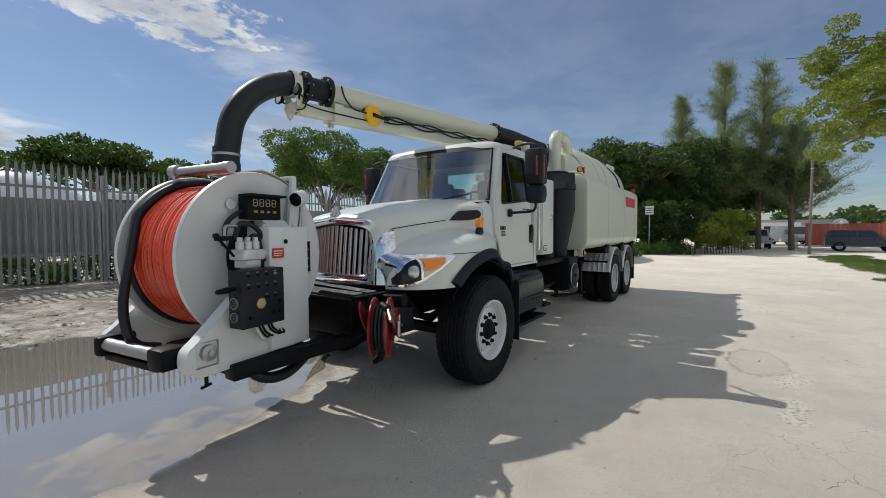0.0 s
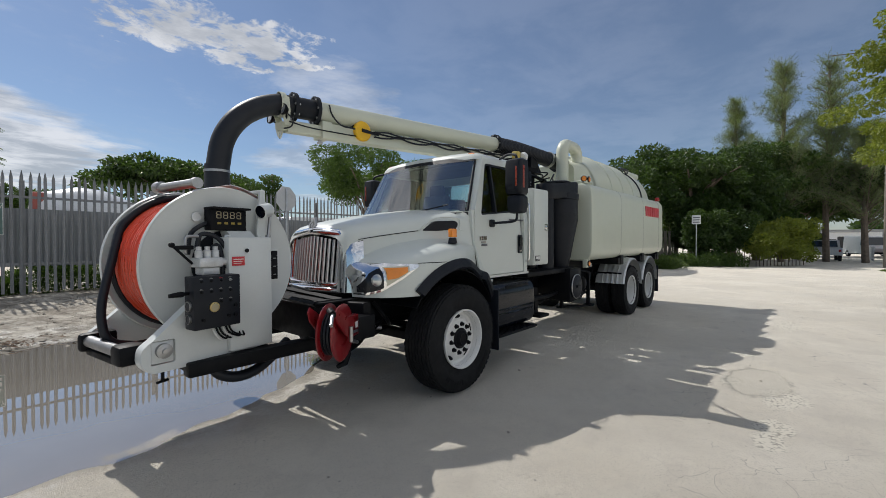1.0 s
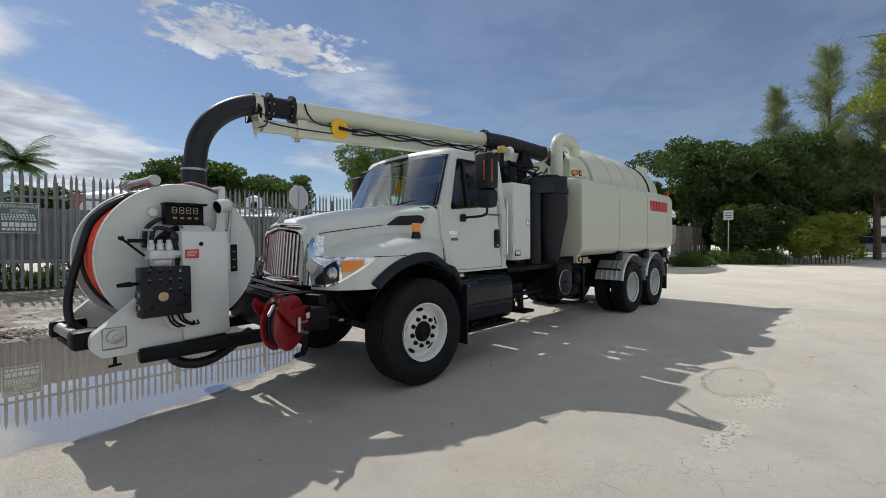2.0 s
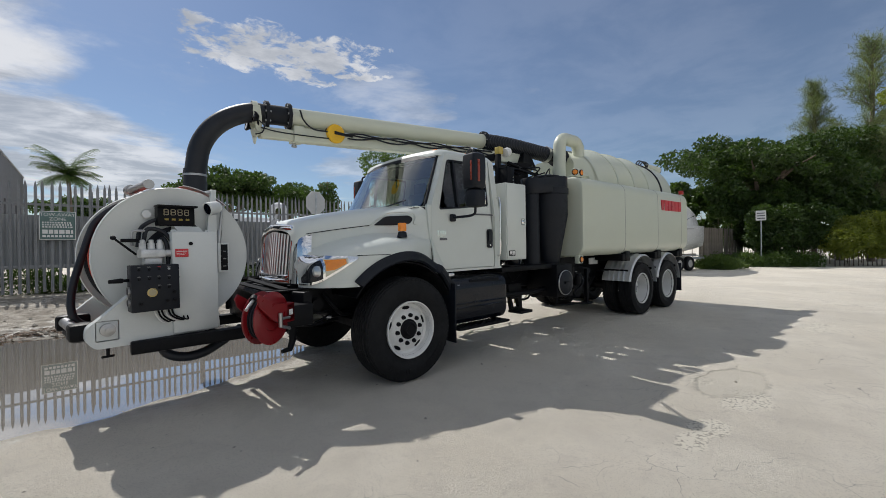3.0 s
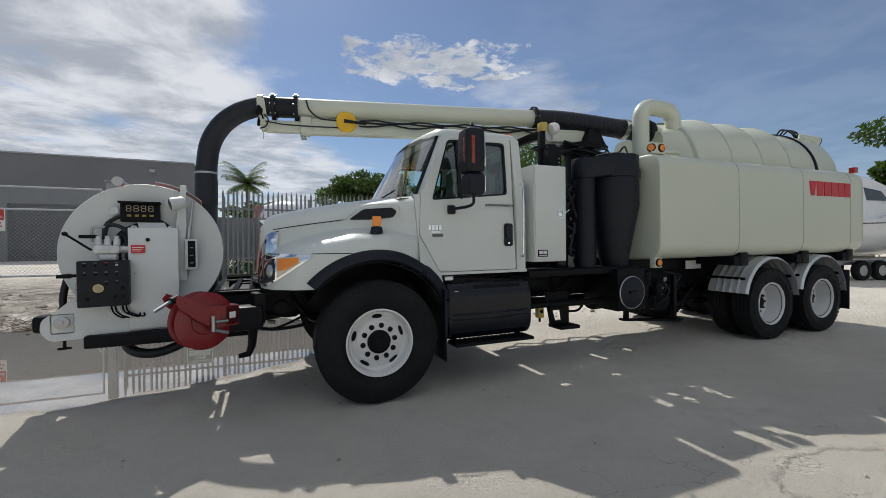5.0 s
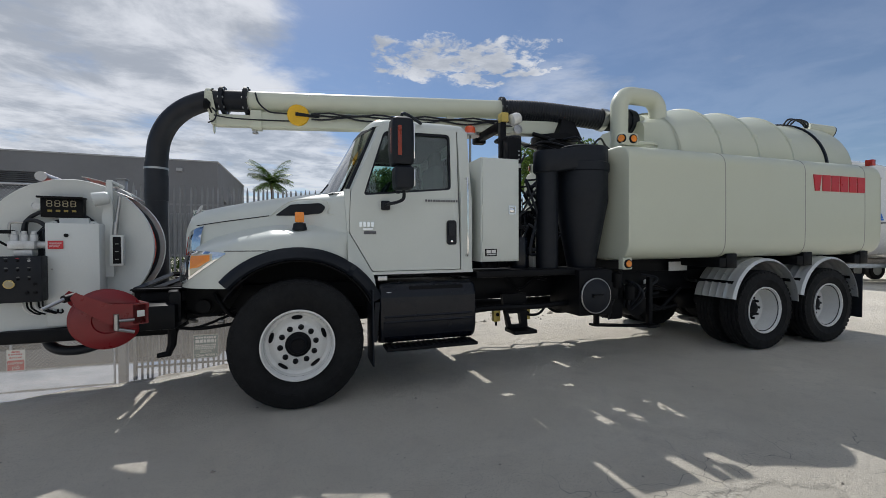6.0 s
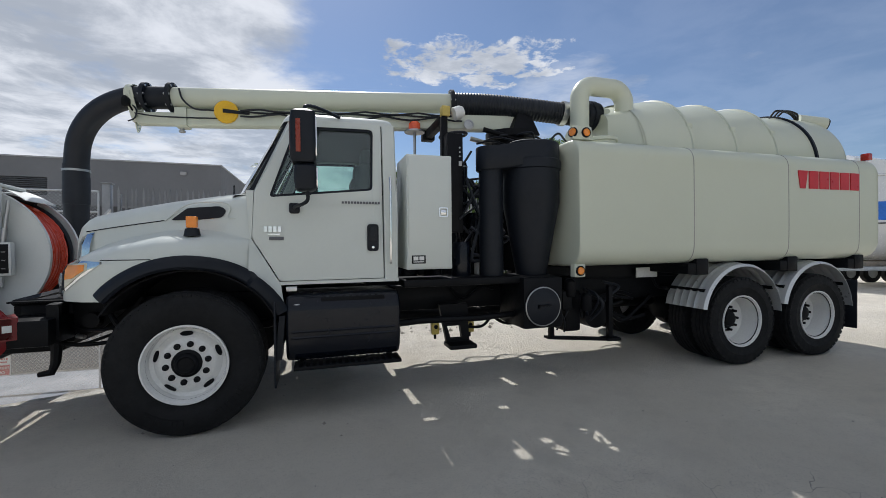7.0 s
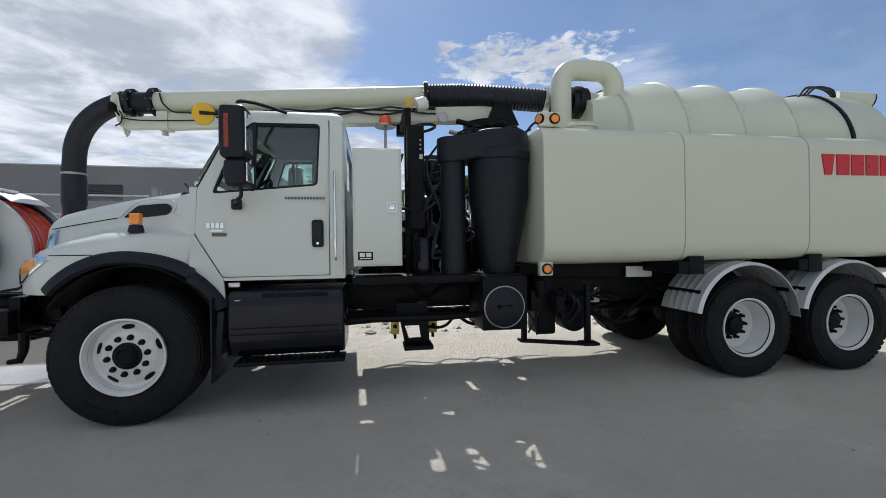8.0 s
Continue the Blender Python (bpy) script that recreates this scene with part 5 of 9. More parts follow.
    loft(b, [[(4.50, y, 2.80), (4.95, y, 2.88), (4.95, y, 2.83), (4.50, y, 2.76)] for y in (-0.55, -0.50)])
    part("gusset", b, CREAM, body)


build_dome()


# ---- boom
P_FL, P_R, P_RING = Vector((-0.567, 0.60, 3.085)), Vector((2.55, 0.155, 3.15)), Vector((3.93, -0.13, 3.055))


def along(t, dy=0.0, dz=0.0):
    return P_FL.lerp(P_R, t) + Vector((0, dy, dz))


def build_boom():
    d = (P_R - P_FL).normalized()
    rot = d.to_track_quat("Z", "Y").to_matrix().to_4x4()
    b = B()
    cyl(b, P_FL, P_R, 0.117, seg=36)
    boom = part("boom", b, CREAM, truck, "cream overhead suction boom tube with lower beam and black hose")
    for p, r in ((P_FL, 0.165), (P_FL - d * 0.26, 0.16), (P_R, 0.165)):
        b = B()
        m = Matrix.Translation(p) @ rot
        lathe(b, [(0.11, -0.02), (r, -0.02), (r, 0.02), (0.11, 0.02)], 36, m)
        fl = part("flange", b, PLASTIC, boom)
        for k in range(8):
            a = k * math.tau / 8
            b = B()
            lathe(b, [(0.0, -0.032), (0.012, -0.032), (0.012, 0.032), (0.0, 0.032)], 7, m @ Matrix.Translation(((r - 0.018) * math.cos(a), (r - 0.018) * math.sin(a), 0)))
            part("bolt", b, STEEL, fl)
    b = B()
    cyl(b, P_FL - d * 0.26, P_FL, 0.12, seg=30)
    part("coupling", b, PLASTIC, boom)
    # curved suction hose down to its holder
    keys = [P_FL - d * 0.26, P_FL - d * 0.42, (-1.215, 0.70, 2.985), (-1.40, 0.745, 2.835), (-1.52, 0.785, 2.63), (-1.565, 0.81, 2.40), (-1.585, 0.825, 2.1), (-1.585, 0.83, 1.4), (-1.585, 0.83, 0.62)]
    b = B()
    sweep(b, curve_pts(keys, 10), 0.113, 30)
    hose = part("suction_hose", b, HOSEB, boom, "thick black rubber suction hose hanging from the boom")
    b = B()
    for z, r in ((2.34, 0.119), (2.20, 0.122)):
        cyl(b, (-1.578, 0.823, z), (-1.585, 0.828, z - 0.30), r, seg=30)
    part("sleeve", b, HOSEB, hose)
    b = B()
    cyl(b, (-1.58, 0.825, 2.285), (-1.58, 0.825, 2.262), 0.125, seg=30)
    part("clamp_band", b, STEEL, hose)
    # steel clamp round the hose end and the hanger under it
    b = B()
    e = P_FL - d * 0.40
    lathe(b, [(0.13, -0.03), (0.138, -0.03), (0.138, 0.03), (0.13, 0.03)], 30, Matrix.Translation(e) @ rot)
    hg = part("hose_clamp", b, CREAM, boom, "white clamp and yoke that hang the hose on the beam")
    for q in (-1, 1):
        b = B()
        loft(b, [[(e.x + x0, e.y + q * y0, z0), (e.x + x1, e.y + q * y0, z0), (e.x + x1, e.y + q * (y0 + 0.012), z0), (e.x + x0, e.y + q * (y0 + 0.012), z0)]
                 for x0, x1, y0, z0 in ((-0.03, 0.03, 0.125, 3.14), (-0.035, 0.05, 0.115, 3.0), (-0.02, 0.06, 0.085, 2.93), (0.0, 0.05, 0.08, 2.84))])
        part("yoke_plate", b, CREAM, hg)
    b = B()
    loft(b, [[(e.x + x0, e.y - 0.05, z0), (e.x + x1, e.y - 0.05, z0), (e.x + x1, e.y + 0.10, z0), (e.x + x0, e.y + 0.10, z0)] for x0, x1, z0 in ((-0.02, 0.06, 2.88), (0.0, 0.05, 2.80))])
    part("yoke_block", b, CREAM, hg)
    b = B()
    plate(b, round_poly([(e.y - 0.05, 2.86), (e.y + 0.16, 2.86), (e.y + 0.10, 2.74), (e.y + 0.055, 2.70), (e.y + 0.01, 2.74)], 0.015, 3), [circle(e.y + 0.055, 2.755, 0.018, 12)], 0.012, lambda a, q: (e.x + 0.01, a, q), (1, 0, 0))
    part("clevis", b, CREAM, hg)
    for y, z0 in ((-0.13, 2.99), (0.17, 2.95)):
        b = B()
        m = Matrix.Translation((e.x - 0.03, e.y + y, z0)) @ Matrix.Rotation(radians(-82), 4, "Y")
        lathe(b, [(0.0, -0.045), (0.03, -0.04), (0.055, -0.01), (0.062, 0.0), (0.062, 0.018), (0.054, 0.02)], 20, m)
        part("boom_lamp", b, BLACK, hg, "black round work lamp with clear glass")
        b = B()
        lathe(b, [(0.054, 0.014), (0.0, 0.02)], 20, m)
        part("lamp_glass", b, CLEAR, hg)
        b = B()
        sweep(b, [(e.x, e.y + y, z0 - 0.03), (e.x + 0.03, e.y + y * 0.5, 2.88)], 0.010, 6)
        part("lamp_bracket", b, BLACK, hg)
    b = B()
    sweep(b, curve_pts([(e.x + 0.02, e.y - 0.10, 2.97), (e.x + 0.07, e.y - 0.14, 2.90), (e.x + 0.05, e.y - 0.13, 2.82), (e.x - 0.02, e.y - 0.10, 2.79)], 6), 0.008, 6)
    part("lamp_wire", b, HOSEB, hg)
    # lower beam with inner telescoping piece
    def beam(x0, x1, h, w, dz):
        b = B()
        t0, t1 = (x0 - P_FL.x) / (P_R.x - P_FL.x), (x1 - P_FL.x) / (P_R.x - P_FL.x)
        rr = []
        for t in (t0, t1):
            c = P_FL.lerp(P_R, t)
            z = 2.853 + (c.x + 1.0) * 0.016 + dz
            rr.append([(c.x, c.y + a, z + q) for a, q in round_poly([(-w, -h), (w, -h), (w, h), (-w, h)], 0.015, 3)])
        loft(b, rr)
        return b
    part("inner_beam", beam(-0.91, -0.2, 0.066, 0.06, -0.012), CREAM, boom)
    part("outer_beam", beam(-0.50, 3.34, 0.088, 0.08, 0.0), CREAM, boom)
    b = B()
    lathe(b, [(0.062, 0.0), (0.062, 0.012), (0.045, 0.016), (0.045, 0.010), (0.0, 0.010)], 24, facing(2.73, 0.035, 2.875))
    part("pivot_pin", b, STEEL, boom)
    b = beam(-0.53, -0.41, 0.103, 0.10, 0.0)
    part("beam_collar", b, CREAM, boom)
    b = B()
    cyl(b, (-0.49, 0.62, 2.79), (-0.49, 0.62, 2.735), 0.022, seg=10)
    cyl(b, (-0.49, 0.62, 2.735), (-0.49, 0.62, 2.715), 0.034, seg=10)
    part("grease_bolt", b, STEEL, boom)
    for t in (0.06, 0.42, 0.78):
        b = B()
        p = along(t)
        loft(b, [[(p.x - 0.05, p.y - 0.02, p.z - 0.11), (p.x + 0.05, p.y - 0.02, p.z - 0.11), (p.x + 0.05, p.y + 0.02, p.z - 0.11), (p.x - 0.05, p.y + 0.02, p.z - 0.11)],
                 [(p.x - 0.02, p.y - 0.02, p.z - 0.20), (p.x + 0.02, p.y - 0.02, p.z - 0.20), (p.x + 0.02, p.y + 0.02, p.z - 0.20), (p.x - 0.02, p.y + 0.02, p.z - 0.20)]])
        part("saddle", b, CREAM, boom)
    # yellow cable reel
    b = B()
    lathe(b, [(0.0, -0.02), (0.115, -0.02), (0.125, -0.01), (0.125, 0.03), (0.115, 0.04), (0.0, 0.04)], 36, facing(0.0, 0.445, 2.925))
    yr = part("cable_reel", b, YELLOW, boom, "round yellow cable reel")
    b = B()
    lathe(b, [(0.127, -0.05), (0.127, -0.022), (0.0, -0.022)], 36, facing(0.0, 0.445, 2.925))
    part("reel_back", b, PLASTIC, yr)
    b = B()
    loft(b, [[(-0.03, 0.385, 2.91), (-0.03, 0.41, 2.91), (-0.03, 0.41, 2.95), (-0.03, 0.385, 2.95)], [(0.24, 0.39, 2.905), (0.24, 0.41, 2.905), (0.24, 0.41, 2.93), (0.24, 0.39, 2.93)]])
    part("cable_arm", b, PLASTIC, yr)
    # cables along the beam
    for k, (amp, dz) in enumerate(((0.02, 0.0), (0.045, -0.02), (0.03, 0.02))):
        b = B()
        pts = []
        for i in range(25):
            t = 0.23 + i / 24 * 0.80
            p = P_FL.lerp(P_R, t)
            pts.append((p.x, p.y - 0.105 - 0.012 * k, 2.935 + dz + (p.x) * 0.014 - amp * abs(math.sin(i * 0.55 + k * 1.1))))
        sweep(b, pts, 0.011, 7)
        part("cable", b, HOSEB, boom)
    b = B()
    sweep(b, curve_pts([(-0.47, 0.45, 3.15), (-0.43, 0.44, 3.03), (-0.32, 0.43, 2.94), (-0.17, 0.42, 2.93), (-0.09, 0.42, 2.93)], 6), 0.010, 7)
    sweep(b, curve_pts([(-0.92, 0.55, 2.88), (-0.7, 0.51, 2.85), (-0.35, 0.46, 2.845), (-0.07, 0.43, 2.85)], 6), 0.008, 7)
    part("cable", b, HOSEB, boom)
    # ribbed black hose from the boom to the tank
    keys = curve_pts([P_R, (3.0, 0.07, 3.145), (3.45, -0.03, 3.105), P_RING, (4.15, -0.15, 3.045), (4.32, -0.16, 3.04)], 26)
    b = B()
    sweep(b, keys, [0.127 + (0.008 if i % 2 else 0.0) for i in range(len(keys))], 26)
    part("ribbed_hose", b, HOSEB, boom, "ribbed black rubber hose")
    b = B()
    dd = Vector((0.4, -0.06, -0.06)).normalized()
    mm = Matrix.Translation(P_RING) @ dd.to_track_quat("Z", "Y").to_matrix().to_4x4()
    lathe(b, [(0.14, -0.035), (0.15, -0.035), (0.15, 0.035), (0.14, 0.035)], 30, mm)
    part("clamp_band", b, STEEL, boom)
    # pivot and pedestal
    b = B()
    loft(b, [[(x, y, 2.75) for x, y in ((3.20, -0.18), (3.58, -0.18), (3.58, 0.2), (3.20, 0.2))], [(x, y, 2.98) for x, y in ((3.30, -0.12), (3.50, -0.12), (3.50, 0.14), (3.30, 0.14))],
             [(x, y, 3.05) for x, y in ((3.33, -0.10), (3.46, -0.10), (3.46, 0.12), (3.33, 0.12))]])
    lathe(b, [(0.0, 1.1), (0.22, 1.1), (0.22, 2.70), (0.30, 2.72), (0.30, 2.80), (0.0, 2.80)], 28, Matrix.Translation((3.28, 0.05, 0)))
    ped = part("boom_pedestal", b, BLACK, truck, "black boom pedestal and slewing ring")
    for k, y in enumerate((-0.22, 0.22)):
        b = B()
        cyl(b, (3.5, y, 2.62), (2.85, y + 0.08, 2.78), 0.03, seg=12)
        cyl(b, (3.75, y, 2.55), (3.5, y, 2.62), 0.05, seg=12)
        part("lift_cylinder", b, STEEL if k else BLACK, ped)
    rnd = random.Random(3)
    for i in range(6):
        b = B()
        x = rnd.uniform(2.6, 3.7)
        sweep(b, curve_pts([(x, rnd.uniform(-0.4, 0.1), rnd.uniform(2.55, 2.8)), (x + 0.15, rnd.uniform(-0.45, 0), rnd.uniform(2.60, 2.74)), (x + 0.35, rnd.uniform(-0.4, 0), rnd.uniform(2.58, 2.74)), (x + 0.5, rnd.uniform(-0.3, 0), rnd.uniform(2.5, 2.7))], 6), 0.013, 7)
        part("hose", b, HOSEB, ped)


build_boom()


# ---- front hose reel and its controls
RX, RZ, RR = -1.895, 1.365, 0.612


def build_reel():
    def disc(y0, y1, hole=0.0):
        b = B()
        m = facing(RX, 0, RZ)
        lathe(b, [(0.0, -y0), (RR - 0.03, -y0), (RR, -y0 + 0.012), (RR + 0.006, -y0 - 0.004), (RR + 0.006, -y1 - 0.0), (RR - 0.01, -y1 - 0.004), (RR - 0.03, -y1), (0.0, -y1)], 96, m)
        return b
    reel = part("hose_reel", disc(-0.33, -0.315), REELW, truck, "white steel hose reel wound with orange-red sewer hose")
    part("flange", disc(0.34, 0.355), REELW, reel)
    b = B()
    lathe(b, [(0.30, -0.34), (0.30, 0.32)], 48, facing(RX, 0, RZ))
    part("drum", b, REELW, reel)
    # the wound hose, one continuous coil in two layers
    pts = []
    turns, r0 = 13, 0.0218
    for layer, rad in enumerate((0.490, 0.523)):
        n = turns * 44
        for i in range(n + 1):
            u = i / n
            y = -0.285 + 0.57 * (u if layer == 0 else 1 - u)
            a = u * turns * math.tau + layer * 0.4
            pts.append((RX + rad * math.cos(a), y + 0.012 * math.sin(a * 0.31), RZ + rad * math.sin(a)))
    b = B()
    sweep(b, pts, r0, 7)
    part("hose", b, RED_HOSE, reel, "orange-red hose wound on the drum")
    b = B()
    lathe(b, [(0.475, -0.30), (0.475, 0.30)], 48, facing(RX, 0, RZ))
    part("hose_core", b, RED_HOSE, reel)
    # black leader hose
    b = B()
    pts = [(RX + 0.570 * math.cos(a), 0.30, RZ + 0.570 * math.sin(a)) for a in np.linspace(radians(60), radians(150), 10)] + [(-2.47, 0.22, 1.42), (-2.56, 0.16, 1.10), (-2.575, 0.10, 0.90), (-2.52, 0.08, 0.80), (-2.40, 0.06, 0.76)]
    sweep(b, curve_pts(pts, 4), 0.030, 10)
    part("leader_hose", b, HOSEB, reel, "black leader hose hanging over the reel")
    b = B()
    sweep(b, [(RX + 0.548 * math.cos(a), 0.31, RZ + 0.548 * math.sin(a)) for a in np.linspace(0, math.tau, 60)[:-1]], 0.022, 8, close=True)
    part("outer_coil", b, HOSEB, reel)
    # guide bar across the top
    b = B()
    cyl(b, (-2.10, -0.30, 2.0), (-2.10, 0.33, 2.0), 0.036, seg=20)
    part("guide_bar", b, STEEL, reel, "bright steel guide roller")
    b = B()
    cyl(b, (-2.10, 0.27, 2.005), (-2.10, 0.35, 2.005), 0.05, seg=20)
    part("bar_socket", b, STEEL, reel)
    b = B()
    cyl(b, (-2.10, -0.325, 1.998), (-2.10, -0.27, 2.0), 0.042, seg=20)
    part("bar_socket", b, STEEL, reel)
    b = B()
    rows = []
    for a in np.linspace(radians(48), radians(84), 9):
        rows.append([(RX + 0.655 * math.cos(a), y, RZ + 0.655 * math.sin(a)) for y in (-0.30, 0.33)])
    loft(b, rows, cap=False, closed=False)
    thicken(b, 0.006)
    part("top_guard", b, REELW, reel)
    # side frame plates
    prof = [(-2.52, 0.665), (-2.585, 0.74), (-2.57, 0.84), (-2.50, 0.89), (-2.24, 1.12), (-2.02, 1.12), (-1.66, 1.12), (-1.62, 0.70), (-2.0, 0.665)]
    b = B()
    plate(b, round_poly(prof, [0.03, 0.05, 0.03, 0.03, 0.03, 0.0, 0.0, 0.0, 0.0], 4), [rrect(-2.52, -2.37, 0.72, 0.88, 0.015)], 0.09, lambda a, z: (a, -0.53, z))
    part("side_frame", b, REELW, reel, "white steel side frame")
    b = B()
    plate(b, round_poly(prof, [0.03, 0.05, 0.03, 0.03, 0.03, 0.0, 0.0, 0.0, 0.0], 4), (), 0.06, lambda a, z: (a, 0.40, z))
    part("side_frame", b, REELW, reel)
    b = B()
    box(b, -2.515, -2.375, -0.522, -0.505, 0.725, 0.875, 0.01)
    part("bearing_plate", b, REELW, reel)
    b = B()
    lathe(b, [(0.05, 0.0), (0.05, 0.03), (0.02, 0.035), (0.02, 0.05), (0.0, 0.052)], 20, facing(-2.445, -0.525, 0.81))
    part("bearing", b, STEEL, reel, "steel axle bearing")
    # front roller
    b = B()
    cyl(b, (-2.60, -0.30, 0.80), (-2.60, 0.28, 0.80), 0.042, seg=22)
    part("front_roller", b, STEEL, reel, "bright steel hose roller")
    b = B()
    box(b, -2.66, -2.42, 0.28, 0.36, 0.72, 0.86, 0.03)
    box(b, -2.66, -2.42, -0.42, -0.26, 0.72, 0.86, 0.03)
    box(b, -2.62, -2.45, -0.3, 0.3, 0.70, 0.745, 0.008)
    part("roller_carrier", b, BLACK, reel)
    b = B()
    cyl(b, (-2.44, -0.50, 0.68), (-2.44, -0.50, 0.60), 0.012, seg=8)
    cyl(b, (-2.48, -0.515, 0.598), (-2.40, -0.48, 0.592), 0.010, seg=8)
    part("locking_pin", b, BLACK, reel)
    b = B()
    sweep(b, curve_pts([(-2.06, -0.38, 0.64), (-2.03, -0.43, 0.53), (-1.92, -0.47, 0.475), (-1.76, -0.48, 0.48), (-1.58, -0.46, 0.55), (-1.38, -0.4, 0.64)], 8), 0.042, 12)
    part("supply_hose", b, HOSEB, reel, "black supply hose looping under the frame")
    return reel




def swung(build):
    """Build a group of parts on the hinged front frame, which stands swung out a little."""
    before = set(bpy.data.objects)
    build()
    turn = pose(-2.45, -0.50, 0, 0, 0, 8) @ pose(2.45, 0.50, 0)
    for o in set(bpy.data.objects) - before:
        if o.parent == truck:
            o.matrix_basis = turn @ o.matrix_basis


swung(build_reel)


def build_controls():
    b = B()
    box(b, -2.005, -1.645, -0.57, -0.34, 0.705, 1.58, 0.008)
    pan = part("control_cabinet", b, REELW, truck, "white steel control cabinet beside the reel")
    b = B()
    box(b, -1.985, -1.885, -0.580, -0.574, 1.36, 1.43, 0.001)
    part("warning_label", b, REDLABEL, pan, "small red warning label")
    b = B()
    box(b, -1.975, -1.895, -0.5825, -0.579, 1.407, 1.413)
    box(b, -1.975, -1.905, -0.5825, -0.579, 1.391, 1.395)
    box(b, -1.975, -1.915, -0.5825, -0.579, 1.377, 1.381)
    part("label_text", b, WHITEP, pan)
    b = B()
    lathe(b, [(0.016, 0), (0.016, 0.006), (0.0, 0.007)], 14, facing(-1.865, -0.575, 1.475))
    part("keyhole", b, BLACK, pan)
    b = B()
    lathe(b, [(0.008, 0), (0.008, 0.006), (0.0, 0.007)], 10, facing(-1.96, -0.575, 1.19))
    part("screw", b, STEEL, pan)
    for x in (-1.97, -1.70):
        b = B()
        plate(b, round_poly([(x - 0.03, 1.54), (x + 0.03, 1.54), (x + 0.02, 1.60), (x - 0.02, 1.60)], 0.012, 3), [circle(x, 1.575, 0.011, 10)], 0.015, lambda a, z: (a, -0.50, z))
        part("lifting_eye", b, REELW, pan)
    b = B()
    loft(b, [[(-1.92, -0.52, 1.545), (-1.72, -0.52, 1.545), (-1.72, -0.36, 1.545), (-1.92, -0.36, 1.545)], [(-1.95, -0.44, 1.63), (-1.75, -0.44, 1.63), (-1.75, -0.34, 1.63), (-1.95, -0.34, 1.63)]])
    part("readout_bracket", b, REELW, pan)
    # readout
    b = B()
    box(b, -2.07, -1.785, -0.445, -0.345, 1.635, 1.80, 0.006)
    box(b, -2.08, -1.775, -0.50, -0.36, 1.795, 1.812, 0.004)
    ro = part("digital_readout", b, BLACK, truck, "black footage counter with four amber digits")
    seg = {"a": (0.5, 1.0, 1), "b": (1.0, 0.75, 0), "c": (1.0, 0.25, 0), "d": (0.5, 0.0, 1), "e": (0.0, 0.25, 0), "f": (0.0, 0.75, 0), "g": (0.5, 0.5, 1)}
    for k in range(4):
        b = B()
        x0 = -2.025 + k * 0.053
        for u, v, flat in seg.values():
            cx, cz = x0 + u * 0.032, 1.728 + v * 0.048
            if flat:
                box(b, cx - 0.013, cx + 0.013, -0.4485, -0.444, cz - 0.0028, cz + 0.0028)
            else:
                box(b, cx - 0.0028, cx + 0.0028, -0.4485, -0.444, cz - 0.010, cz + 0.010)
        part("digit", b, LED, ro)
    for k in range(4):
        b = B()
        x0 = -2.022 + k * 0.054
        box(b, x0, x0 + 0.030, -0.449, -0.444, 1.680, 1.698, 0.002)
        part("button", b, DULL_KEY, ro)
    b = B()
    lathe(b, [(0.038, 0), (0.038, 0.012), (0.03, 0.014), (0.03, 0.008), (0.0, 0.008)], 18, facing(-2.125, -0.342, 1.735))
    part("speaker", b, ALU, ro)
    # black control box
    b = B()
    box(b, -2.32, -1.99, -0.69, -0.56, 0.935, 1.305, 0.008)
    cb = part("control_box", b, PLASTIC, truck, "black control box with gauges, toggles and levers")
    b = B()
    lathe(b, [(0.035, 0), (0.035, 0.012), (0.028, 0.014), (0.0, 0.015)], 24, facing(-2.185, -0.69, 1.085))
    part("gauge", b, GOLD, cb, "gold-rimmed pressure gauge")
    b = B()
    lathe(b, [(0.026, 0.0155), (0.0, 0.016)], 20, facing(-2.185, -0.69, 1.085))
    part("dial", b, mat("aged_dial", (0.42, 0.36, 0.22), 0.4), cb)
    for i, (y, z, r) in enumerate(((-0.625, 1.10, 0.032), (-0.625, 1.01, 0.028))):
        b = B()
        m = Matrix.Translation((-2.32, y, z)) @ Matrix.Rotation(radians(-90), 4, "Y")
        lathe(b, [(r, 0), (r, 0.01), (r * 0.85, 0.012), (0.0, 0.012)], 20, m)
        part("gauge", b, DARK, cb)
        b = B()
        lathe(b, [(r * 1.02, 0.0), (r * 1.15, 0.0), (r * 1.15, 0.014), (r * 1.02, 0.014)], 20, m)
        part("bezel", b, STEEL, cb)
    rnd = random.Random(8)
    for i in range(4):
        for j in range(4):
            x, z = -2.27 + i * 0.068, 1.27 - j * 0.075
            if j == 2 and i in (0, 1) or j == 3:
                continue
            b = B()
            lathe(b, [(0.010, 0), (0.010, 0.004), (0.004, 0.006), (0.0035, 0.022), (0.0, 0.024)], 10, facing(x, -0.69, z))
            part("toggle", b, STEEL if (i, j) == (3, 0) else BLACK, cb)
            b = B()
            box(b, x - 0.012, x + 0.012, -0.6915, -0.689, z + 0.016, z + 0.0185)
            box(b, x - 0.009, x + 0.006, -0.6915, -0.689, z + 0.021, z + 0.023)
            part("legend", b, LEGEND if rnd.random() > 0.1 else REDLABEL, cb)
    for x, z in ((-2.08, 1.01), (-2.03, 1.01), (-2.26, 1.0), (-2.03, 1.08)):
        b = B()
        lathe(b, [(0.013, 0), (0.012, 0.012), (0.0, 0.014)], 12, facing(x, -0.69, z))
        part("knob", b, BLACK, cb)
    b = B()
    sweep(b, [(-2.32, -0.62, 1.19), (-2.36, -0.63, 1.19)], 0.012, 8)
    sweep(b, [(-2.36, -0.63, 1.19), (-2.375, -0.63, 1.19), (-2.45, -0.64, 1.188)], [0.018, 0.02, 0.014], 10)
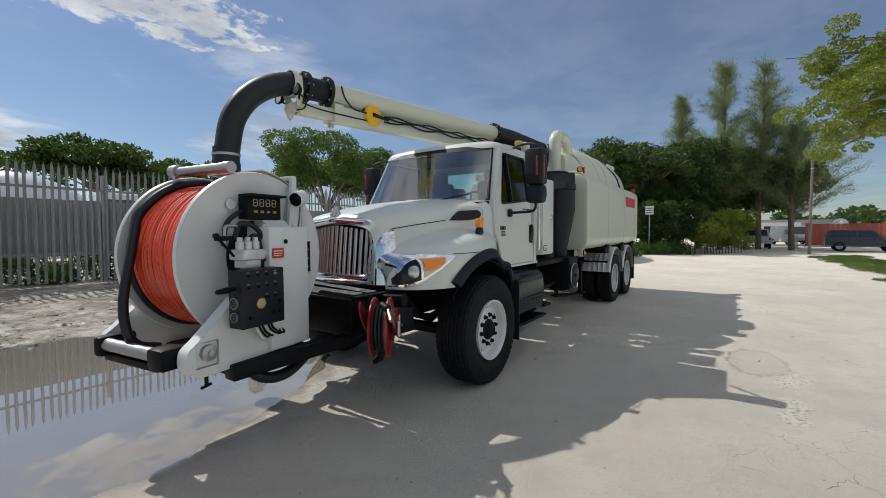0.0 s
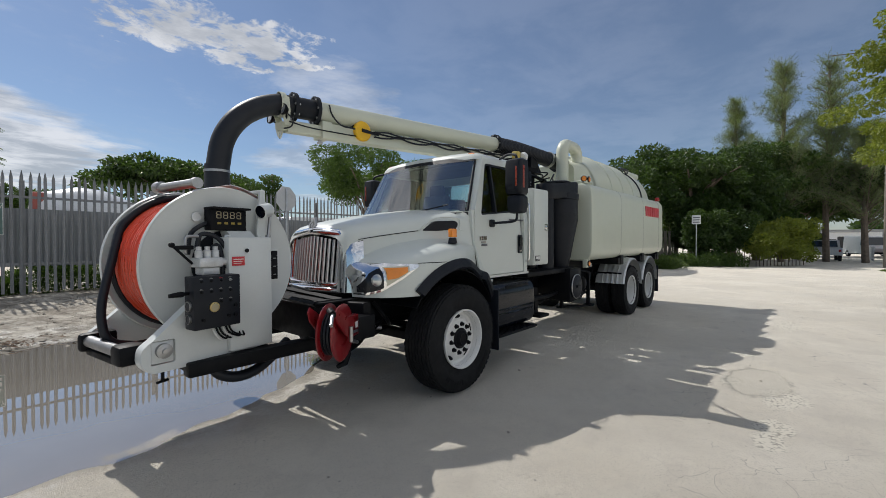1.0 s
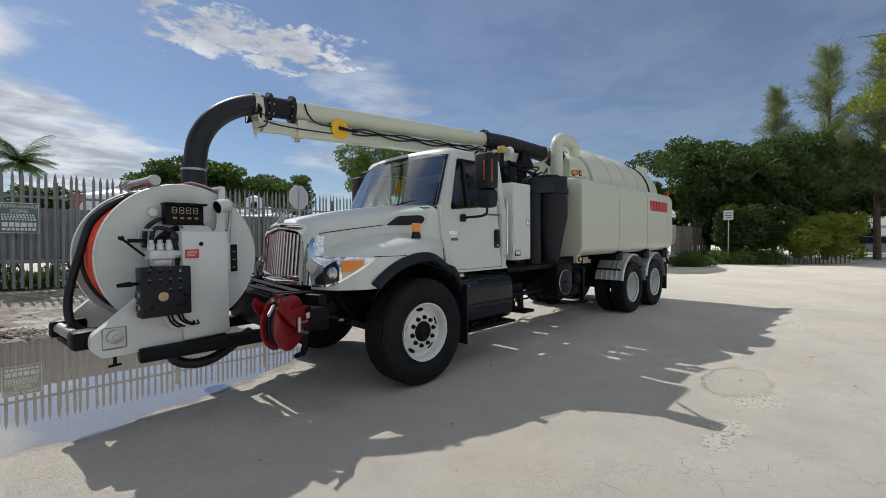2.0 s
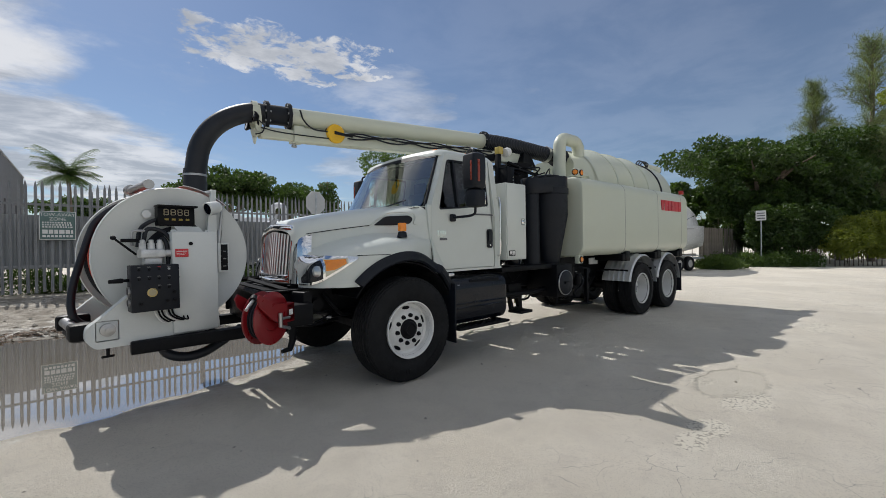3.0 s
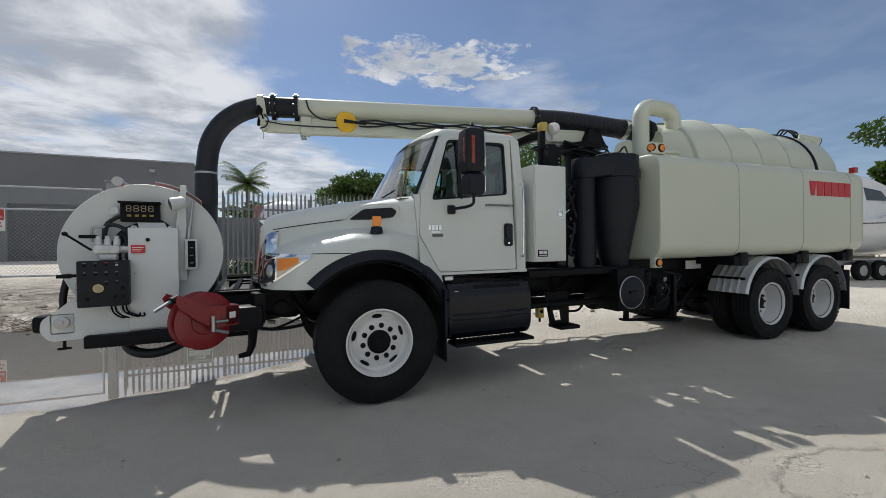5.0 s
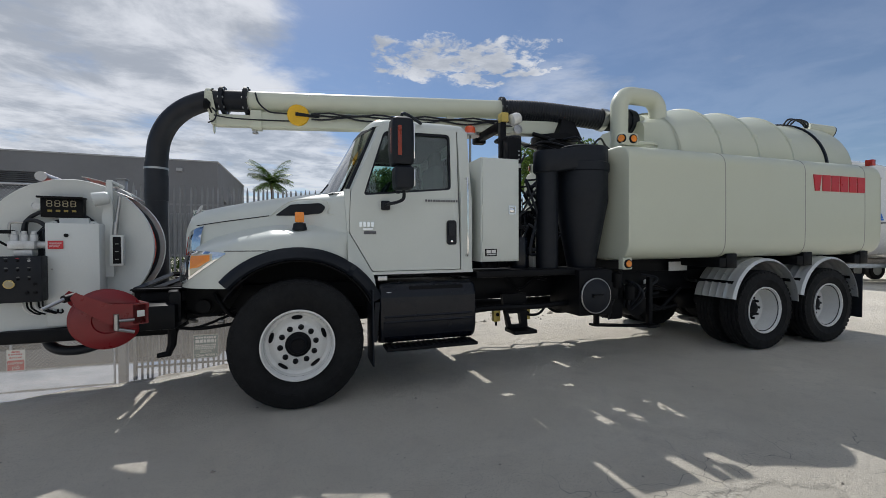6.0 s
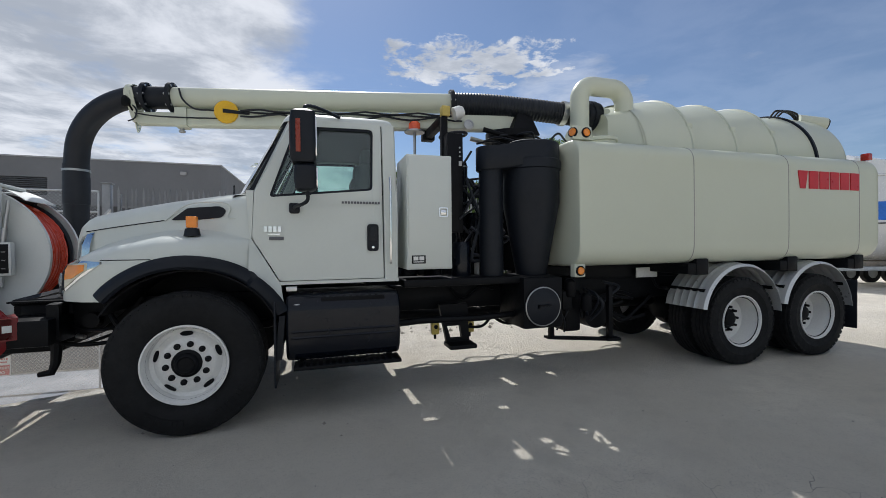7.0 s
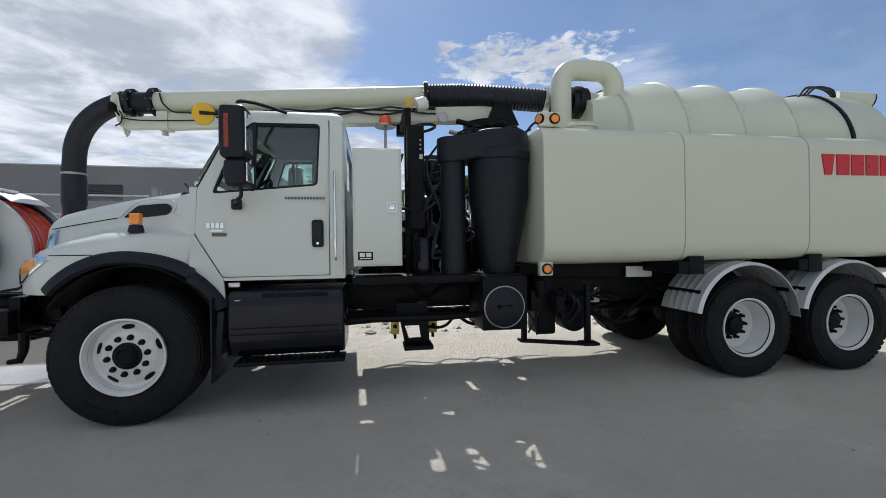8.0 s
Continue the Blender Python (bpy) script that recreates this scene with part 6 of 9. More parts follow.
    part("lever", b, BLACK, cb)
    # valve block above the box
    b = B()
    box(b, -2.23, -2.06, -0.60, -0.45, 1.36, 1.43, 0.012)
    for k in range(3):
        lathe(b, [(0.026, 0), (0.026, 0.05), (0.018, 0.055), (0.018, 0.08), (0.0, 0.082)], 12, Matrix.Translation((-2.205 + k * 0.06, -0.53, 1.43)))
    box(b, -2.20, -2.08, -0.58, -0.46, 1.305, 1.36, 0.01)
    lathe(b, [(0.03, 0), (0.03, 0.06), (0.0, 0.06)], 12, Matrix.Translation((-2.06, -0.52, 1.395)) @ Matrix.Rotation(radians(90), 4, "Y"))
    vb = part("valve_block", b, CASTING, truck, "white hydraulic valve block with lever and hoses")
    b = B()
    cyl(b, (-2.25, -0.53, 1.39), (-2.40, -0.58, 1.52), 0.009, seg=8)
    lathe(b, [(0.0, -0.02), (0.016, -0.013), (0.021, 0.0), (0.016, 0.013), (0.0, 0.02)], 14, Matrix.Translation((-2.405, -0.582, 1.525)))
    box(b, -2.34, -2.22, -0.50, -0.46, 1.49, 1.52, 0.008)
    part("lever", b, BLACK, vb)
    for keys in ([(-2.18, -0.45, 1.50), (-2.15, -0.46, 1.60), (-2.05, -0.48, 1.58), (-1.985, -0.50, 1.48), (-2.0, -0.52, 1.34)], [(-2.10, -0.44, 1.46), (-2.04, -0.47, 1.52), (-2.02, -0.50, 1.42), (-2.015, -0.50, 1.25)],
                 [(-2.2, -0.36, 1.45), (-2.17, -0.37, 1.62), (-2.0, -0.38, 1.70), (-1.78, -0.38, 1.64), (-1.68, -0.38, 1.52)]):
        b = B()
        sweep(b, curve_pts(keys, 7), 0.017, 9)
        part("hose", b, HOSEB, vb)
    b = B()
    sweep(b, curve_pts([(-2.26, -0.46, 1.46), (-2.26, -0.46, 1.56), (-2.24, -0.46, 1.585), (-2.16, -0.46, 1.585)], 5), 0.011, 8)
    part("pipe", b, STEEL, vb)
    b = B()
    m = facing(RX, -0.333, RZ)
    lathe(b, [(0.19, 0.0), (0.19, 0.012), (0.27, 0.012), (0.27, 0.0)], 40, m)
    part("swivel_ring", b, PLASTIC, vb)
    # wiring under the box
    for k in range(6):
        b = B()
        x = -2.15 + k * 0.025
        sweep(b, curve_pts([(x, -0.58, 0.94), (x + 0.02, -0.60, 0.87), (x + 0.07 + 0.01 * k, -0.585, 0.82), (x + 0.12, -0.56, 0.86)], 5), 0.007, 6)
        part("wire", b, WHITEP if k % 3 == 0 else BLACK, cb)
    # upright arm with lamp and gas strut
    b = B()
    loft(b, [[(x - w, -0.40, z), (x + w, -0.40, z), (x + w, -0.37, z), (x - w, -0.37, z)] for x, w, z in ((-1.625, 0.04, 1.10), (-1.625, 0.04, 1.62), (-1.605, 0.022, 1.96))])
    box(b, -1.63, -1.58, -0.40, 0.05, 1.955, 1.985, 0.008)
    arm = part("reel_arm", b, REELW, truck, "white upright arm with work lamp")
    b = B()
    m = Matrix.Translation((-1.66, -0.50, 1.80)) @ Vector((-0.94, -0.22, -0.26)).to_track_quat("Z", "Y").to_matrix().to_4x4()
    lathe(b, [(0.0, -0.075), (0.042, -0.075), (0.056, -0.055), (0.062, 0.04), (0.052, 0.046)], 24, m)
    cyl(b, (-1.64, -0.46, 1.81), (-1.615, -0.39, 1.83), 0.018, seg=10)
    part("work_lamp", b, REELW, arm)
    b = B()
    lathe(b, [(0.052, 0.040), (0.0, 0.044)], 24, m)
    part("lamp_glass", b, GLOSSB, arm)
    b = B()
    cyl(b, (-1.53, -0.40, 1.84), (-1.56, -0.40, 1.56), 0.014, seg=10)
    cyl(b, (-1.56, -0.40, 1.60), (-1.575, -0.40, 1.45), 0.022, seg=10)
    part("gas_strut", b, STEEL, arm)
    b = B()
    box(b, -1.60, -1.50, -0.46, -0.38, 1.20, 1.48, 0.006)
    part("switch_panel", b, REELW, arm)
    b = B()
    box(b, -1.575, -1.515, -0.468, -0.458, 1.22, 1.465, 0.004)
    part("switch_plate", b, BLACK, arm, "narrow black switch plate")
    for z in (1.26, 1.33, 1.40):
        b = B()
        box(b, -1.558, -1.532, -0.471, -0.467, z - 0.004, z + 0.004, 0.001)
        part("switch", b, LEGEND, arm)


swung(build_controls)


def build_red_reel():
    m = Matrix.Translation((-1.40, -0.985, 0.825)) @ Matrix.Rotation(radians(33), 4, "Z") @ FACE_NEAR
    b = B()
    for h in (0.06, -0.055):
        lathe(b, [(0.0, h - 0.004), (0.10, h - 0.004), (0.11, h + 0.01), (0.205, h + 0.01), (0.22, h), (0.226, h + 0.012), (0.215, h + 0.02), (0.11, h + 0.016), (0.10, h + 0.004), (0.0, h + 0.004)], 48, m)
    reel = part("small_hose_reel", b, RED, truck, "red spring-return hose reel on the bumper")
    b = B()
    lathe(b, [(0.06, -0.055), (0.06, 0.06)], 24, m)
    part("drum", b, RED, reel)
    for k in range(4):
        y = -0.035 + k * 0.027
        b = B()
        sweep(b, [m @ Vector(((0.095 + 0.028 * a / math.tau) * math.cos(a), (0.095 + 0.028 * a / math.tau) * math.sin(a), y)) for a in np.linspace(0, math.tau * 3, 80)], 0.014, 6)
        part("hose", b, HOSEB, reel)
    b = B()
    q = Matrix.Translation((-1.40, -0.985, 0.825)) @ Matrix.Rotation(radians(33), 4, "Z")
    for y in (-0.115, 0.10):
        loft(b, [[q @ Vector((x, y + dy, z)) for x, z in ((-0.23, 0.19), (-0.20, 0.225), (0.0, 0.12), (0.24, 0.10), (0.24, -0.06), (0.05, -0.06), (-0.06, 0.0), (-0.2, 0.12))] for dy in (0, 0.012)])
    box(b, 0.13, 0.25, -0.115, 0.11, -0.06, 0.105, 0.008, m=q)
    part("bracket", b, RED, reel)
    b = B()
    box(b, 0.165, 0.215, -0.121, -0.114, 0.0, 0.05, 0.002, m=q)
    part("label", b, WHITEP, reel)
    b = B()
    cyl(b, q @ Vector((-0.19, -0.05, 0.20)), q @ Vector((-0.26, -0.10, 0.185)), 0.028, seg=12)
    part("hose_stop", b, BLACK, reel)
    b = B()
    cyl(b, q @ Vector((-0.26, -0.10, 0.185)), q @ Vector((-0.38, -0.14, 0.13)), 0.013, seg=8)
    part("nozzle", b, STEEL, reel)
    b = B()
    cyl(b, q @ Vector((0.03, -0.13, -0.08)), q @ Vector((0.03, -0.13, 0.04)), 0.018, seg=10)
    cyl(b, q @ Vector((0.03, -0.13, -0.01)), q @ Vector((0.14, -0.14, -0.015)), 0.012, seg=8)
    cyl(b, q @ Vector((0.02, -0.13, -0.07)), q @ Vector((0.14, -0.14, -0.11)), 0.014, seg=8)
    part("ball_valve", b, STEEL, reel)
    b = B()
    box(b, -1.30, -0.95, -0.95, -0.55, 0.70, 0.90, 0.015)
    part("reel_mount", b, BLACK, truck)
    b = B()
    sweep(b, [(-1.04, -0.66, 0.74), (-1.04, -0.67, 0.66), (-1.05, -0.67, 0.52), (-1.08, -0.67, 0.44), (-1.16, -0.68, 0.43)], [0.04, 0.04, 0.035, 0.03, 0.02], 8)
    part("tow_hook", b, BLACK, truck)
    # open tray of the front frame seen past the reel
    for p, q in (((-1.34, -0.62, 1.0), (-1.38, 0.62, 1.05)), ((-1.05, -0.60, 1.0), (-1.08, 0.62, 1.05)),
                 ((-1.38, 0.62, 1.05), (-0.94, 0.62, 1.06)), ((-1.34, -0.62, 1.0), (-0.94, -0.62, 1.0)), ((-1.2, -0.60, 1.0), (-1.22, 0.62, 1.02))):
        b = B()
        sweep(b, [p, q], 0.024, 4)
        part("tray_bar", b, BLACK, truck)


build_red_reel()
# ---------------------------------------------------------------- ground, puddle
def smooth(a, b, x):
    t = np.clip((x - a) / (b - a), 0, 1)
    return t * t * (3 - 2 * t)


def field(x, y, f, seed):
    """Cheap smooth pseudo-noise on arrays."""
    r = np.random.RandomState(seed)
    out = np.zeros_like(x)
    for k in range(7):
        a, p = r.uniform(0, math.tau), r.uniform(0, math.tau)
        w = f * r.uniform(0.6, 1.7)
        out += np.sin((x * math.cos(a) + y * math.sin(a)) * w + p + 0.8 * np.sin((x * math.sin(a) - y * math.cos(a)) * w * 0.7 + p * 2))
    return out / 4.2


def ground_z(x, y):
    z = 0.072 * smooth(0.5, 7.5, x)
    z += (0.17 * smooth(5.6, 10.4, y) + 0.17 * smooth(12.0, 15.5, y)) * (1 - smooth(14, 19, x))
    e = ((x + 3.2) * 0.95 + (y - 2.3) * 0.22) / 3.05
    g = ((y - 2.35) * 0.95 - (x + 3.2) * 0.10) / 2.25
    d = np.sqrt(e * e + g * g) + 0.10 * field(x, y, 2.2, 4) + 0.05 * field(x, y, 6.0, 9)
    z -= 0.055 * (1 - smooth(0.80, 1.18, d))
    near = 1 - smooth(9, 16, np.sqrt(x * x + y * y))
    z += near * (0.006 * field(x, y, 5.0, 1) + 0.0035 * field(x, y, 17.0, 2))
    rub = smooth(4.6, 5.8, y) * (1 - smooth(9.5, 10.5, y)) * (1 - smooth(6, 9, x))
    z += rub * (0.03 * field(x, y, 4.0, 12) + 0.02 * field(x, y, 11.0, 13))
    return z


def axis_points(lo, hi, step, far):
    p = list(np.arange(lo, hi + 1e-6, step))
    s, a = step, lo
    left = []
    while a > -far:
        s *= 1.35
        a -= s
        left.append(a)
    s, a = step, hi
    right = []
    while a < far:
        s *= 1.35
        a += s
        right.append(a)
    return np.array(left[::-1] + p + right)


def sheet_mesh(name, X, Y, Z, material):
    ny, nx = X.shape
    co = np.stack([X.ravel(), Y.ravel(), Z.ravel()], 1)
    i = (np.arange(ny - 1)[:, None] * nx + np.arange(nx - 1)[None]).ravel()
    f = np.stack([i, i + 1, i + nx + 1, i + nx], 1)
    me = bpy.data.meshes.new(name)
    me.from_pydata(co.tolist(), [], f.tolist())
    me.polygons.foreach_set("use_smooth", [True] * len(me.polygons))
    me.materials.append(material)
    return new(name, me)


BROKEN = ((1.90, -3.66, 0.40, 0.20), (1.02, -3.62, 0.26, 0.16), (0.72, -3.60, 0.22, 0.13), (2.2, -3.2, 0.20, 0.12), (6.2, -3.6, 0.6, 0.2))
PATCHED = (2.35, -3.42, 0.55, 0.30)


def ground_material():
    """Pale crushed-limestone street: fine gravel grain, worn patches, cracks, and damp dirt by the fence."""
    m = bpy.data.materials.new("limestone_street")
    m.use_nodes = True
    nt = m.node_tree
    N, L = nt.nodes.new, nt.links.new
    b = nt.nodes["Principled BSDF"]
    co = N("ShaderNodeTexCoord").outputs["Object"]
    sep = N("ShaderNodeSeparateXYZ")
    L(co, sep.inputs[0])

    def tex(s, d=6, r=0.6):
        n = N("ShaderNodeTexNoise")
        n.inputs["Scale"].default_value, n.inputs["Detail"].default_value, n.inputs["Roughness"].default_value = s, d, r
        L(co, n.inputs["Vector"])
        return n.outputs[0]

    def rng(f, a, c, lo=0.0, hi=1.0, soft=True):
        r = N("ShaderNodeMapRange")
        if soft:
            r.interpolation_type = "SMOOTHSTEP"
        for k, v in zip((1, 2, 3, 4), (a, c, lo, hi)):
            r.inputs[k].default_value = v
        L(f, r.inputs[0])
        return r.outputs[0]

    def op(k, a, c):
        n = N("ShaderNodeMath")
        n.operation = k
        for i, v in enumerate((a, c)):
            if isinstance(v, (int, float)):
                n.inputs[i].default_value = v
            else:
                L(v, n.inputs[i])
        return n.outputs[0]

    def mix(f, a, c, kind="MIX"):
        n = N("ShaderNodeMix")
        n.data_type, n.blend_type = "RGBA", kind
        if isinstance(f, (int, float)):
            n.inputs[0].default_value = f
        else:
            L(f, n.inputs[0])
        for i, v in ((6, a), (7, c)):
            if isinstance(v, tuple):
                n.inputs[i].default_value = (*v, 1)
            else:
                L(v, n.inputs[i])
        return n.outputs[2]
    grain = tex(110, 5, 0.75)
    stones = N("ShaderNodeTexVoronoi")
    stones.inputs["Scale"].default_value = 48
    chip = N("ShaderNodeTexVoronoi")
    chip.inputs["Scale"].default_value = 42
    L(co, chip.inputs["Vector"])
    L(co, stones.inputs["Vector"])
    col = mix(rng(tex(0.55, 7), 0.32, 0.70), (0.74, 0.68, 0.575), (0.84, 0.785, 0.68))
    col = mix(rng(tex(2.6, 8, 0.7), 0.48, 0.70, 0, 0.55), col, (0.64, 0.585, 0.505))
    col = mix(rng(grain, 0.53, 0.65, 0, 0.85), col, (0.42, 0.39, 0.33))
    col = mix(rng(tex(11, 6, 0.7), 0.50, 0.68, 0, 0.4), col, (0.62, 0.57, 0.485))
    col = mix(rng(stones.outputs["Distance"], 0.05, 0.35, 0.28, 0), col, (0.62, 0.58, 0.51))
    col = mix(rng(tex(75, 3, 0.8), 0.56, 0.66, 0, 0.6), col, (0.82, 0.76, 0.65))
    col = mix(rng(tex(24, 8, 0.8), 0.58, 0.69, 0, 0.5), col, (0.40, 0.36, 0.30))
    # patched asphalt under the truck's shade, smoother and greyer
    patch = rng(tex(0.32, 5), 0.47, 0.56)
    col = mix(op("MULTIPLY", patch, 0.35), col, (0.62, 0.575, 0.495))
    # broken spots showing white aggregate
    spots = rng(tex(1.15, 9, 0.72), 0.64, 0.71)
    col = mix(op("MULTIPLY", spots, rng(tex(30, 3), 0.38, 0.62)), col, (0.78, 0.74, 0.66))
    # hairline cracks
    vo = N("ShaderNodeTexVoronoi")
    vo.feature = "DISTANCE_TO_EDGE"
    vo.inputs["Scale"].default_value = 2.2
    wob = N("ShaderNodeVectorMath")
    wob.operation = "ADD"
    nz = N("ShaderNodeTexNoise")
    nz.inputs["Scale"].default_value = 3.0
    sc = N("ShaderNodeVectorMath")
    sc.operation = "SCALE"
    sc.inputs["Scale"].default_value = 0.55
    L(co, nz.inputs["Vector"])
    L(nz.outputs["Color"], sc.inputs[0])
    L(co, wob.inputs[0])
    L(sc.outputs[0], wob.inputs[1])
    L(wob.outputs[0], vo.inputs["Vector"])
    crack = op("MULTIPLY", op("MULTIPLY", rng(vo.outputs["Distance"], 0.0, 0.006, 1, 0), rng(tex(0.9, 3), 0.46, 0.56)), rng(sep.outputs[1], -2.3, -2.9))
    col = mix(op("MULTIPLY", crack, 0.75), col, (0.14, 0.125, 0.11))
    # broken places with bare aggregate
    chips = mix(rng(chip.outputs["Distance"], 0.50, 0.85), (0.84, 0.79, 0.68), (0.44, 0.40, 0.33))
    for cx, cy, rx, ry in BROKEN:
        v = N("ShaderNodeVectorMath")
        v.operation = "MULTIPLY_ADD"
        v.inputs[1].default_value, v.inputs[2].default_value = (1 / rx, 1 / ry, 0), (-cx / rx, -cy / ry, 0)
        L(co, v.inputs[0])
        ln = N("ShaderNodeVectorMath")
        ln.operation = "LENGTH"
        L(v.outputs[0], ln.inputs[0])
        hole = rng(op("ADD", ln.outputs["Value"], op("MULTIPLY", tex(5, 6, 0.7), 1.5)), 1.75, 1.45)
        col = mix(op("MULTIPLY", hole, 0.9), col, chips)
        spots = op("MAXIMUM", spots, hole)
    cx, cy, rx, ry = PATCHED
    v = N("ShaderNodeVectorMath")
    v.operation = "MULTIPLY_ADD"
    v.inputs[1].default_value, v.inputs[2].default_value = (1 / rx, 1 / ry, 0), (-cx / rx, -cy / ry, 0)
    L(co, v.inputs[0])
    ln = N("ShaderNodeVectorMath")
    ln.operation = "LENGTH"
    L(v.outputs[0], ln.inputs[0])
    filled = rng(op("ADD", ln.outputs["Value"], op("MULTIPLY", tex(4, 8, 0.75), 1.1)), 1.62, 1.42)
    col = mix(op("MULTIPLY", filled, 0.65), col, (0.36, 0.335, 0.285))
    # dirt and rubble by the fence, damp round the puddle
    damp = op("MULTIPLY", rng(sep.outputs[1], 3.2, 5.4, 0.35, 1.0), op("MULTIPLY", rng(sep.outputs[1], -0.2, 2.2), rng(sep.outputs[0], 5.5, 1.0)))
    damp = op("MULTIPLY", damp, rng(sep.outputs[1], 16.0, 11.0))
    dn = op("MULTIPLY", damp, rng(tex(1.7, 9, 0.7), 0.34, 0.62, 0.25, 1.0))
    col = mix(op("MULTIPLY", dn, 0.92), col, (0.245, 0.212, 0.168))
    col = mix(op("MULTIPLY", op("MULTIPLY", damp, rng(tex(7, 8, 0.75), 0.50, 0.60)), 0.6), col, (0.15, 0.13, 0.105))
    wet = op("MULTIPLY", rng(sep.outputs[2], 0.012, -0.022), op("MULTIPLY", rng(sep.outputs[0], 1.5, -0.5), rng(sep.outputs[1], -0.6, 0.2)))
    col = mix(op("MULTIPLY", op("MULTIPLY", wet, rng(tex(4, 8, 0.7), 0.40, 0.60, 0.3, 1.0)), 0.7), col, (0.28, 0.25, 0.205))
    # pale speckle along the waterline: the shine of wet gravel painted into the colour
    shore_glint = op("MULTIPLY", op("MULTIPLY", rng(sep.outputs[2], -0.020, -0.008), rng(sep.outputs[2], 0.008, -0.004)), op("MULTIPLY", rng(sep.outputs[0], 0.6, -0.2), rng(sep.outputs[1], -0.6, -0.2)))
    col = mix(op("MULTIPLY", op("MULTIPLY", shore_glint, rng(tex(2.2, 6), 0.42, 0.56)), rng(tex(34, 3, 0.8), 0.40, 0.56)), col, (0.80, 0.77, 0.70))
    L(col, b.inputs["Base Color"])
    L(op("SUBTRACT", rng(tex(7), 0.3, 0.7, 0.80, 0.95), op("MULTIPLY", wet, 0.55)), b.inputs["Roughness"])
    b.inputs["Specular IOR Level"].default_value = 0.3
    h = op("ADD", op("MULTIPLY", grain, 1.3), op("MULTIPLY", stones.outputs["Distance"], -0.35))
    h = op("ADD", h, op("MULTIPLY", tex(9, 9, 0.8), 0.9))
    h = op("ADD", h, op("MULTIPLY", tex(38, 6, 0.8), 1.5))
    h = op("MULTIPLY", h, op("SUBTRACT", 1.0, op("MULTIPLY", filled, 0.6)))
    h = op("ADD", h, op("MULTIPLY", op("MULTIPLY", spots, chip.outputs["Distance"]), -0.9))
    h = op("SUBTRACT", h, op("MULTIPLY", crack, 0.4))
    bp = N("ShaderNodeBump")
    bp.inputs["Strength"].default_value, bp.inputs["Distance"].default_value = 1.0, 0.016
    L(h, bp.inputs["Height"])
    L(bp.outputs[0], b.inputs["Normal"])
    return m


gx, gy = axis_points(-9, 10, 0.09, 1800), axis_points(-6, 11.5, 0.09, 1800)
GX, GY = np.meshgrid(gx, gy)
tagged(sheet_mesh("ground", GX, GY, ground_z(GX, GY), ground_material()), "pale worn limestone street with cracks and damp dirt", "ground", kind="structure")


def water_material():
    m = bpy.data.materials.new("muddy_water")
    m.use_nodes = True
    nt = m.node_tree
    N, L = nt.nodes.new, nt.links.new
    b = nt.nodes["Principled BSDF"]
    co = N("ShaderNodeTexCoord").outputs["Object"]
    n = N("ShaderNodeTexNoise")
    n.inputs["Scale"].default_value, n.inputs["Detail"].default_value = 1.4, 4
    L(co, n.inputs["Vector"])
    mx = N("ShaderNodeMix")
    mx.data_type = "RGBA"
    mx.inputs[6].default_value, mx.inputs[7].default_value = (0.19, 0.168, 0.137, 1), (0.24, 0.216, 0.18, 1)
    L(n.outputs[0], mx.inputs[0])
    L(mx.outputs[2], b.inputs["Base Color"])
    b.inputs["Roughness"].default_value = 0.015
    b.inputs["IOR"].default_value = 1.45
    b.inputs["Coat Weight"].default_value, b.inputs["Coat Roughness"].default_value = 1.0, 0.015
    b.inputs["Specular IOR Level"].default_value = 1.0
    w = N("ShaderNodeTexNoise")
    w.inputs["Scale"].default_value, w.inputs["Detail"].default_value = 5.0, 2
    L(co, w.inputs["Vector"])
    bp = N("ShaderNodeBump")
    bp.inputs["Strength"].default_value, bp.inputs["Distance"].default_value = 0.05, 0.004
    L(w.outputs[0], bp.inputs["Height"])
    L(bp.outputs[0], b.inputs["Normal"])
    return m


px, py = np.meshgrid(np.linspace(-7.6, 1.0, 40), np.linspace(-0.6, 5.6, 30))
tagged(sheet_mesh("puddle", px, py, np.full_like(px, -0.021), water_material()), "shallow muddy puddle that mirrors the fence and sky", "puddle", kind="structure")
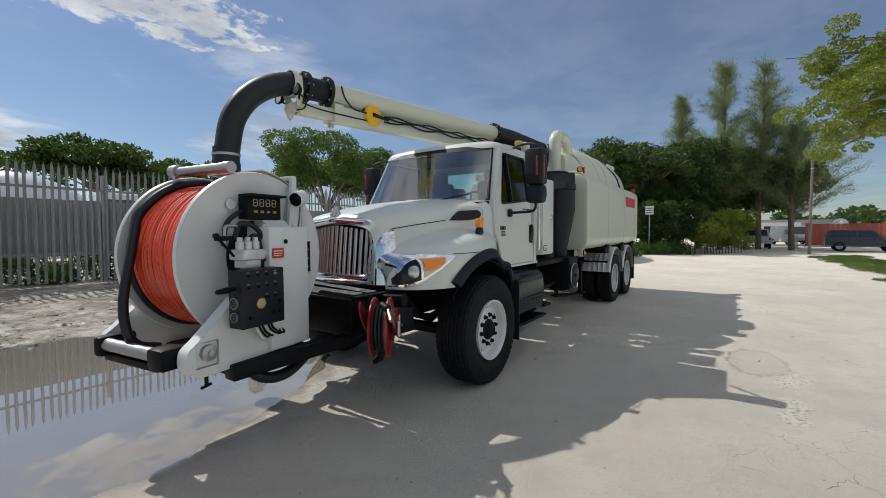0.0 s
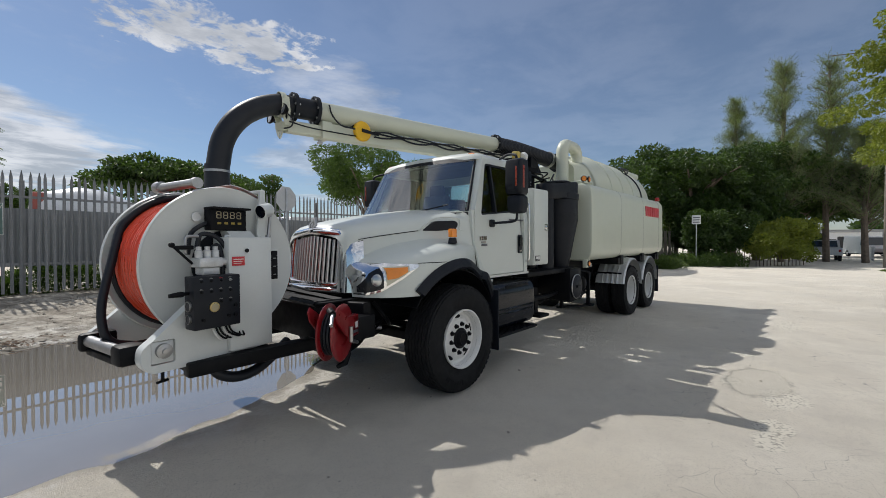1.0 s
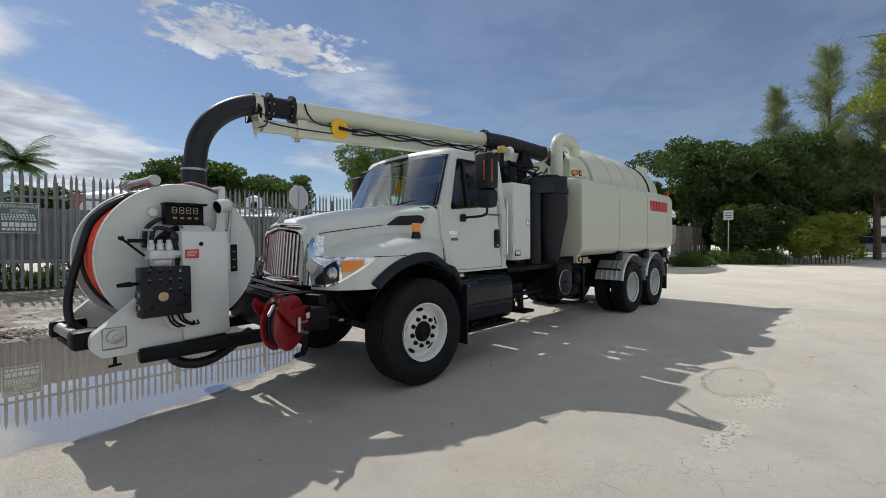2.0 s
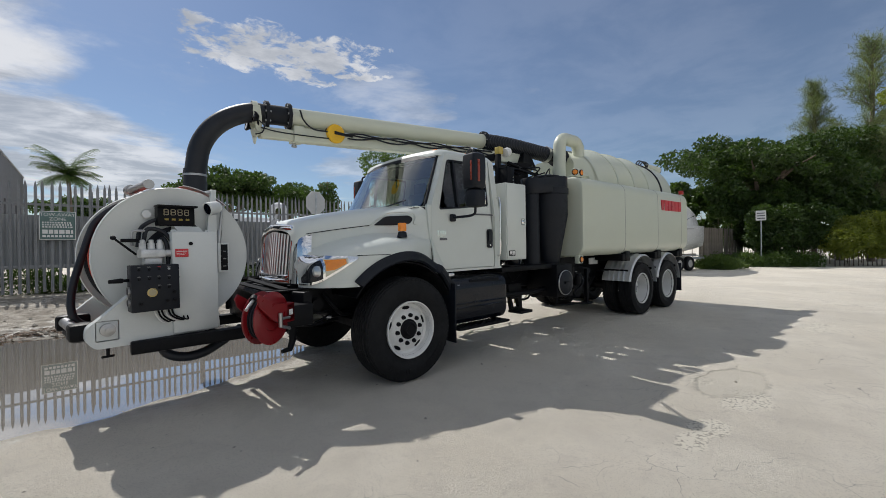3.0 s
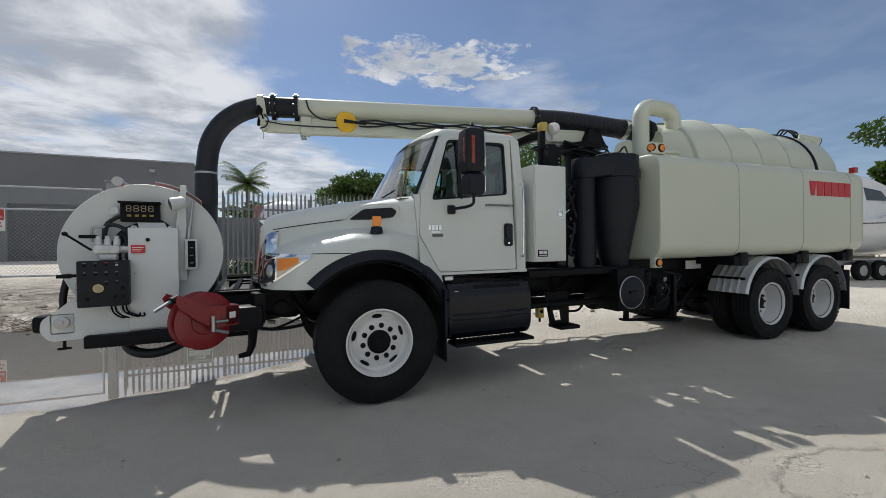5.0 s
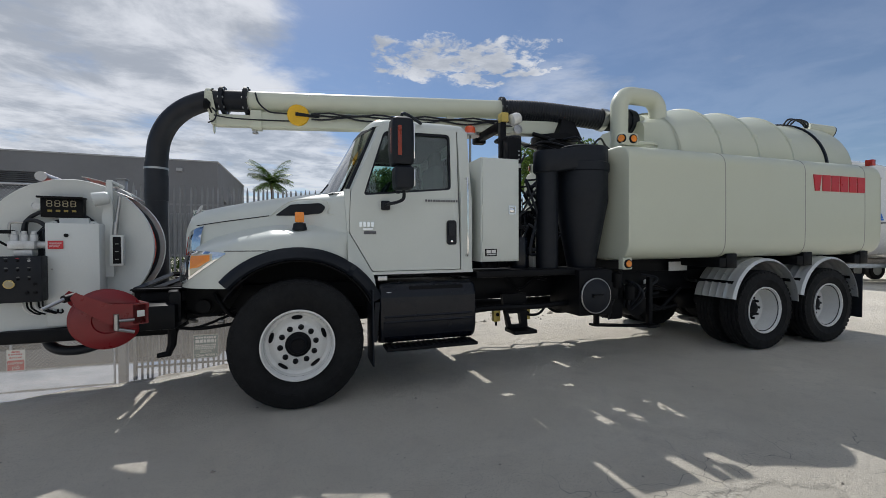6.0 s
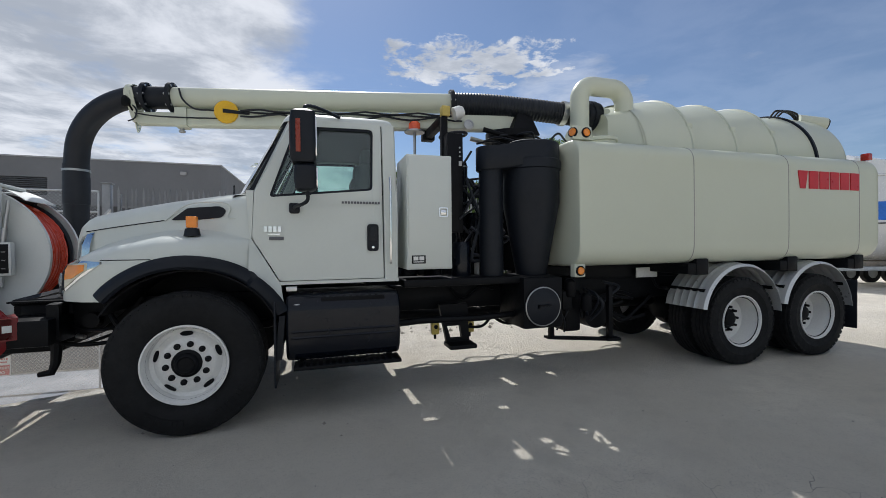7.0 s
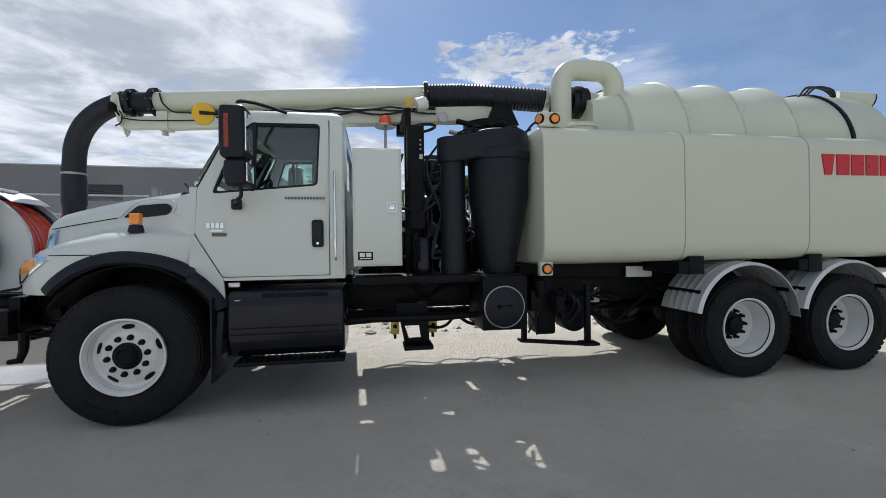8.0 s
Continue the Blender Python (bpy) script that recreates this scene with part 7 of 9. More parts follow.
# ---------------------------------------------------------------- the place round the truck
def foliage(name, color, dark, gloss=0.45):
    """Leaves that let some light through, each leaf a little different."""
    m = bpy.data.materials.new(name)
    m.use_nodes = True
    nt = m.node_tree
    nt.nodes.clear()
    N, L = nt.nodes.new, nt.links.new
    out, mix, pr, tl = N("ShaderNodeOutputMaterial"), N("ShaderNodeMixShader"), N("ShaderNodeBsdfPrincipled"), N("ShaderNodeBsdfTranslucent")
    geo, mx = N("ShaderNodeNewGeometry"), N("ShaderNodeMix")
    mx.data_type = "RGBA"
    mx.inputs[6].default_value, mx.inputs[7].default_value = (*dark, 1), (*color, 1)
    n = N("ShaderNodeTexNoise")
    n.inputs["Scale"].default_value = 0.6
    co = N("ShaderNodeTexCoord")
    L(co.outputs["Object"], n.inputs["Vector"])
    a = N("ShaderNodeMath")
    a.operation = "MULTIPLY_ADD"
    a.inputs[1].default_value = 0.65
    L(geo.outputs["Random Per Island"], a.inputs[0])
    b = N("ShaderNodeMath")
    b.operation = "MULTIPLY"
    b.inputs[1].default_value = 0.6
    L(n.outputs[0], b.inputs[0])
    L(b.outputs[0], a.inputs[2])
    L(a.outputs[0], mx.inputs[0])
    L(mx.outputs[2], pr.inputs["Base Color"])
    pr.inputs["Roughness"].default_value = gloss
    vm = N("ShaderNodeVectorMath")
    vm.operation = "MULTIPLY"
    vm.inputs[1].default_value = (1.5, 1.6, 0.6)
    L(mx.outputs[2], vm.inputs[0])
    L(vm.outputs[0], tl.inputs[0])
    mix.inputs[0].default_value = 0.35
    L(pr.outputs[0], mix.inputs[1])
    L(tl.outputs[0], mix.inputs[2])
    L(mix.outputs[0], out.inputs[0])
    return m


LEAF_DARK = foliage("dark_green_leaves", (0.060, 0.105, 0.022), (0.022, 0.046, 0.012))
LEAF_MID = foliage("mid_green_leaves", (0.090, 0.150, 0.030), (0.030, 0.062, 0.015))
LEAF_LIGHT = foliage("yellow_green_leaves", (0.235, 0.265, 0.040), (0.085, 0.120, 0.018))
LEAF_PINE = foliage("grey_green_needles", (0.21, 0.25, 0.13), (0.09, 0.125, 0.06), 0.6)
LEAF_WEED = foliage("weed_leaves", (0.110, 0.165, 0.035), (0.035, 0.065, 0.015))
BARK = mat("grey_brown_bark", (0.16, 0.125, 0.095), 0.9, vary=0.3, scale=4, fine=0.25, fine_scale=30, bump=0.02, bump_scale=18)
WALL_GREY = mat("grey_rendered_wall", (0.155, 0.16, 0.17), 0.85, vary=0.08, scale=0.3, fine=0.06, dirt=(0.10, 0.10, 0.10), dirt_cover=0.68, bump=0.003, bump_scale=40)
TRIM_GREY = mat("pale_grey_flashing", (0.32, 0.33, 0.34), 0.6, vary=0.08)
SHEET = mat("grey_corrugated_sheet", (0.285, 0.298, 0.31), 0.55, 0.2, vary=0.10, scale=1.2, jitter=0.06, dirt=(0.24, 0.21, 0.17), dirt_cover=0.68)
PICKET = mat("galvanised_picket", (0.24, 0.247, 0.255), 0.55, 0.3, vary=0.15, jitter=0.15, dirt=(0.16, 0.13, 0.10), dirt_cover=0.68)
WOOD = mat("weathered_plank", (0.20, 0.175, 0.145), 0.9, vary=0.25, scale=2.5, fine=0.2, fine_scale=25, jitter=0.25, bump=0.004, bump_scale=30, dirt=(0.09, 0.08, 0.07), dirt_cover=0.6)
GEL = mat("white_gelcoat", (0.72, 0.73, 0.74), 0.22, vary=0.04, coat=0.4, dirt=(0.45, 0.42, 0.36), dirt_cover=0.7)
CARW = mat("white_car_paint", (0.68, 0.69, 0.70), 0.3, vary=0.04, coat=0.4, jitter=0.06, dirt=(0.4, 0.37, 0.33), dirt_cover=0.7)
CARR = mat("red_car_paint", (0.36, 0.03, 0.025), 0.35, vary=0.08, coat=0.3)
CARD = mat("dark_car_paint", (0.035, 0.04, 0.05), 0.3, vary=0.1, coat=0.4)
WINDOW = mat("dark_window_glass", (0.03, 0.04, 0.045), 0.06, vary=0.1, spec=0.8)
TARP = mat("blue_tarpaulin", (0.02, 0.16, 0.62), 0.5, vary=0.15, bump=0.01, bump_scale=12)
RUST = mat("rust_red_container", (0.36, 0.10, 0.075), 0.7, vary=0.2, dirt=(0.2, 0.09, 0.06), dirt_cover=0.6)
SIGNW = mat("white_sign_face", (0.72, 0.72, 0.70), 0.4, vary=0.05, dirt=(0.5, 0.48, 0.42), dirt_cover=0.68)
SIGNR = mat("red_sign_face", (0.48, 0.03, 0.035), 0.4, vary=0.06)


def gz(x, y):
    return float(ground_z(np.array([float(x)]), np.array([float(y)]))[0])


def mesh_from(name, verts, faces, material, parent=None, label="", smooth=False):
    me = bpy.data.meshes.new(name)
    me.from_pydata(verts.tolist() if hasattr(verts, "tolist") else verts, [], faces.tolist() if hasattr(faces, "tolist") else faces)
    if smooth:
        me.polygons.foreach_set("use_smooth", [True] * len(me.polygons))
    me.materials.append(material)
    ob = new(name, me)
    ob.parent = parent
    if label:
        ob["label"] = label
    return ob


def leaves(rs, centre, radius, n, size, aspect=0.5, droop=0.0):
    """Arrays of folded leaves scattered through clumps. centre: k x 3, radius: k x 3."""
    k = len(centre)
    w = radius[:, 0] * radius[:, 1]
    pick = rs.choice(k, n, p=w / w.sum())
    d = rs.normal(size=(n, 3))
    d /= np.linalg.norm(d, axis=1)[:, None]
    r = rs.uniform(0.25, 1.0, n) ** 0.5
    p = centre[pick] + d * radius[pick] * r[:, None]
    # leaf directions: outwards and a little down, with scatter
    u = d + rs.normal(size=(n, 3)) * 0.7
    u[:, 2] -= droop
    u /= np.linalg.norm(u, axis=1)[:, None]
    v = np.cross(u, rs.normal(size=(n, 3)))
    v /= np.linalg.norm(v, axis=1)[:, None]
    nrm = np.cross(u, v)
    s = size * rs.uniform(0.6, 1.3, n)[:, None]
    a = p - u * s * 0.5
    b = p + v * s * aspect * 0.5 + nrm * s * 0.10
    c = p + u * s * 0.5
    e = p - v * s * aspect * 0.5 + nrm * s * 0.10
    V = np.stack([a, b, c, e], 1).reshape(-1, 3)
    i = np.arange(n) * 4
    F = np.concatenate([np.stack([i, i + 1, i + 2], 1), np.stack([i, i + 2, i + 3], 1)])
    return V, F


def broad_tree(name, label, x, y, height, spread, seed, leaf=LEAF_DARK, n_leaf=9000, size=0.28, flat=0.6, base=0.35, group="", trunk_r=0.22, lean=(0, 0)):
    """A trunk that forks into limbs, each limb ending in flattened clumps of leaves."""
    rs = np.random.RandomState(seed)
    t = thing(name, label, "tree", group, pose(x, y, gz(x, y) - 0.05))
    b = B()
    fork = Vector((lean[0] * 0.4, lean[1] * 0.4, height * base))
    sweep(b, curve_pts([(0, 0, -0.2), fork * 0.35 + Vector((rs.uniform(-.1, .1), rs.uniform(-.1, .1), 0)), fork * 0.75, fork], 5), list(np.linspace(trunk_r * 1.25, trunk_r * 0.8, 16)), 10)
    part("trunk", b, BARK, t)
    C, R = [], []
    nl = 9
    for k in range(nl):
        a = k * math.tau / nl + rs.uniform(-0.3, 0.3)
        reach = spread * rs.uniform(0.45, 1.0)
        top = height * rs.uniform(0.62, 0.95) * (1 - 0.18 * (reach / spread) ** 2)
        end = Vector((lean[0] + math.cos(a) * reach, lean[1] + math.sin(a) * reach, top))
        mid = fork.lerp(end, 0.5) + Vector((0, 0, height * 0.06))
        b = B()
        pts = curve_pts([fork, mid, end], 6)
        sweep(b, pts, list(np.linspace(trunk_r * 0.55, trunk_r * 0.12, len(pts))), 7)
        part("limb", b, BARK, t)
        for j in range(7):
            q = pts[rs.randint(len(pts) // 2, len(pts))]
            o = rs.normal(size=3) * np.array([0.20, 0.20, 0.10]) * spread
            C.append([q.x + o[0], q.y + o[1], min(q.z + o[2] + 0.04 * height, height * 0.97)])
            rr = spread * rs.uniform(0.14, 0.30)
            R.append([rr, rr, rr * flat])
    V, F = leaves(rs, np.array(C), np.array(R), n_leaf, size, 0.5, 0.25)
    mesh_from("crown", V, F, leaf, t)
    return t


# ---- palisade fence with corrugated sheets
FY = 11.0


def build_fence():
    fence = thing("palisade_fence", "grey steel palisade fence backed with corrugated sheets", "fence")
    b = B()
    prof = [(-0.034, 0.0), (-0.020, -0.012), (0.0, -0.004), (0.020, -0.012), (0.034, 0.0), (0.0, 0.006)]
    rings = [[(px, py, z) for px, py in prof] for z in (0.08, 2.95)] + [[(px * 0.75, py, 3.01) for px, py in prof], [(px * 0.12, py, 3.12) for px, py in prof]]
    loft(b, rings)
    first = part("picket", b, PICKET, fence, smooth=25)
    xs = np.arange(-5.15, 17.0, 0.158)
    rnd = random.Random(2)
    for i, x in enumerate(xs):
        o = first if i == 0 else new("picket", first.data)
        o.parent = fence
        o.location = (x, FY - 0.05, gz(x, FY) + rnd.uniform(-0.03, 0.02))
        o.rotation_euler = (rnd.uniform(-0.01, 0.01), rnd.uniform(-0.012, 0.012), 0)
    for z in (0.79, 2.47):
        for x0 in np.arange(-5.2, 17.0, 2.77):
            b = B()
            x1 = x0 + 2.74
            box(b, x0, x1, FY - 0.035, FY + 0.005, gz(x0, FY) + z - 0.03, gz(x0, FY) + z + 0.03)
            part("rail", b, PICKET, fence)
    for x0 in np.arange(-5.2, 17.1, 2.77):
        b = B()
        z0 = gz(x0, FY)
        box(b, x0 - 0.05, x0 + 0.05, FY, FY + 0.09, z0 - 0.1, z0 + 2.89, 0.006)
        part("post", b, PICKET, fence)
        # sheet between the posts
        b = B()
        n = 74
        rows = []
        for z in (z0 + 0.72, z0 + 2.19):
            rows.append([(x0 + 0.03 + k * 2.72 / n, FY + 0.13 + 0.016 * (1 if (k // 2) % 2 else -1), z) for k in range(n + 1)])
        loft(b, rows, cap=False, closed=False)
        thicken(b, 0.002)
        part("sheet", b, SHEET, fence, smooth=20)
    return fence


build_fence()


def text_mesh(body, size, material, parent, name, m, depth=0.003):
    c = bpy.data.curves.new(name, "FONT")
    c.body, c.size, c.align_x, c.align_y, c.extrude = body, size, "CENTER", "CENTER", depth
    tmp = new(name, c)
    me = bpy.data.meshes.new_from_object(tmp.evaluated_get(bpy.context.evaluated_depsgraph_get()))
    bpy.data.objects.remove(tmp)
    bpy.data.curves.remove(c)
    me.materials.clear()
    me.materials.append(material)
    ob = new(name, me)
    ob.parent = parent
    ob.matrix_basis = m
    return ob


def build_gate():
    gate = thing("chain_link_gate", "galvanised chain-link driveway gate with bracing tubes", "gate")
    x0, x1, zb, zt = -12.6, -5.75, 0.52, 3.12
    for a, c in (((x0, zb), (x1, zb)), ((x0, zt), (x1, zt)), ((x0, zb), (x0, zt)), ((x1, zb), (x1, zt)), ((x0, 2.47), (x1, 2.47)), ((-8.35, zb), (-8.35, 2.47)), ((-6.6, zb), (x1, 1.9))):
        b = B()
        cyl(b, (a[0], FY, a[1]), (c[0], FY, c[1]), 0.03, seg=10)
        part("tube", b, GALV, gate)
    V, F = [], []

    def wire(p, q):
        i = len(V)
        p, q = Vector(p), Vector(q)
        d = (q - p).normalized()
        s = Vector((-d.z, 0, d.x)) * 0.0035
        o = Vector((0, 0.0035, 0))
        V.extend([tuple(w) for w in (p + s, p + o, p - s, q + s, q + o, q - s)])
        F.extend([(i, i + 1, i + 4, i + 3), (i + 1, i + 2, i + 5, i + 4), (i + 2, i, i + 3, i + 5)])
    h = zt - zb
    step = 0.105
    for k in range(int((x1 - x0 + h) / step)):
        s = x0 - h + k * step
        a, c = max(s, x0), min(s + h, x1)
        if c > a:
            wire((a, FY + 0.03, zb + a - s), (c, FY + 0.03, zb + c - s))
            wire((a, FY + 0.035, zt - (a - s)), (c, FY + 0.035, zt - (c - s)))
    w = mesh_from("wire_mesh", V, F, GALV, gate)
    w["kind"] = "stuff"
    post = thing("gate_post", "heavy grey steel gate post", "post")
    b = B()
    box(b, -5.62, -5.40, FY - 0.10, FY + 0.12, gz(-5.5, FY) - 0.2, 3.36, 0.012)
    part("shaft", b, PICKET, post)
    b = B()
    box(b, -5.65, -5.37, FY - 0.13, FY + 0.15, 3.36, 3.40, 0.01)
    part("cap", b, PICKET, post)
    # sign on the gate
    sg = thing("no_parking_sign", "red and white no parking sign wired to the gate", "sign")
    b = B()
    box(b, -8.42, -7.98, FY - 0.06, FY - 0.045, 1.83, 2.47, 0.004)
    part("sign_panel", b, SIGNW, sg)
    b = B()
    box(b, -8.40, -8.00, FY - 0.066, FY - 0.06, 2.14, 2.45)
    part("red_field", b, SIGNR, sg)
    for word, z in (("NO", 2.365), ("PARKING", 2.225)):
        text_mesh(word, 0.12 if word == "NO" else 0.088, SIGNW, sg, "lettering", Matrix.Translation((-8.20, FY - 0.069, z)) @ Matrix.Rotation(radians(90), 4, "X"))
    for z, wd in ((2.06, 0.30), (1.965, 0.34), (1.895, 0.2)):
        for k in range(6):
            b = B()
            x = -8.2 - wd / 2 + k * wd / 6
            box(b, x, x + wd / 6 * 0.72, FY - 0.064, FY - 0.059, z - 0.022, z + 0.022)
            part("print_bar", b, SIGNR, sg)
    sg2 = thing("tow_away_sign", "weathered dark green tow-away notice with white lettering on the fence", "sign")
    b = B()
    box(b, -3.50, -2.76, FY - 0.14, FY - 0.12, 1.68, 2.46, 0.004)
    part("sign_panel", b, SIGNW, sg2)
    b = B()
    box(b, -3.485, -2.775, FY - 0.144, FY - 0.1395, 1.695, 2.445)
    part("green_field", b, mat("faded_green_sign", (0.10, 0.17, 0.16), 0.5, vary=0.2, dirt=(0.3, 0.31, 0.29), dirt_cover=0.62), sg2)
    for word, z in (("TOW-AWAY", 2.365), ("ZONE", 2.245)):
        text_mesh(word, 0.125, SIGNW, sg2, "lettering", Matrix.Translation((-3.13, FY - 0.146, z)) @ Matrix.Rotation(radians(90), 4, "X"))
    rnd = random.Random(4)
    for z, h_, w0 in ((2.15, 0.02, 0.03), (2.09, 0.02, 0.03), (2.03, 0.02, 0.03), (1.90, 0.055, 0.075), (1.78, 0.03, 0.05)):
        x = -3.44
        while x < -2.86:
            b = B()
            w_ = w0 * rnd.uniform(0.8, 1.5)
            box(b, x, min(x + w_, -2.82), FY - 0.1475, FY - 0.1435, z - h_, z + h_)
            part("print_bar", b, SIGNW, sg2)
            x += w_ + 0.022


build_gate()


def build_weeds():
    """Rank weeds along the foot of the fence, and grass on the far verge."""
    def patch(name, label, spots, n, size, seed, leaf):
        rs = np.random.RandomState(seed)
        C = np.array([[x, y, gz(x, y) + h * 0.45] for x, y, r, h in spots])
        R = np.array([[r, r, h * 0.6] for x, y, r, h in spots])
        V, F = leaves(rs, C, R, n, size, 0.32, -0.8)
        zmin = ground_z(V[:, 0], V[:, 1])
        V[:, 2] = np.maximum(V[:, 2], zmin)
        o = mesh_from(name, V, F, leaf)
        return tagged(o, label, "weeds", kind="stuff")
    rs = np.random.RandomState(6)
    spots = []
    for x in np.arange(-5.4, 14, 0.28):
        h = 0.6 + 0.6 * abs(math.sin(x * 1.3 + 0.7)) * (1.1 if x < 6 else 0.7)
        spots.append((x + rs.uniform(-.15, .15), FY + 0.34 + rs.uniform(-0.25, 0.35), 0.34, h * rs.uniform(0.6, 1.0)))
    patch("fence_weeds", "rank green weeds along the foot of the fence", spots, 48000, 0.10, 1, LEAF_DARK)
    spots = []
    for k in range(150):
        x = 22.5 + 23.5 * rs.uniform(0, 1) ** 1.6
        y = 2.5 - (x - 24) * 0.055 + rs.uniform(-0.7, 0.8)
        spots.append((x, y, rs.uniform(0.3, 0.7), rs.uniform(0.25, 0.85)))
    patch("verge_grass", "uncut grass on the verge by the wooden fence", spots, 26000, 0.15, 2, LEAF_WEED)
    spots = [(rs.uniform(14, 31), rs.uniform(-9.6, -7.3), rs.uniform(0.3, 0.6), rs.uniform(0.05, 0.16)) for k in range(120)]
    patch("roadside_grass", "thin grass strip on the roadside", spots, 16000, 0.10, 3, LEAF_WEED)


build_weeds()


# ---- loose stones and litter in the damp dirt
def build_stones():
    rs = np.random.RandomState(21)
    V, F = [], []
    for k in range(2300):
        if k < 620:
            x, y = rs.uniform(-8, 4), rs.uniform(4.4, 9.8)
        elif k >= 900:
            x, y = rs.uniform(0.5, 11), rs.uniform(1.6, 8.5)
        else:
            x, y = rs.uniform(-6, 8), rs.uniform(-4.2, 1.0)
        s = rs.gamma(2.0, 0.010) + 0.006
        if 620 <= k < 900:
            s *= 0.22
        c = np.array([x, y, gz(x, y) + s * 0.25])
        d = np.array([[1, 0, 0], [-1, 0, 0], [0, 1, 0], [0, -1, 0], [0, 0, 0.7], [0, 0, -0.7]]) * s * rs.uniform(0.6, 1.3, (6, 1))
        i = len(V)
        V.extend((c + d).tolist())
        F.extend([(i + a, i + b_, i + c_) for a, b_, c_ in ((0, 2, 4), (2, 1, 4), (1, 3, 4), (3, 0, 4), (2, 0, 5), (1, 2, 5), (3, 1, 5), (0, 3, 5))])
    o = mesh_from("loose_stones", V, F, mat("pale_stone", (0.40, 0.36, 0.30), 0.9, vary=0.3, scale=0.8))
    tagged(o, "loose pale stones and rubble scattered on the dirt", "stones", kind="stuff")


build_stones()


def build_litter():
    """Dead leaves and twigs washed together on the far side of the puddle."""
    rs = np.random.RandomState(24)
    V, F = [], []
    for k in range(900):
        cx, cy, r = ((-4.6, 4.6, 0.8), (-5.6, 5.2, 0.9), (-3.2, 4.9, 0.6))[k % 3]
        x, y = cx + rs.normal() * r * 0.6, cy + rs.normal() * r * 0.35
        s = rs.uniform(0.025, 0.06)
        z = gz(x, y) + 0.006 + rs.uniform(0, 0.03)
        a = rs.uniform(0, math.tau)
        u = np.array([math.cos(a), math.sin(a), rs.uniform(-0.3, 0.3)]) * s
        w = np.array([-math.sin(a), math.cos(a), rs.uniform(-0.5, 0.5)]) * s * rs.uniform(0.15, 0.5)
        c = np.array([x, y, z])
        i = len(V)
        V.extend([tuple(c - u), tuple(c + w + (0, 0, 0.006)), tuple(c + u), tuple(c - w + (0, 0, 0.006))])
        F.extend([(i, i + 1, i + 2), (i, i + 2, i + 3)])
    o = mesh_from("leaf_litter", V, F, mat("dead_leaf", (0.16, 0.095, 0.05), 0.8, vary=0.35, scale=5, tint=(0.07, 0.045, 0.03)))
    tagged(o, "brown dead leaves and twigs beside the puddle", "leaf litter", kind="stuff")


build_litter()


# ---- grey building and palm
def build_building():
    h = thing("warehouse", "long flat-roofed grey rendered warehouse", "building")
    x1, y0, y1, z = -6.6, 32.2, 47.0, 7.7
    b = B()
    lou = rrect(-21.2, -17.9, 5.0, 6.3, 0.02, 1)
    door_hole = rrect(-17.5, -10.8, 0.2, 4.3, 0.02, 1)
    plate(b, [(-60, 0.0), (x1, 0.0), (x1, z), (-60, z)], [lou, door_hole], 0.3, lambda a, q: (a, y0, q))
    part("wall", b, WALL_GREY, h)
    b = B()
    holes = [rrect(y, y + 1.1, 3.6, 4.9, 0.02, 1) for y in (35.0, 38.0, 41.0, 44.0)]
    plate(b, [(y0 + 0.302, 0.0), (y1, 0.0), (y1, z), (y0 + 0.302, z)], holes, 0.3, lambda a, q: (x1, a, q), (-1, 0, 0))
    part("wall", b, WALL_GREY, h)
    for y in (35.0, 38.0, 41.0, 44.0):
        b = B()
        box(b, x1 - 0.2, x1 - 0.15, y, y + 1.1, 3.6, 4.9)
        part("window", b, WINDOW, h)
    b = B()
    box(b, -60, x1 - 0.35, y0 + 0.35, y1, z - 0.35, z - 0.1)
    part("roof", b, WALL_GREY, h)
    b = B()
    box(b, -60, x1 + 0.06, y0 - 0.06, y0 + 0.32, z + 0.003, z + 0.10)
    part("parapet_flashing", b, TRIM_GREY, h)
    b = B()
    box(b, x1 - 0.32, x1 + 0.06, y0 + 0.325, y1, z + 0.003, z + 0.10)
    part("parapet_flashing", b, TRIM_GREY, h)
    for k in range(9):
        b = B()
        zz = 5.05 + k * 0.14
        loft(b, [[(x, y0 + 0.02, zz), (x, y0 + 0.16, zz + 0.11), (x, y0 + 0.18, zz + 0.11), (x, y0 + 0.04, zz)] for x in (-21.2, -17.9)])
        part("louvre_slat", b, WALL_GREY, h)
    b = B()
    box(b, -21.2, -17.9, y0 + 0.22, y0 + 0.28, 5.0, 6.3)
    part("louvre_backing", b, DARK, h)
    b = B()
    box(b, -17.5, -10.8, y0 + 0.24, y0 + 0.29, 0.2, 4.3)
    part("loading_door", b, mat("dark_roller_door", (0.07, 0.072, 0.078), 0.6, vary=0.2), h)
    b = B()
    box(b, -9.4, -9.0, y0 - 0.28, y0, 6.85, 7.1, 0.03)
    part("wall_lamp", b, TRIM_GREY, h)


build_building()


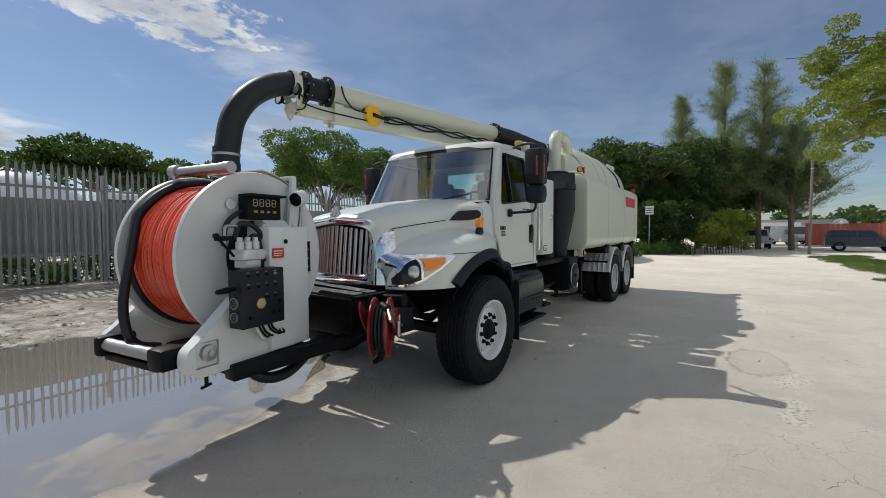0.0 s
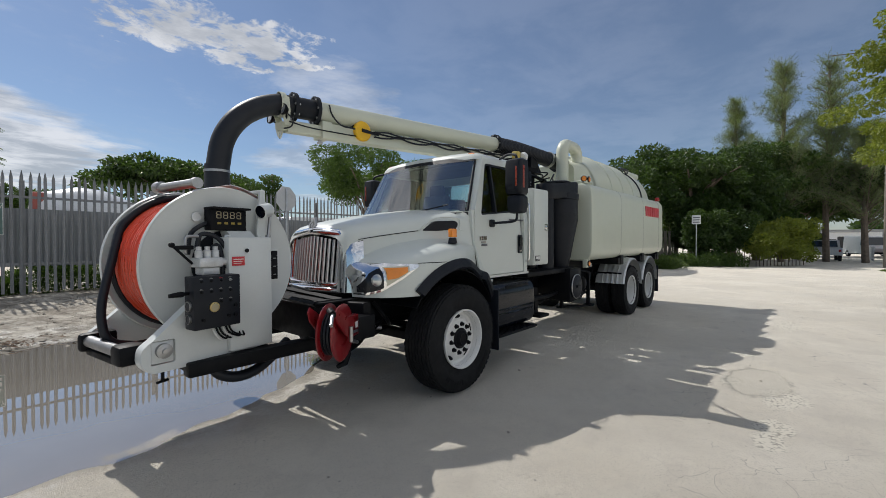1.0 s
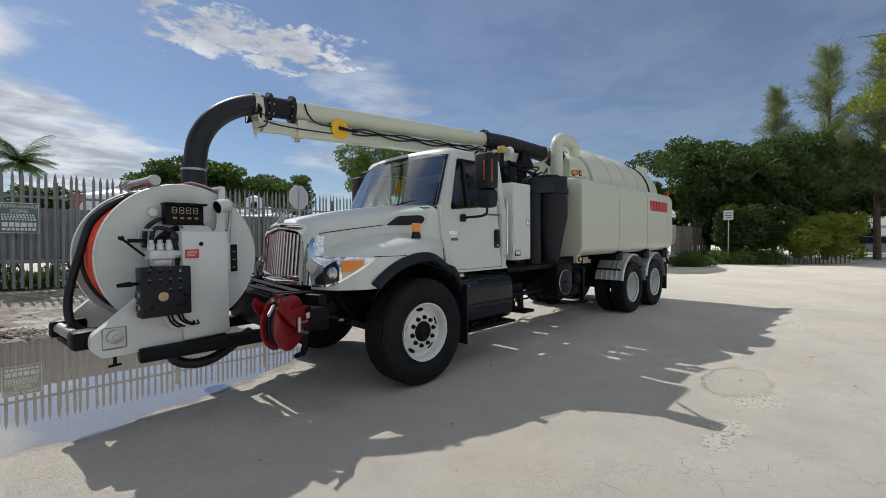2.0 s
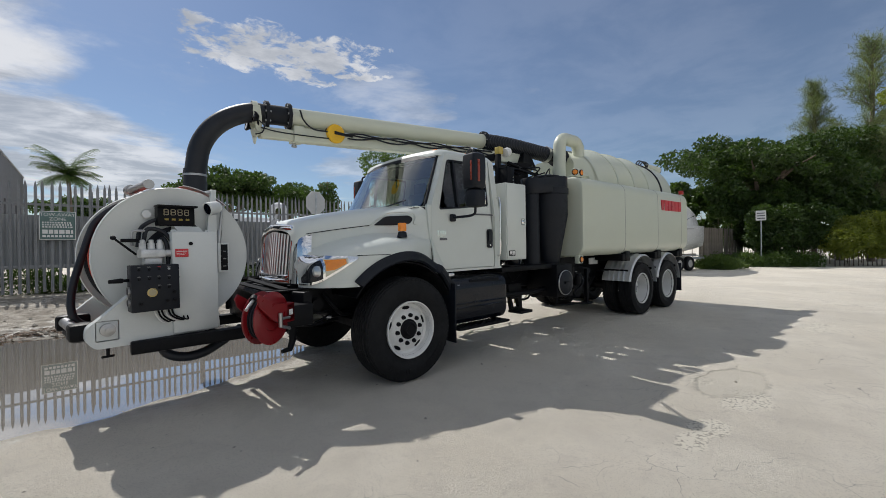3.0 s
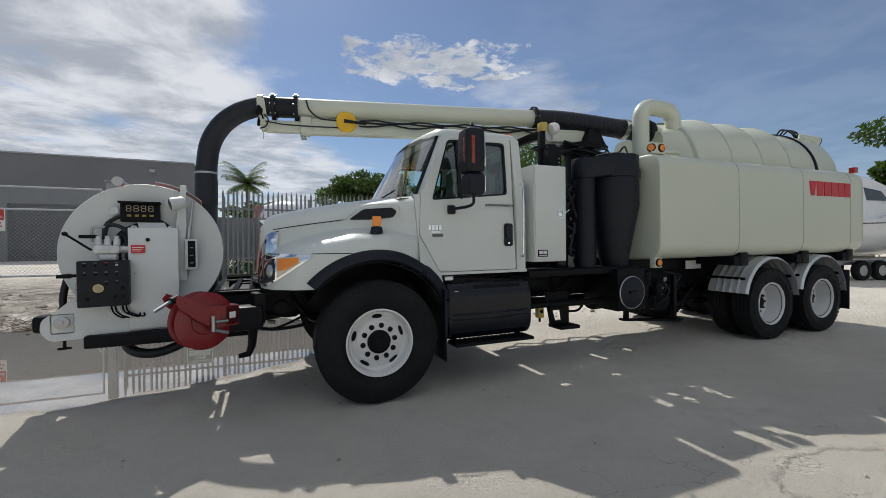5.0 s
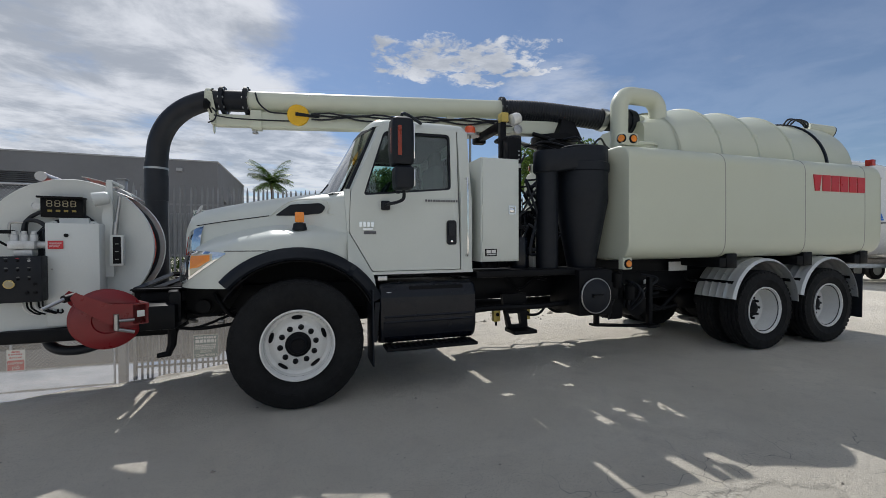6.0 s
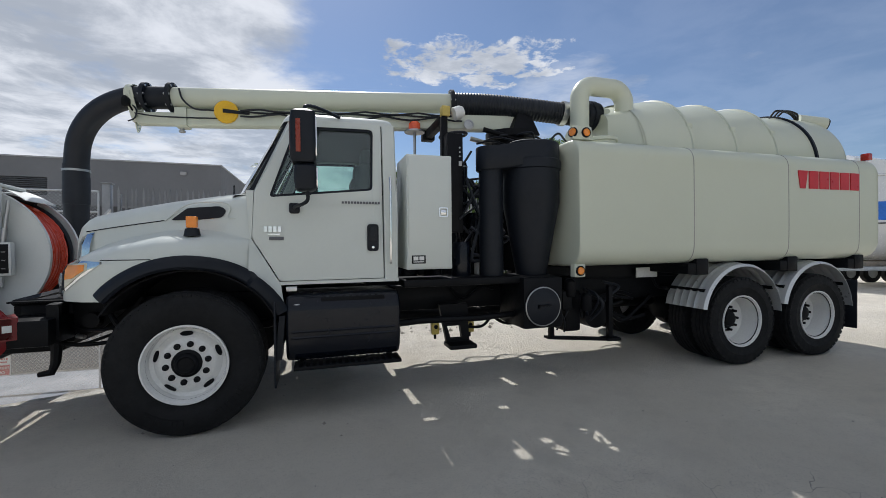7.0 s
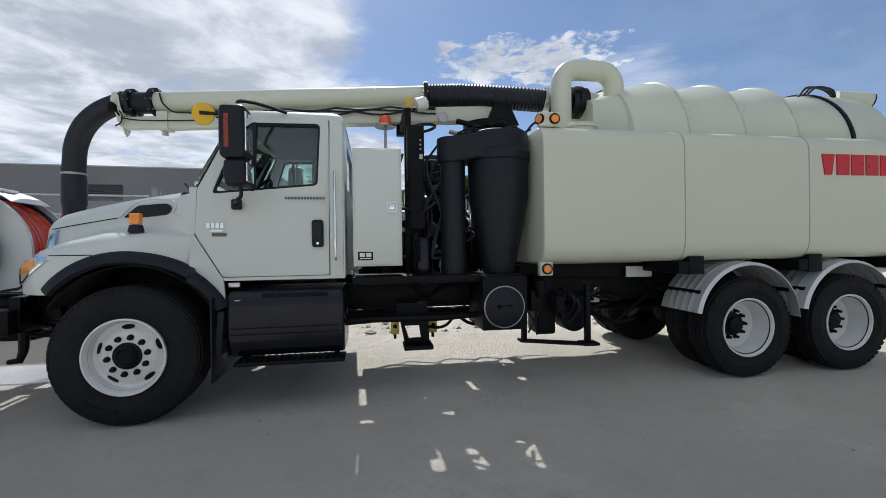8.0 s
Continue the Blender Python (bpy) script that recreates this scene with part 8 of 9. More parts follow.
def build_palm(x, y, height, seed):
    rs = np.random.RandomState(seed)
    t = thing("palm", "coconut palm with drooping fronds", "tree", m=pose(x, y, 0))
    b = B()
    sweep(b, curve_pts([(0, 0, -0.2), (0.15, 0, height * 0.4), (0.1, 0.1, height * 0.8), (0, 0, height)], 6), list(np.linspace(0.22, 0.14, 19)), 10)
    part("trunk", b, BARK, t)
    for k in range(42):
        a = k * 2.4 + rs.uniform(-0.2, 0.2)
        up = rs.uniform(-0.1, 1.7)
        ln = rs.uniform(2.0, 2.9)
        d = Vector((math.cos(a), math.sin(a), 0))
        pts = [Vector((0, 0, height)) + d * ln * s * math.cos(min(up, 1.0) * (1 - s)) + Vector((0, 0, ln * (up * s - (0.42 + 0.25 * up) * s * s))) for s in np.linspace(0, 1, 14)]
        V, F = [], []
        side = Vector((-d.y, d.x, 0))
        for j in range(1, 14):
            p, q = pts[j - 1], pts[j]
            for sub in range(3):
                o = p.lerp(q, sub / 3)
                L_ = ln * 0.36 * math.sin(math.pi * min(0.12 + 0.85 * (j / 14), 1.0)) + 0.12
                for s in (-1, 1):
                    tip = o + side * s * L_ * 0.75 + (q - p).normalized() * L_ * 0.5 + Vector((0, 0, -L_ * rs.uniform(0.25, 0.6)))
                    i = len(V)
                    w = (q - p).normalized() * 0.028
                    V.extend([tuple(o - w), tuple(o + w), tuple(tip)])
                    F.append((i, i + 1, i + 2))
            i = len(V)
            V.extend([tuple(p + side * 0.02), tuple(p - side * 0.02), tuple(q - side * 0.02), tuple(q + side * 0.02)])
            F.append((i, i + 1, i + 2, i + 3))
        mesh_from("frond", V, F, LEAF_DARK, t)
    return t


build_palm(-3.7, 47.0, 8.3, 3)


# ---- vehicles
def wheel_at(parent, x, y, r, w):
    b = B()
    lathe(b, [(r * 0.55, -w / 2), (r * 0.9, -w / 2), (r, -w * 0.35), (r, w * 0.35), (r * 0.9, w / 2), (r * 0.55, w / 2)], 24, Matrix.Translation((x, y, r)) @ FACE_NEAR)
    o = part("wheel", b, TYRE, parent)
    b = B()
    lathe(b, [(0.0, -w * 0.42), (r * 0.56, -w * 0.42), (r * 0.56, w * 0.42), (0.0, w * 0.42)], 20, Matrix.Translation((x, y, r)) @ FACE_NEAR)
    part("rim", b, STEEL, o)


def vehicle(name, label, category, m, prof, width, paint, glass, wheels, group="", inset=0.10, belt=1.05):
    """A parked car or van: side outline extruded, cabin drawn in above the belt line, with real panes and wheels. x runs along it."""
    t = thing(name, label, category, group, m)
    b = B()
    rings = []
    hw = width / 2
    outer = round_poly(prof, 0.08, 3)
    for y, k in ((-1, 0.985), (-0.93, 1.0), (0.93, 1.0), (1, 0.985)):
        rings.append([(x, y * (hw - (inset * max(z - belt, 0))), 0.3 + (z - 0.3) * k) for x, z in outer])
    loft(b, rings)
    part("body", b, paint, t)
    for pane in glass:
        kind, pts = pane
        if kind == "side":
            for s in (-1, 1):
                b = B()
                plate(b, round_poly(pts, 0.04, 3), (), 0.02, lambda a, z: (a, s * (hw - inset * max(z - belt, 0) + 0.006), z), (0, -s, 0))
                part("window", b, WINDOW, t)
        else:
            (xa, za), (xb, zb) = pts
            b = B()
            n = Vector((zb - za, 0, -(xb - xa))).normalized() * 0.015
            if kind == "front":
                n = -n if n.x > 0 else n
            else:
                n = -n if n.x < 0 else n
            loft(b, [[(xa + n.x * o, -(hw - 0.16 - inset * max(za - belt, 0)), za + n.z * o), (xa + n.x * o, hw - 0.16 - inset * max(za - belt, 0), za + n.z * o),
                      (xb + n.x * o, hw - 0.18 - inset * max(zb - belt, 0), zb + n.z * o), (xb + n.x * o, -(hw - 0.18 - inset * max(zb - belt, 0)), zb + n.z * o)] for o in (-1.0, 1.0)])
            part("windscreen", b, WINDOW, t)
    for x, r in wheels:
        for s in (-1, 1):
            wheel_at(t, x, s * (hw - 0.12), r, 0.24)
    for s in (-1, 1):
        b = B()
        box(b, prof[0][0] - 0.03, prof[0][0] + 0.05, *sorted((s * (hw - 0.34), s * (hw - 0.10))), 0.72, 0.86, 0.02)
        part("headlamp", b, CLEAR, t)
        b = B()
        xr = max(p[0] for p in prof)
        box(b, xr - 0.05, xr + 0.02, *sorted((s * (hw - 0.25), s * (hw - 0.08))), 0.80, 1.0, 0.01)
        part("tail_lamp", b, REDLENS, t)
    b = B()
    box(b, prof[0][0] - 0.08, prof[0][0] + 0.06, -hw + 0.06, hw - 0.06, 0.40, 0.58, 0.03)
    part("bumper", b, PLASTIC, t)
    return t


SUV = [(-2.3, 0.45), (-2.3, 0.95), (-1.1, 1.08), (-0.45, 1.72), (2.0, 1.75), (2.25, 1.0), (2.25, 0.45)]
SUV_GLASS = [("front", ((-1.02, 1.12), (-0.52, 1.66))), ("side", [(-0.85, 1.14), (-0.42, 1.62), (0.35, 1.64), (0.35, 1.14)]), ("side", [(0.45, 1.14), (0.45, 1.64), (1.85, 1.64), (2.0, 1.14)]), ("back", ((2.22, 1.15), (2.05, 1.68)))]
PICKUP = [(-2.7, 0.5), (-2.7, 1.05), (-1.35, 1.15), (-0.75, 1.82), (0.6, 1.82), (0.75, 1.15), (2.7, 1.15), (2.7, 0.5)]
PICKUP_GLASS = [("front", ((-1.27, 1.2), (-0.82, 1.76))), ("side", [(-1.05, 1.2), (-0.68, 1.72), (0.5, 1.72), (0.6, 1.2)]), ("back", ((0.74, 1.22), (0.63, 1.74)))]
VAN = [(-2.7, 0.4), (-2.7, 1.0), (-2.2, 1.3), (-1.6, 2.3), (2.7, 2.4), (2.75, 0.4)]
VAN_GLASS = [("front", ((-2.16, 1.36), (-1.66, 2.2))), ("side", [(-1.95, 1.36), (-1.6, 1.95), (-0.9, 1.95), (-0.9, 1.36)])]


def truck_cab(name, label, m, paint, load):
    """A parked work truck behind the fence, seen above it: cab, load and wheels."""
    t = vehicle(name, label, "truck", m, [(-3.2, 0.6), (-3.2, 1.5), (-2.2, 1.75), (-1.85, 2.75), (-0.5, 2.8), (-0.4, 1.0), (3.4, 1.0), (3.4, 0.6)], 2.3, paint,
                [("front", ((-2.15, 1.85), (-1.9, 2.62))), ("side", [(-2.0, 1.85), (-1.75, 2.5), (-0.75, 2.5), (-0.75, 1.85)])], ((-2.3, 0.5), (1.9, 0.5), (2.9, 0.5)), belt=1.8)
    if load == "mixer":
        b = B()
        lathe(b, [(0.0, -1.9), (0.55, -1.85), (0.95, -1.0), (1.15, 0.0), (1.05, 0.8), (0.55, 1.8), (0.45, 2.0), (0.0, 2.0)], 32, Matrix.Translation((1.4, 0, 2.25)) @ Matrix.Rotation(radians(78), 4, "Y"))
        part("mixer_drum", b, paint, t)
        b = B()
        box(b, 2.9, 3.3, -0.6, 0.6, 1.0, 3.1, 0.05)
        part("drum_frame", b, RUST, t)
    else:
        b = B()
        box(b, -0.2, 3.4, -1.1, 1.1, 1.0, 2.5, 0.25, 4)
        part("tank_body", b, paint, t)
        b = B()
        sweep(b, curve_pts([(0.2, 0, 2.4), (0.2, 0, 3.2), (0.45, 0, 3.42), (0.9, 0, 3.42), (1.15, 0, 3.2), (1.15, 0, 2.5)], 6), 0.16, 16)
        part("air_pipe", b, paint, t)
    return t


G18 = 0.34
truck_cab("mixer_truck", "white concrete mixer truck parked behind the fence", pose(1.6, 18.6, G18, 0, 0, 172), CARW, "mixer")
truck_cab("parked_vacuum_truck", "white vacuum truck parked behind the fence", pose(5.4, 19.5, G18, 0, 0, -70), CARW, "tank")
vehicle("parked_suv", "white utility vehicle parked behind the fence", "car", pose(-3.2, 17.0, G18 + 0.55, 0, 0, 8), SUV, 1.95, CARW, SUV_GLASS, ((-1.5, 0.38), (1.4, 0.38)))
vehicle("parked_car", "red car parked behind the fence", "car", pose(0.4, 24.0, G18 + 0.9, 0, 0, 5), SUV, 1.9, CARR, SUV_GLASS, ((-1.5, 0.36), (1.4, 0.36)))
vehicle("parked_van", "white panel van parked behind the fence", "van", pose(10.5, 20.0, G18 + 0.4, 0, 0, 10), VAN, 2.1, CARW, VAN_GLASS, ((-1.7, 0.36), (1.7, 0.36)))
vehicle("pickup", "white pickup parked under the roadside trees", "car", pose(47.0, -5.2, 0.07, 0, 0, 181), PICKUP, 2.0, CARW, PICKUP_GLASS, ((-1.75, 0.4), (1.75, 0.4)))
vehicle("jeep", "dark off-road car parked on the roadside", "car", pose(42.5, -11.8, 0.07, 0, 0, 85), SUV, 1.95, CARD, SUV_GLASS, ((-1.5, 0.4), (1.4, 0.4)))
for i, (x, y) in enumerate(((64.0, -9.3), (68.0, -11.2), (60.0, -16.5))):
    vehicle("white_van", "white panel van parked far down the road", "van", pose(x, y, 0.07, 0, 0, 20 + 12 * i), VAN, 2.2, CARW, VAN_GLASS, ((-1.7, 0.38), (1.7, 0.38)), group="vans down the road")


def container(x, y, rz):
    t = thing("shipping_container", "faded red corrugated shipping container", "container", m=pose(x, y, 0.07, 0, 0, rz))
    b = B()
    n = 60
    ring = []
    for k in range(n):
        ring.append((-3 + k * 6 / n, -1.2 + 0.03 * ((k // 2) % 2)))
    for k in range(24):
        ring.append((3 - 0.03 * ((k // 2) % 2), -1.2 + k * 0.1))
    for k in range(n):
        ring.append((3 - k * 6 / n, 1.2 - 0.03 * ((k // 2) % 2)))
    for k in range(24):
        ring.append((-3 + 0.03 * ((k // 2) % 2), 1.2 - k * 0.1))
    loft(b, [[(x_, y_, z) for x_, y_ in ring] for z in (0.12, 2.5)])
    part("shell", b, RUST, t, smooth=0)
    for sx in (-1, 1):
        for sy in (-1, 1):
            b = B()
            box(b, sx * 3 - 0.08, sx * 3 + 0.08, sy * 1.2 - 0.08, sy * 1.2 + 0.08, 0.0, 2.6, 0.01)
            part("corner_post", b, RUST, t)
    b = B()
    lathe(b, [(0.0, 0.6), (0.35, 0.5), (0.6, 0.25), (0.7, 0.0)], 20, Matrix.Translation((0.3, 0, 2.5)))
    part("roof_vent", b, CARW, t)


container(58.0, -13.2, 80)


def low_house(name, label, x, y, w, d, hgt, rz, wall_mat):
    t = thing(name, label, "building", m=pose(x, y, 0.05, 0, 0, rz))
    b = B()
    doorway = rrect(-1.2, 1.2, 0.0, min(2.6, hgt - 0.4), 0.01, 1)
    wins = [rrect(a, a + 1.2, 1.1, 2.2, 0.01, 1) for a in (-w / 2 + 1.0, w / 2 - 2.2)]
    plate(b, [(-w / 2, -0.1), (w / 2, -0.1), (w / 2, hgt), (-w / 2, hgt)], [[(a, max(z, 0.02)) for a, z in doorway], *wins], 0.25, lambda a, z: (a, -d / 2, z))
    part("front_wall", b, wall_mat, t)
    b = B()
    box(b, -w / 2, w / 2, -d / 2 + 0.4, d / 2, 0, hgt)
    part("body", b, wall_mat, t)
    for q in wins:
        b = B()
        plate(b, q, (), 0.03, lambda a, z: (a, -d / 2 + 0.12, z))
        part("window", b, WINDOW, t)
    b = B()
    plate(b, [(a, max(z, 0.02)) for a, z in doorway], (), 0.03, lambda a, z: (a, -d / 2 + 0.2, z))
    part("door", b, DARK, t)
    b = B()
    box(b, -w / 2 - 0.3, w / 2 + 0.3, -d / 2 - 0.3, d / 2 + 0.3, hgt, hgt + 0.18, 0.02)
    part("roof", b, TRIM_GREY, t)
    return t


low_house("garage", "low white roadside garage with a dark doorway", 84, -8.4, 7, 5, 3.2, -82, CARW)
low_house("low_building", "long pale flat-roofed building at the end of the road", 150, -20, 40, 10, 5.0, -75, TRIM_GREY)


def chain_fence_far():
    f = thing("roadside_fence", "low chain-link fence along the far roadside", "fence")
    for k in range(18):
        x = 46.0 + k * 1.4
        b = B()
        cyl(b, (x, -8.2 - k * 0.08, 0), (x, -8.2 - k * 0.08, 1.3), 0.025, seg=8)
        part("post", b, GALV, f)
    for z in (0.2, 0.75, 1.28):
        b = B()
        cyl(b, (46.0, -8.2, z), (46.0 + 17 * 1.4, -8.2 - 17 * 0.08, z), 0.015, seg=6)
        part("rail", b, GALV, f)


chain_fence_far()


# ---- boat on a trailer
def build_boat():
    t = thing("motor_boat", "white cabin cruiser under a blue tarpaulin", "boat", m=pose(19.75, 4.36, 0.07, 0, 0, -13))
    b = B()
    rings = []
    for s in np.linspace(0, 1, 15):
        x = -3.9 + 8.2 * s
        w = 1.2 * (1 - max(s - 0.45, 0) ** 2 * 3.1) if s > 0.45 else 1.2
        w = max(w, 0.03)
        keel = 0.86 + 0.85 * max(s - 0.62, 0) ** 1.6 * 2.2
        shear = 2.15 + 0.20 * s
        rings.append([(x, -w, shear), (x, -w * 1.0, shear - 0.12), (x, -w * 0.90, (keel + shear) / 2 - 0.1), (x, -w * 0.55, keel + 0.18), (x, 0, keel),
                      (x, w * 0.55, keel + 0.18), (x, w * 0.90, (keel + shear) / 2 - 0.1), (x, w, shear - 0.12), (x, w, shear)])
    loft(b, rings)
    part("hull", b, GEL, t)
    b = B()
    rings = []
    for s in np.linspace(0, 1, 9):
        x = -2.6 + 6.0 * s
        w = 1.0 * (1 - max(s - 0.4, 0) ** 2 * 1.9)
        z1 = 2.55 + 1.45 * (1 - s ** 1.7) + (0.22 if s < 0.9 else 0.0)
        rings.append([(x, -w, 2.2), (x, -w * 0.92, z1 - 0.1), (x, -w * 0.75, z1), (x, w * 0.75, z1), (x, w * 0.92, z1 - 0.1), (x, w, 2.2)])
    loft(b, rings)
    part("cabin", b, GEL, t)
    for s in (-1, 1):
        b = B()
        plate(b, round_poly([(-0.9, 2.95), (0.9, 2.95), (0.6, 3.30), (-0.9, 3.55)], 0.06, 4), (), 0.02, lambda a, z: (a, s * (0.985 - 0.04 * (z - 2.2)), z), (0, -s, 0))
        part("cabin_window", b, WINDOW, t)
        b = B()
        sweep(b, curve_pts([(0.2, s * 1.1, 2.24), (1.6, s * 1.0, 2.75), (3.2, s * 0.45, 2.9), (4.1, s * 0.06, 2.85)], 6), 0.016, 7)
        part("bow_rail", b, CHROME, t)
        b = B()
        sweep(b, [(-3.9 + 8.0 * q, s * (1.21 if q < 0.45 else 1.21 * (1 - (q - 0.45) ** 2 * 3.05)), 2.0 + 0.2 * q) for q in np.linspace(0, 0.93, 14)], 0.022, 6)
        part("rub_rail", b, CARD, t)
    b = B()
    rings = []
    for s in np.linspace(0, 1, 6):
        x = -4.0 + 2.6 * s
        rings.append([(x, -1.22, 2.15), (x, -1.0, 2.65 + 0.1 * s), (x, 0, 2.95 + 0.12 * math.sin(s * 5)), (x, 1.0, 2.65 + 0.1 * s), (x, 1.22, 2.15)])
    loft(b, rings, cap=False, closed=False)
    thicken(b, 0.02)
    part("tarpaulin", b, TARP, t, "blue tarpaulin")
    b = B()
    box(b, -3.2, -1.2, -1.0, 1.0, 3.55, 3.62, 0.03)
    for x in (-3.1, -1.3):
        for y in (-0.95, 0.95):
            cyl(b, (x, y, 2.3), (x, y, 3.56), 0.022, seg=8)
    part("hard_top", b, GEL, t)
    tr = thing("boat_trailer", "galvanised tri-axle boat trailer", "trailer", m=pose(19.75, 4.36, 0.07, 0, 0, -13))
    for s in (-1, 1):
        b = B()
        box(b, -3.8, 3.0, *sorted((s * 0.75, s * 0.85)), 0.55, 0.68, 0.01)
        part("side_rail", b, GALV, tr)
        b = B()
        box(b, -2.5, 2.5, *sorted((s * 0.55, s * 0.70)), 0.70, 0.85, 0.02)
        part("bunk", b, WOOD, tr)
        b = B()
        box(b, -1.0, 2.1, *sorted((s * 0.95, s * 1.22)), 0.76, 0.80, 0.015)
        part("mudguard", b, GALV, tr)
        for x in (-0.5, 0.35, 1.2):
            wheel_at(tr, x, s * 1.08, 0.36, 0.22)
    for x in (-3.7, -1.5, 1.2, 2.85):
        b = B()
        box(b, x, x + 0.1, -0.75, 0.75, 0.55, 0.65, 0.01)
        part("crossmember", b, GALV, tr)


build_boat()


# ---- wooden fence and street sign
def build_wood_fence():
    f = thing("wooden_fence", "weathered grey board fence by the tree", "fence")
    b = B()
    box(b, 0, 0.135, -0.012, 0.012, 0.0, 2.36, 0.003, 1)
    first = part("plank", b, WOOD, f)
    rnd = random.Random(7)
    a, c = Vector((25.0, 3.9, 0)), Vector((31.2, 3.2, 0))
    n = 46
    ang = math.atan2(c.y - a.y, c.x - a.x)
    for k in range(n):
        p = a.lerp(c, k / n)
        o = first if k == 0 else new("plank", first.data)
        o.parent = f
        o.location = (p.x, p.y, 0.07 + rnd.uniform(-0.06, 0.02))
        o.rotation_euler = (rnd.uniform(-0.02, 0.02), rnd.uniform(-0.012, 0.012), ang)
    for z in (0.6, 1.9):
        b = B()
        sweep(b, [a + Vector((0, 0.06, z)), c + Vector((0, 0.06, z))], 0.045, 4)
        part("rail", b, WOOD, f)
    shed = thing("shed_roof", "rusty corrugated shed roof behind the board fence", "shed")
    b = B()
    rows = []
    for y, z in ((5.2, 2.55), (8.0, 3.1)):
        rows.append([(24.5 + k * 0.09, y, z + 0.02 * ((k // 2) % 2)) for k in range(70)])
    loft(b, rows, cap=False, closed=False)
    thicken(b, 0.01)
    part("roof_sheet", b, SHEET, shed, smooth=20)
    for x in (24.7, 30.5):
        for y in (5.3, 7.8):
            b = B()
            box(b, x, x + 0.1, y, y + 0.1, 0, 2.6)
            part("post", b, WOOD, shed)
    sg = thing("street_sign", "small white street notice on a metal pole", "sign")
    b = B()
    cyl(b, (27.5, 1.43, 0.0), (27.5, 1.43, 3.35), 0.03, seg=8)
    part("pole", b, GALV, sg)
    b = B()
    box(b, 27.44, 27.46, 1.18, 1.68, 2.78, 3.36, 0.004)
    part("sign_panel", b, SIGNW, sg)
    for k in range(3):
        b = B()
        box(b, 27.432, 27.441, 1.24, 1.62, 2.88 + 0.15 * k, 2.93 + 0.15 * k)
        part("print_bar", b, BARS, sg)
    for x, y, h_, r in ((15.6, -7.75, 8.6, 0.15), (34.0, -7.6, 6.8, 0.09)):
        pl = thing("utility_pole", "weathered grey wooden utility pole on the roadside", "pole", "utility poles")
        b = B()
        cyl(b, (x, y, 0), (x, y, h_), r, r * 0.75, seg=12)
        part("shaft", b, WOOD, pl)
        b = B()
        cyl(b, (x, y, h_ - 0.9), (x, y, h_ - 0.85), r * 1.15, seg=12)
        part("band", b, GALV, pl)


build_wood_fence()

# ---- trees
broad_tree("shade_tree", "dark spreading shade tree by the board fence", 33.2, 2.7, 9.3, 4.7, 11, LEAF_DARK, 24000, 0.26, 0.5, 0.42, trunk_r=0.30)
broad_tree("roadside_tree", "dense dark roadside tree", 38.5, 2.6, 9.6, 5.4, 12, LEAF_DARK, 26000, 0.30, 0.6, 0.3, "trees along the road")
broad_tree("roadside_tree", "dense green roadside tree", 42.0, -0.6, 9.6, 5.6, 13, LEAF_MID, 26000, 0.34, 0.6, 0.3, "trees along the road")
broad_tree("roadside_tree", "dense dark roadside tree", 48.0, -2.6, 10.0, 6.0, 14, LEAF_DARK, 22000, 0.42, 0.6, 0.3, "trees along the road")
broad_tree("roadside_tree", "dense dark roadside tree", 60.0, -3.0, 10.0, 6.5, 15, LEAF_DARK, 12000, 0.55, 0.6, 0.3, "trees along the road")
broad_tree("feathery_tree", "bright green feathery tree behind the yard", 30.7, 38.6, 14.4, 8.8, 16, LEAF_MID, 46000, 0.33, 0.6, 0.28, trunk_r=0.3)
broad_tree("yard_tree", "dark flat-crowned tree behind the yard", 15.0, 64.0, 13.5, 8.0, 17, LEAF_DARK, 13000, 0.6, 0.45, 0.45, "trees behind the yard")
broad_tree("yard_tree", "dark flat-crowned tree behind the yard", 24.0, 68.0, 12.5, 8.0, 18, LEAF_DARK, 11000, 0.6, 0.45, 0.45, "trees behind the yard")
broad_tree("yard_tree", "dark bushy tree behind the yard", -1.5, 60.0, 8.5, 4.5, 19, LEAF_DARK, 6000, 0.5, 0.5, 0.35, "trees behind the yard")


def hedge(name, label, pts, n, size, seed, leaf, h):
    rs = np.random.RandomState(seed)
    C, R = [], []
    for k in range(len(pts) - 1):
        for j in range(9):
            u = j / 9
            x = pts[k][0] * (1 - u) + pts[k + 1][0] * u
            y = pts[k][1] * (1 - u) + pts[k + 1][1] * u
            for q in range(3):
                hh = h * rs.uniform(0.25, 0.95)
                C.append([x + rs.uniform(-.4, .4), y + rs.uniform(-.5, .5), 0.07 + hh * 0.85])
                r = rs.uniform(0.35, 0.75)
                R.append([r, r, r * 0.8])
    V, F = leaves(rs, np.array(C), np.array(R), n, size, 0.6, 0.2)
    V[:, 2] = np.maximum(V[:, 2], 0.05)
    t = thing(name, label, "hedge")
    o = mesh_from("leaf_mass", V, F, leaf, t)
    for k in range(14):
        b = B()
        u = k / 14 * (len(pts) - 1)
        i, f = int(u), u - int(u)
        x = pts[i][0] * (1 - f) + pts[i + 1][0] * f
        y = pts[i][1] * (1 - f) + pts[i + 1][1] * f
        sweep(b, [(x, y, 0.0), (x + rs.uniform(-.3, .3), y, h * 0.6)], [0.03, 0.01], 5)
        part("stem", b, BARK, t)


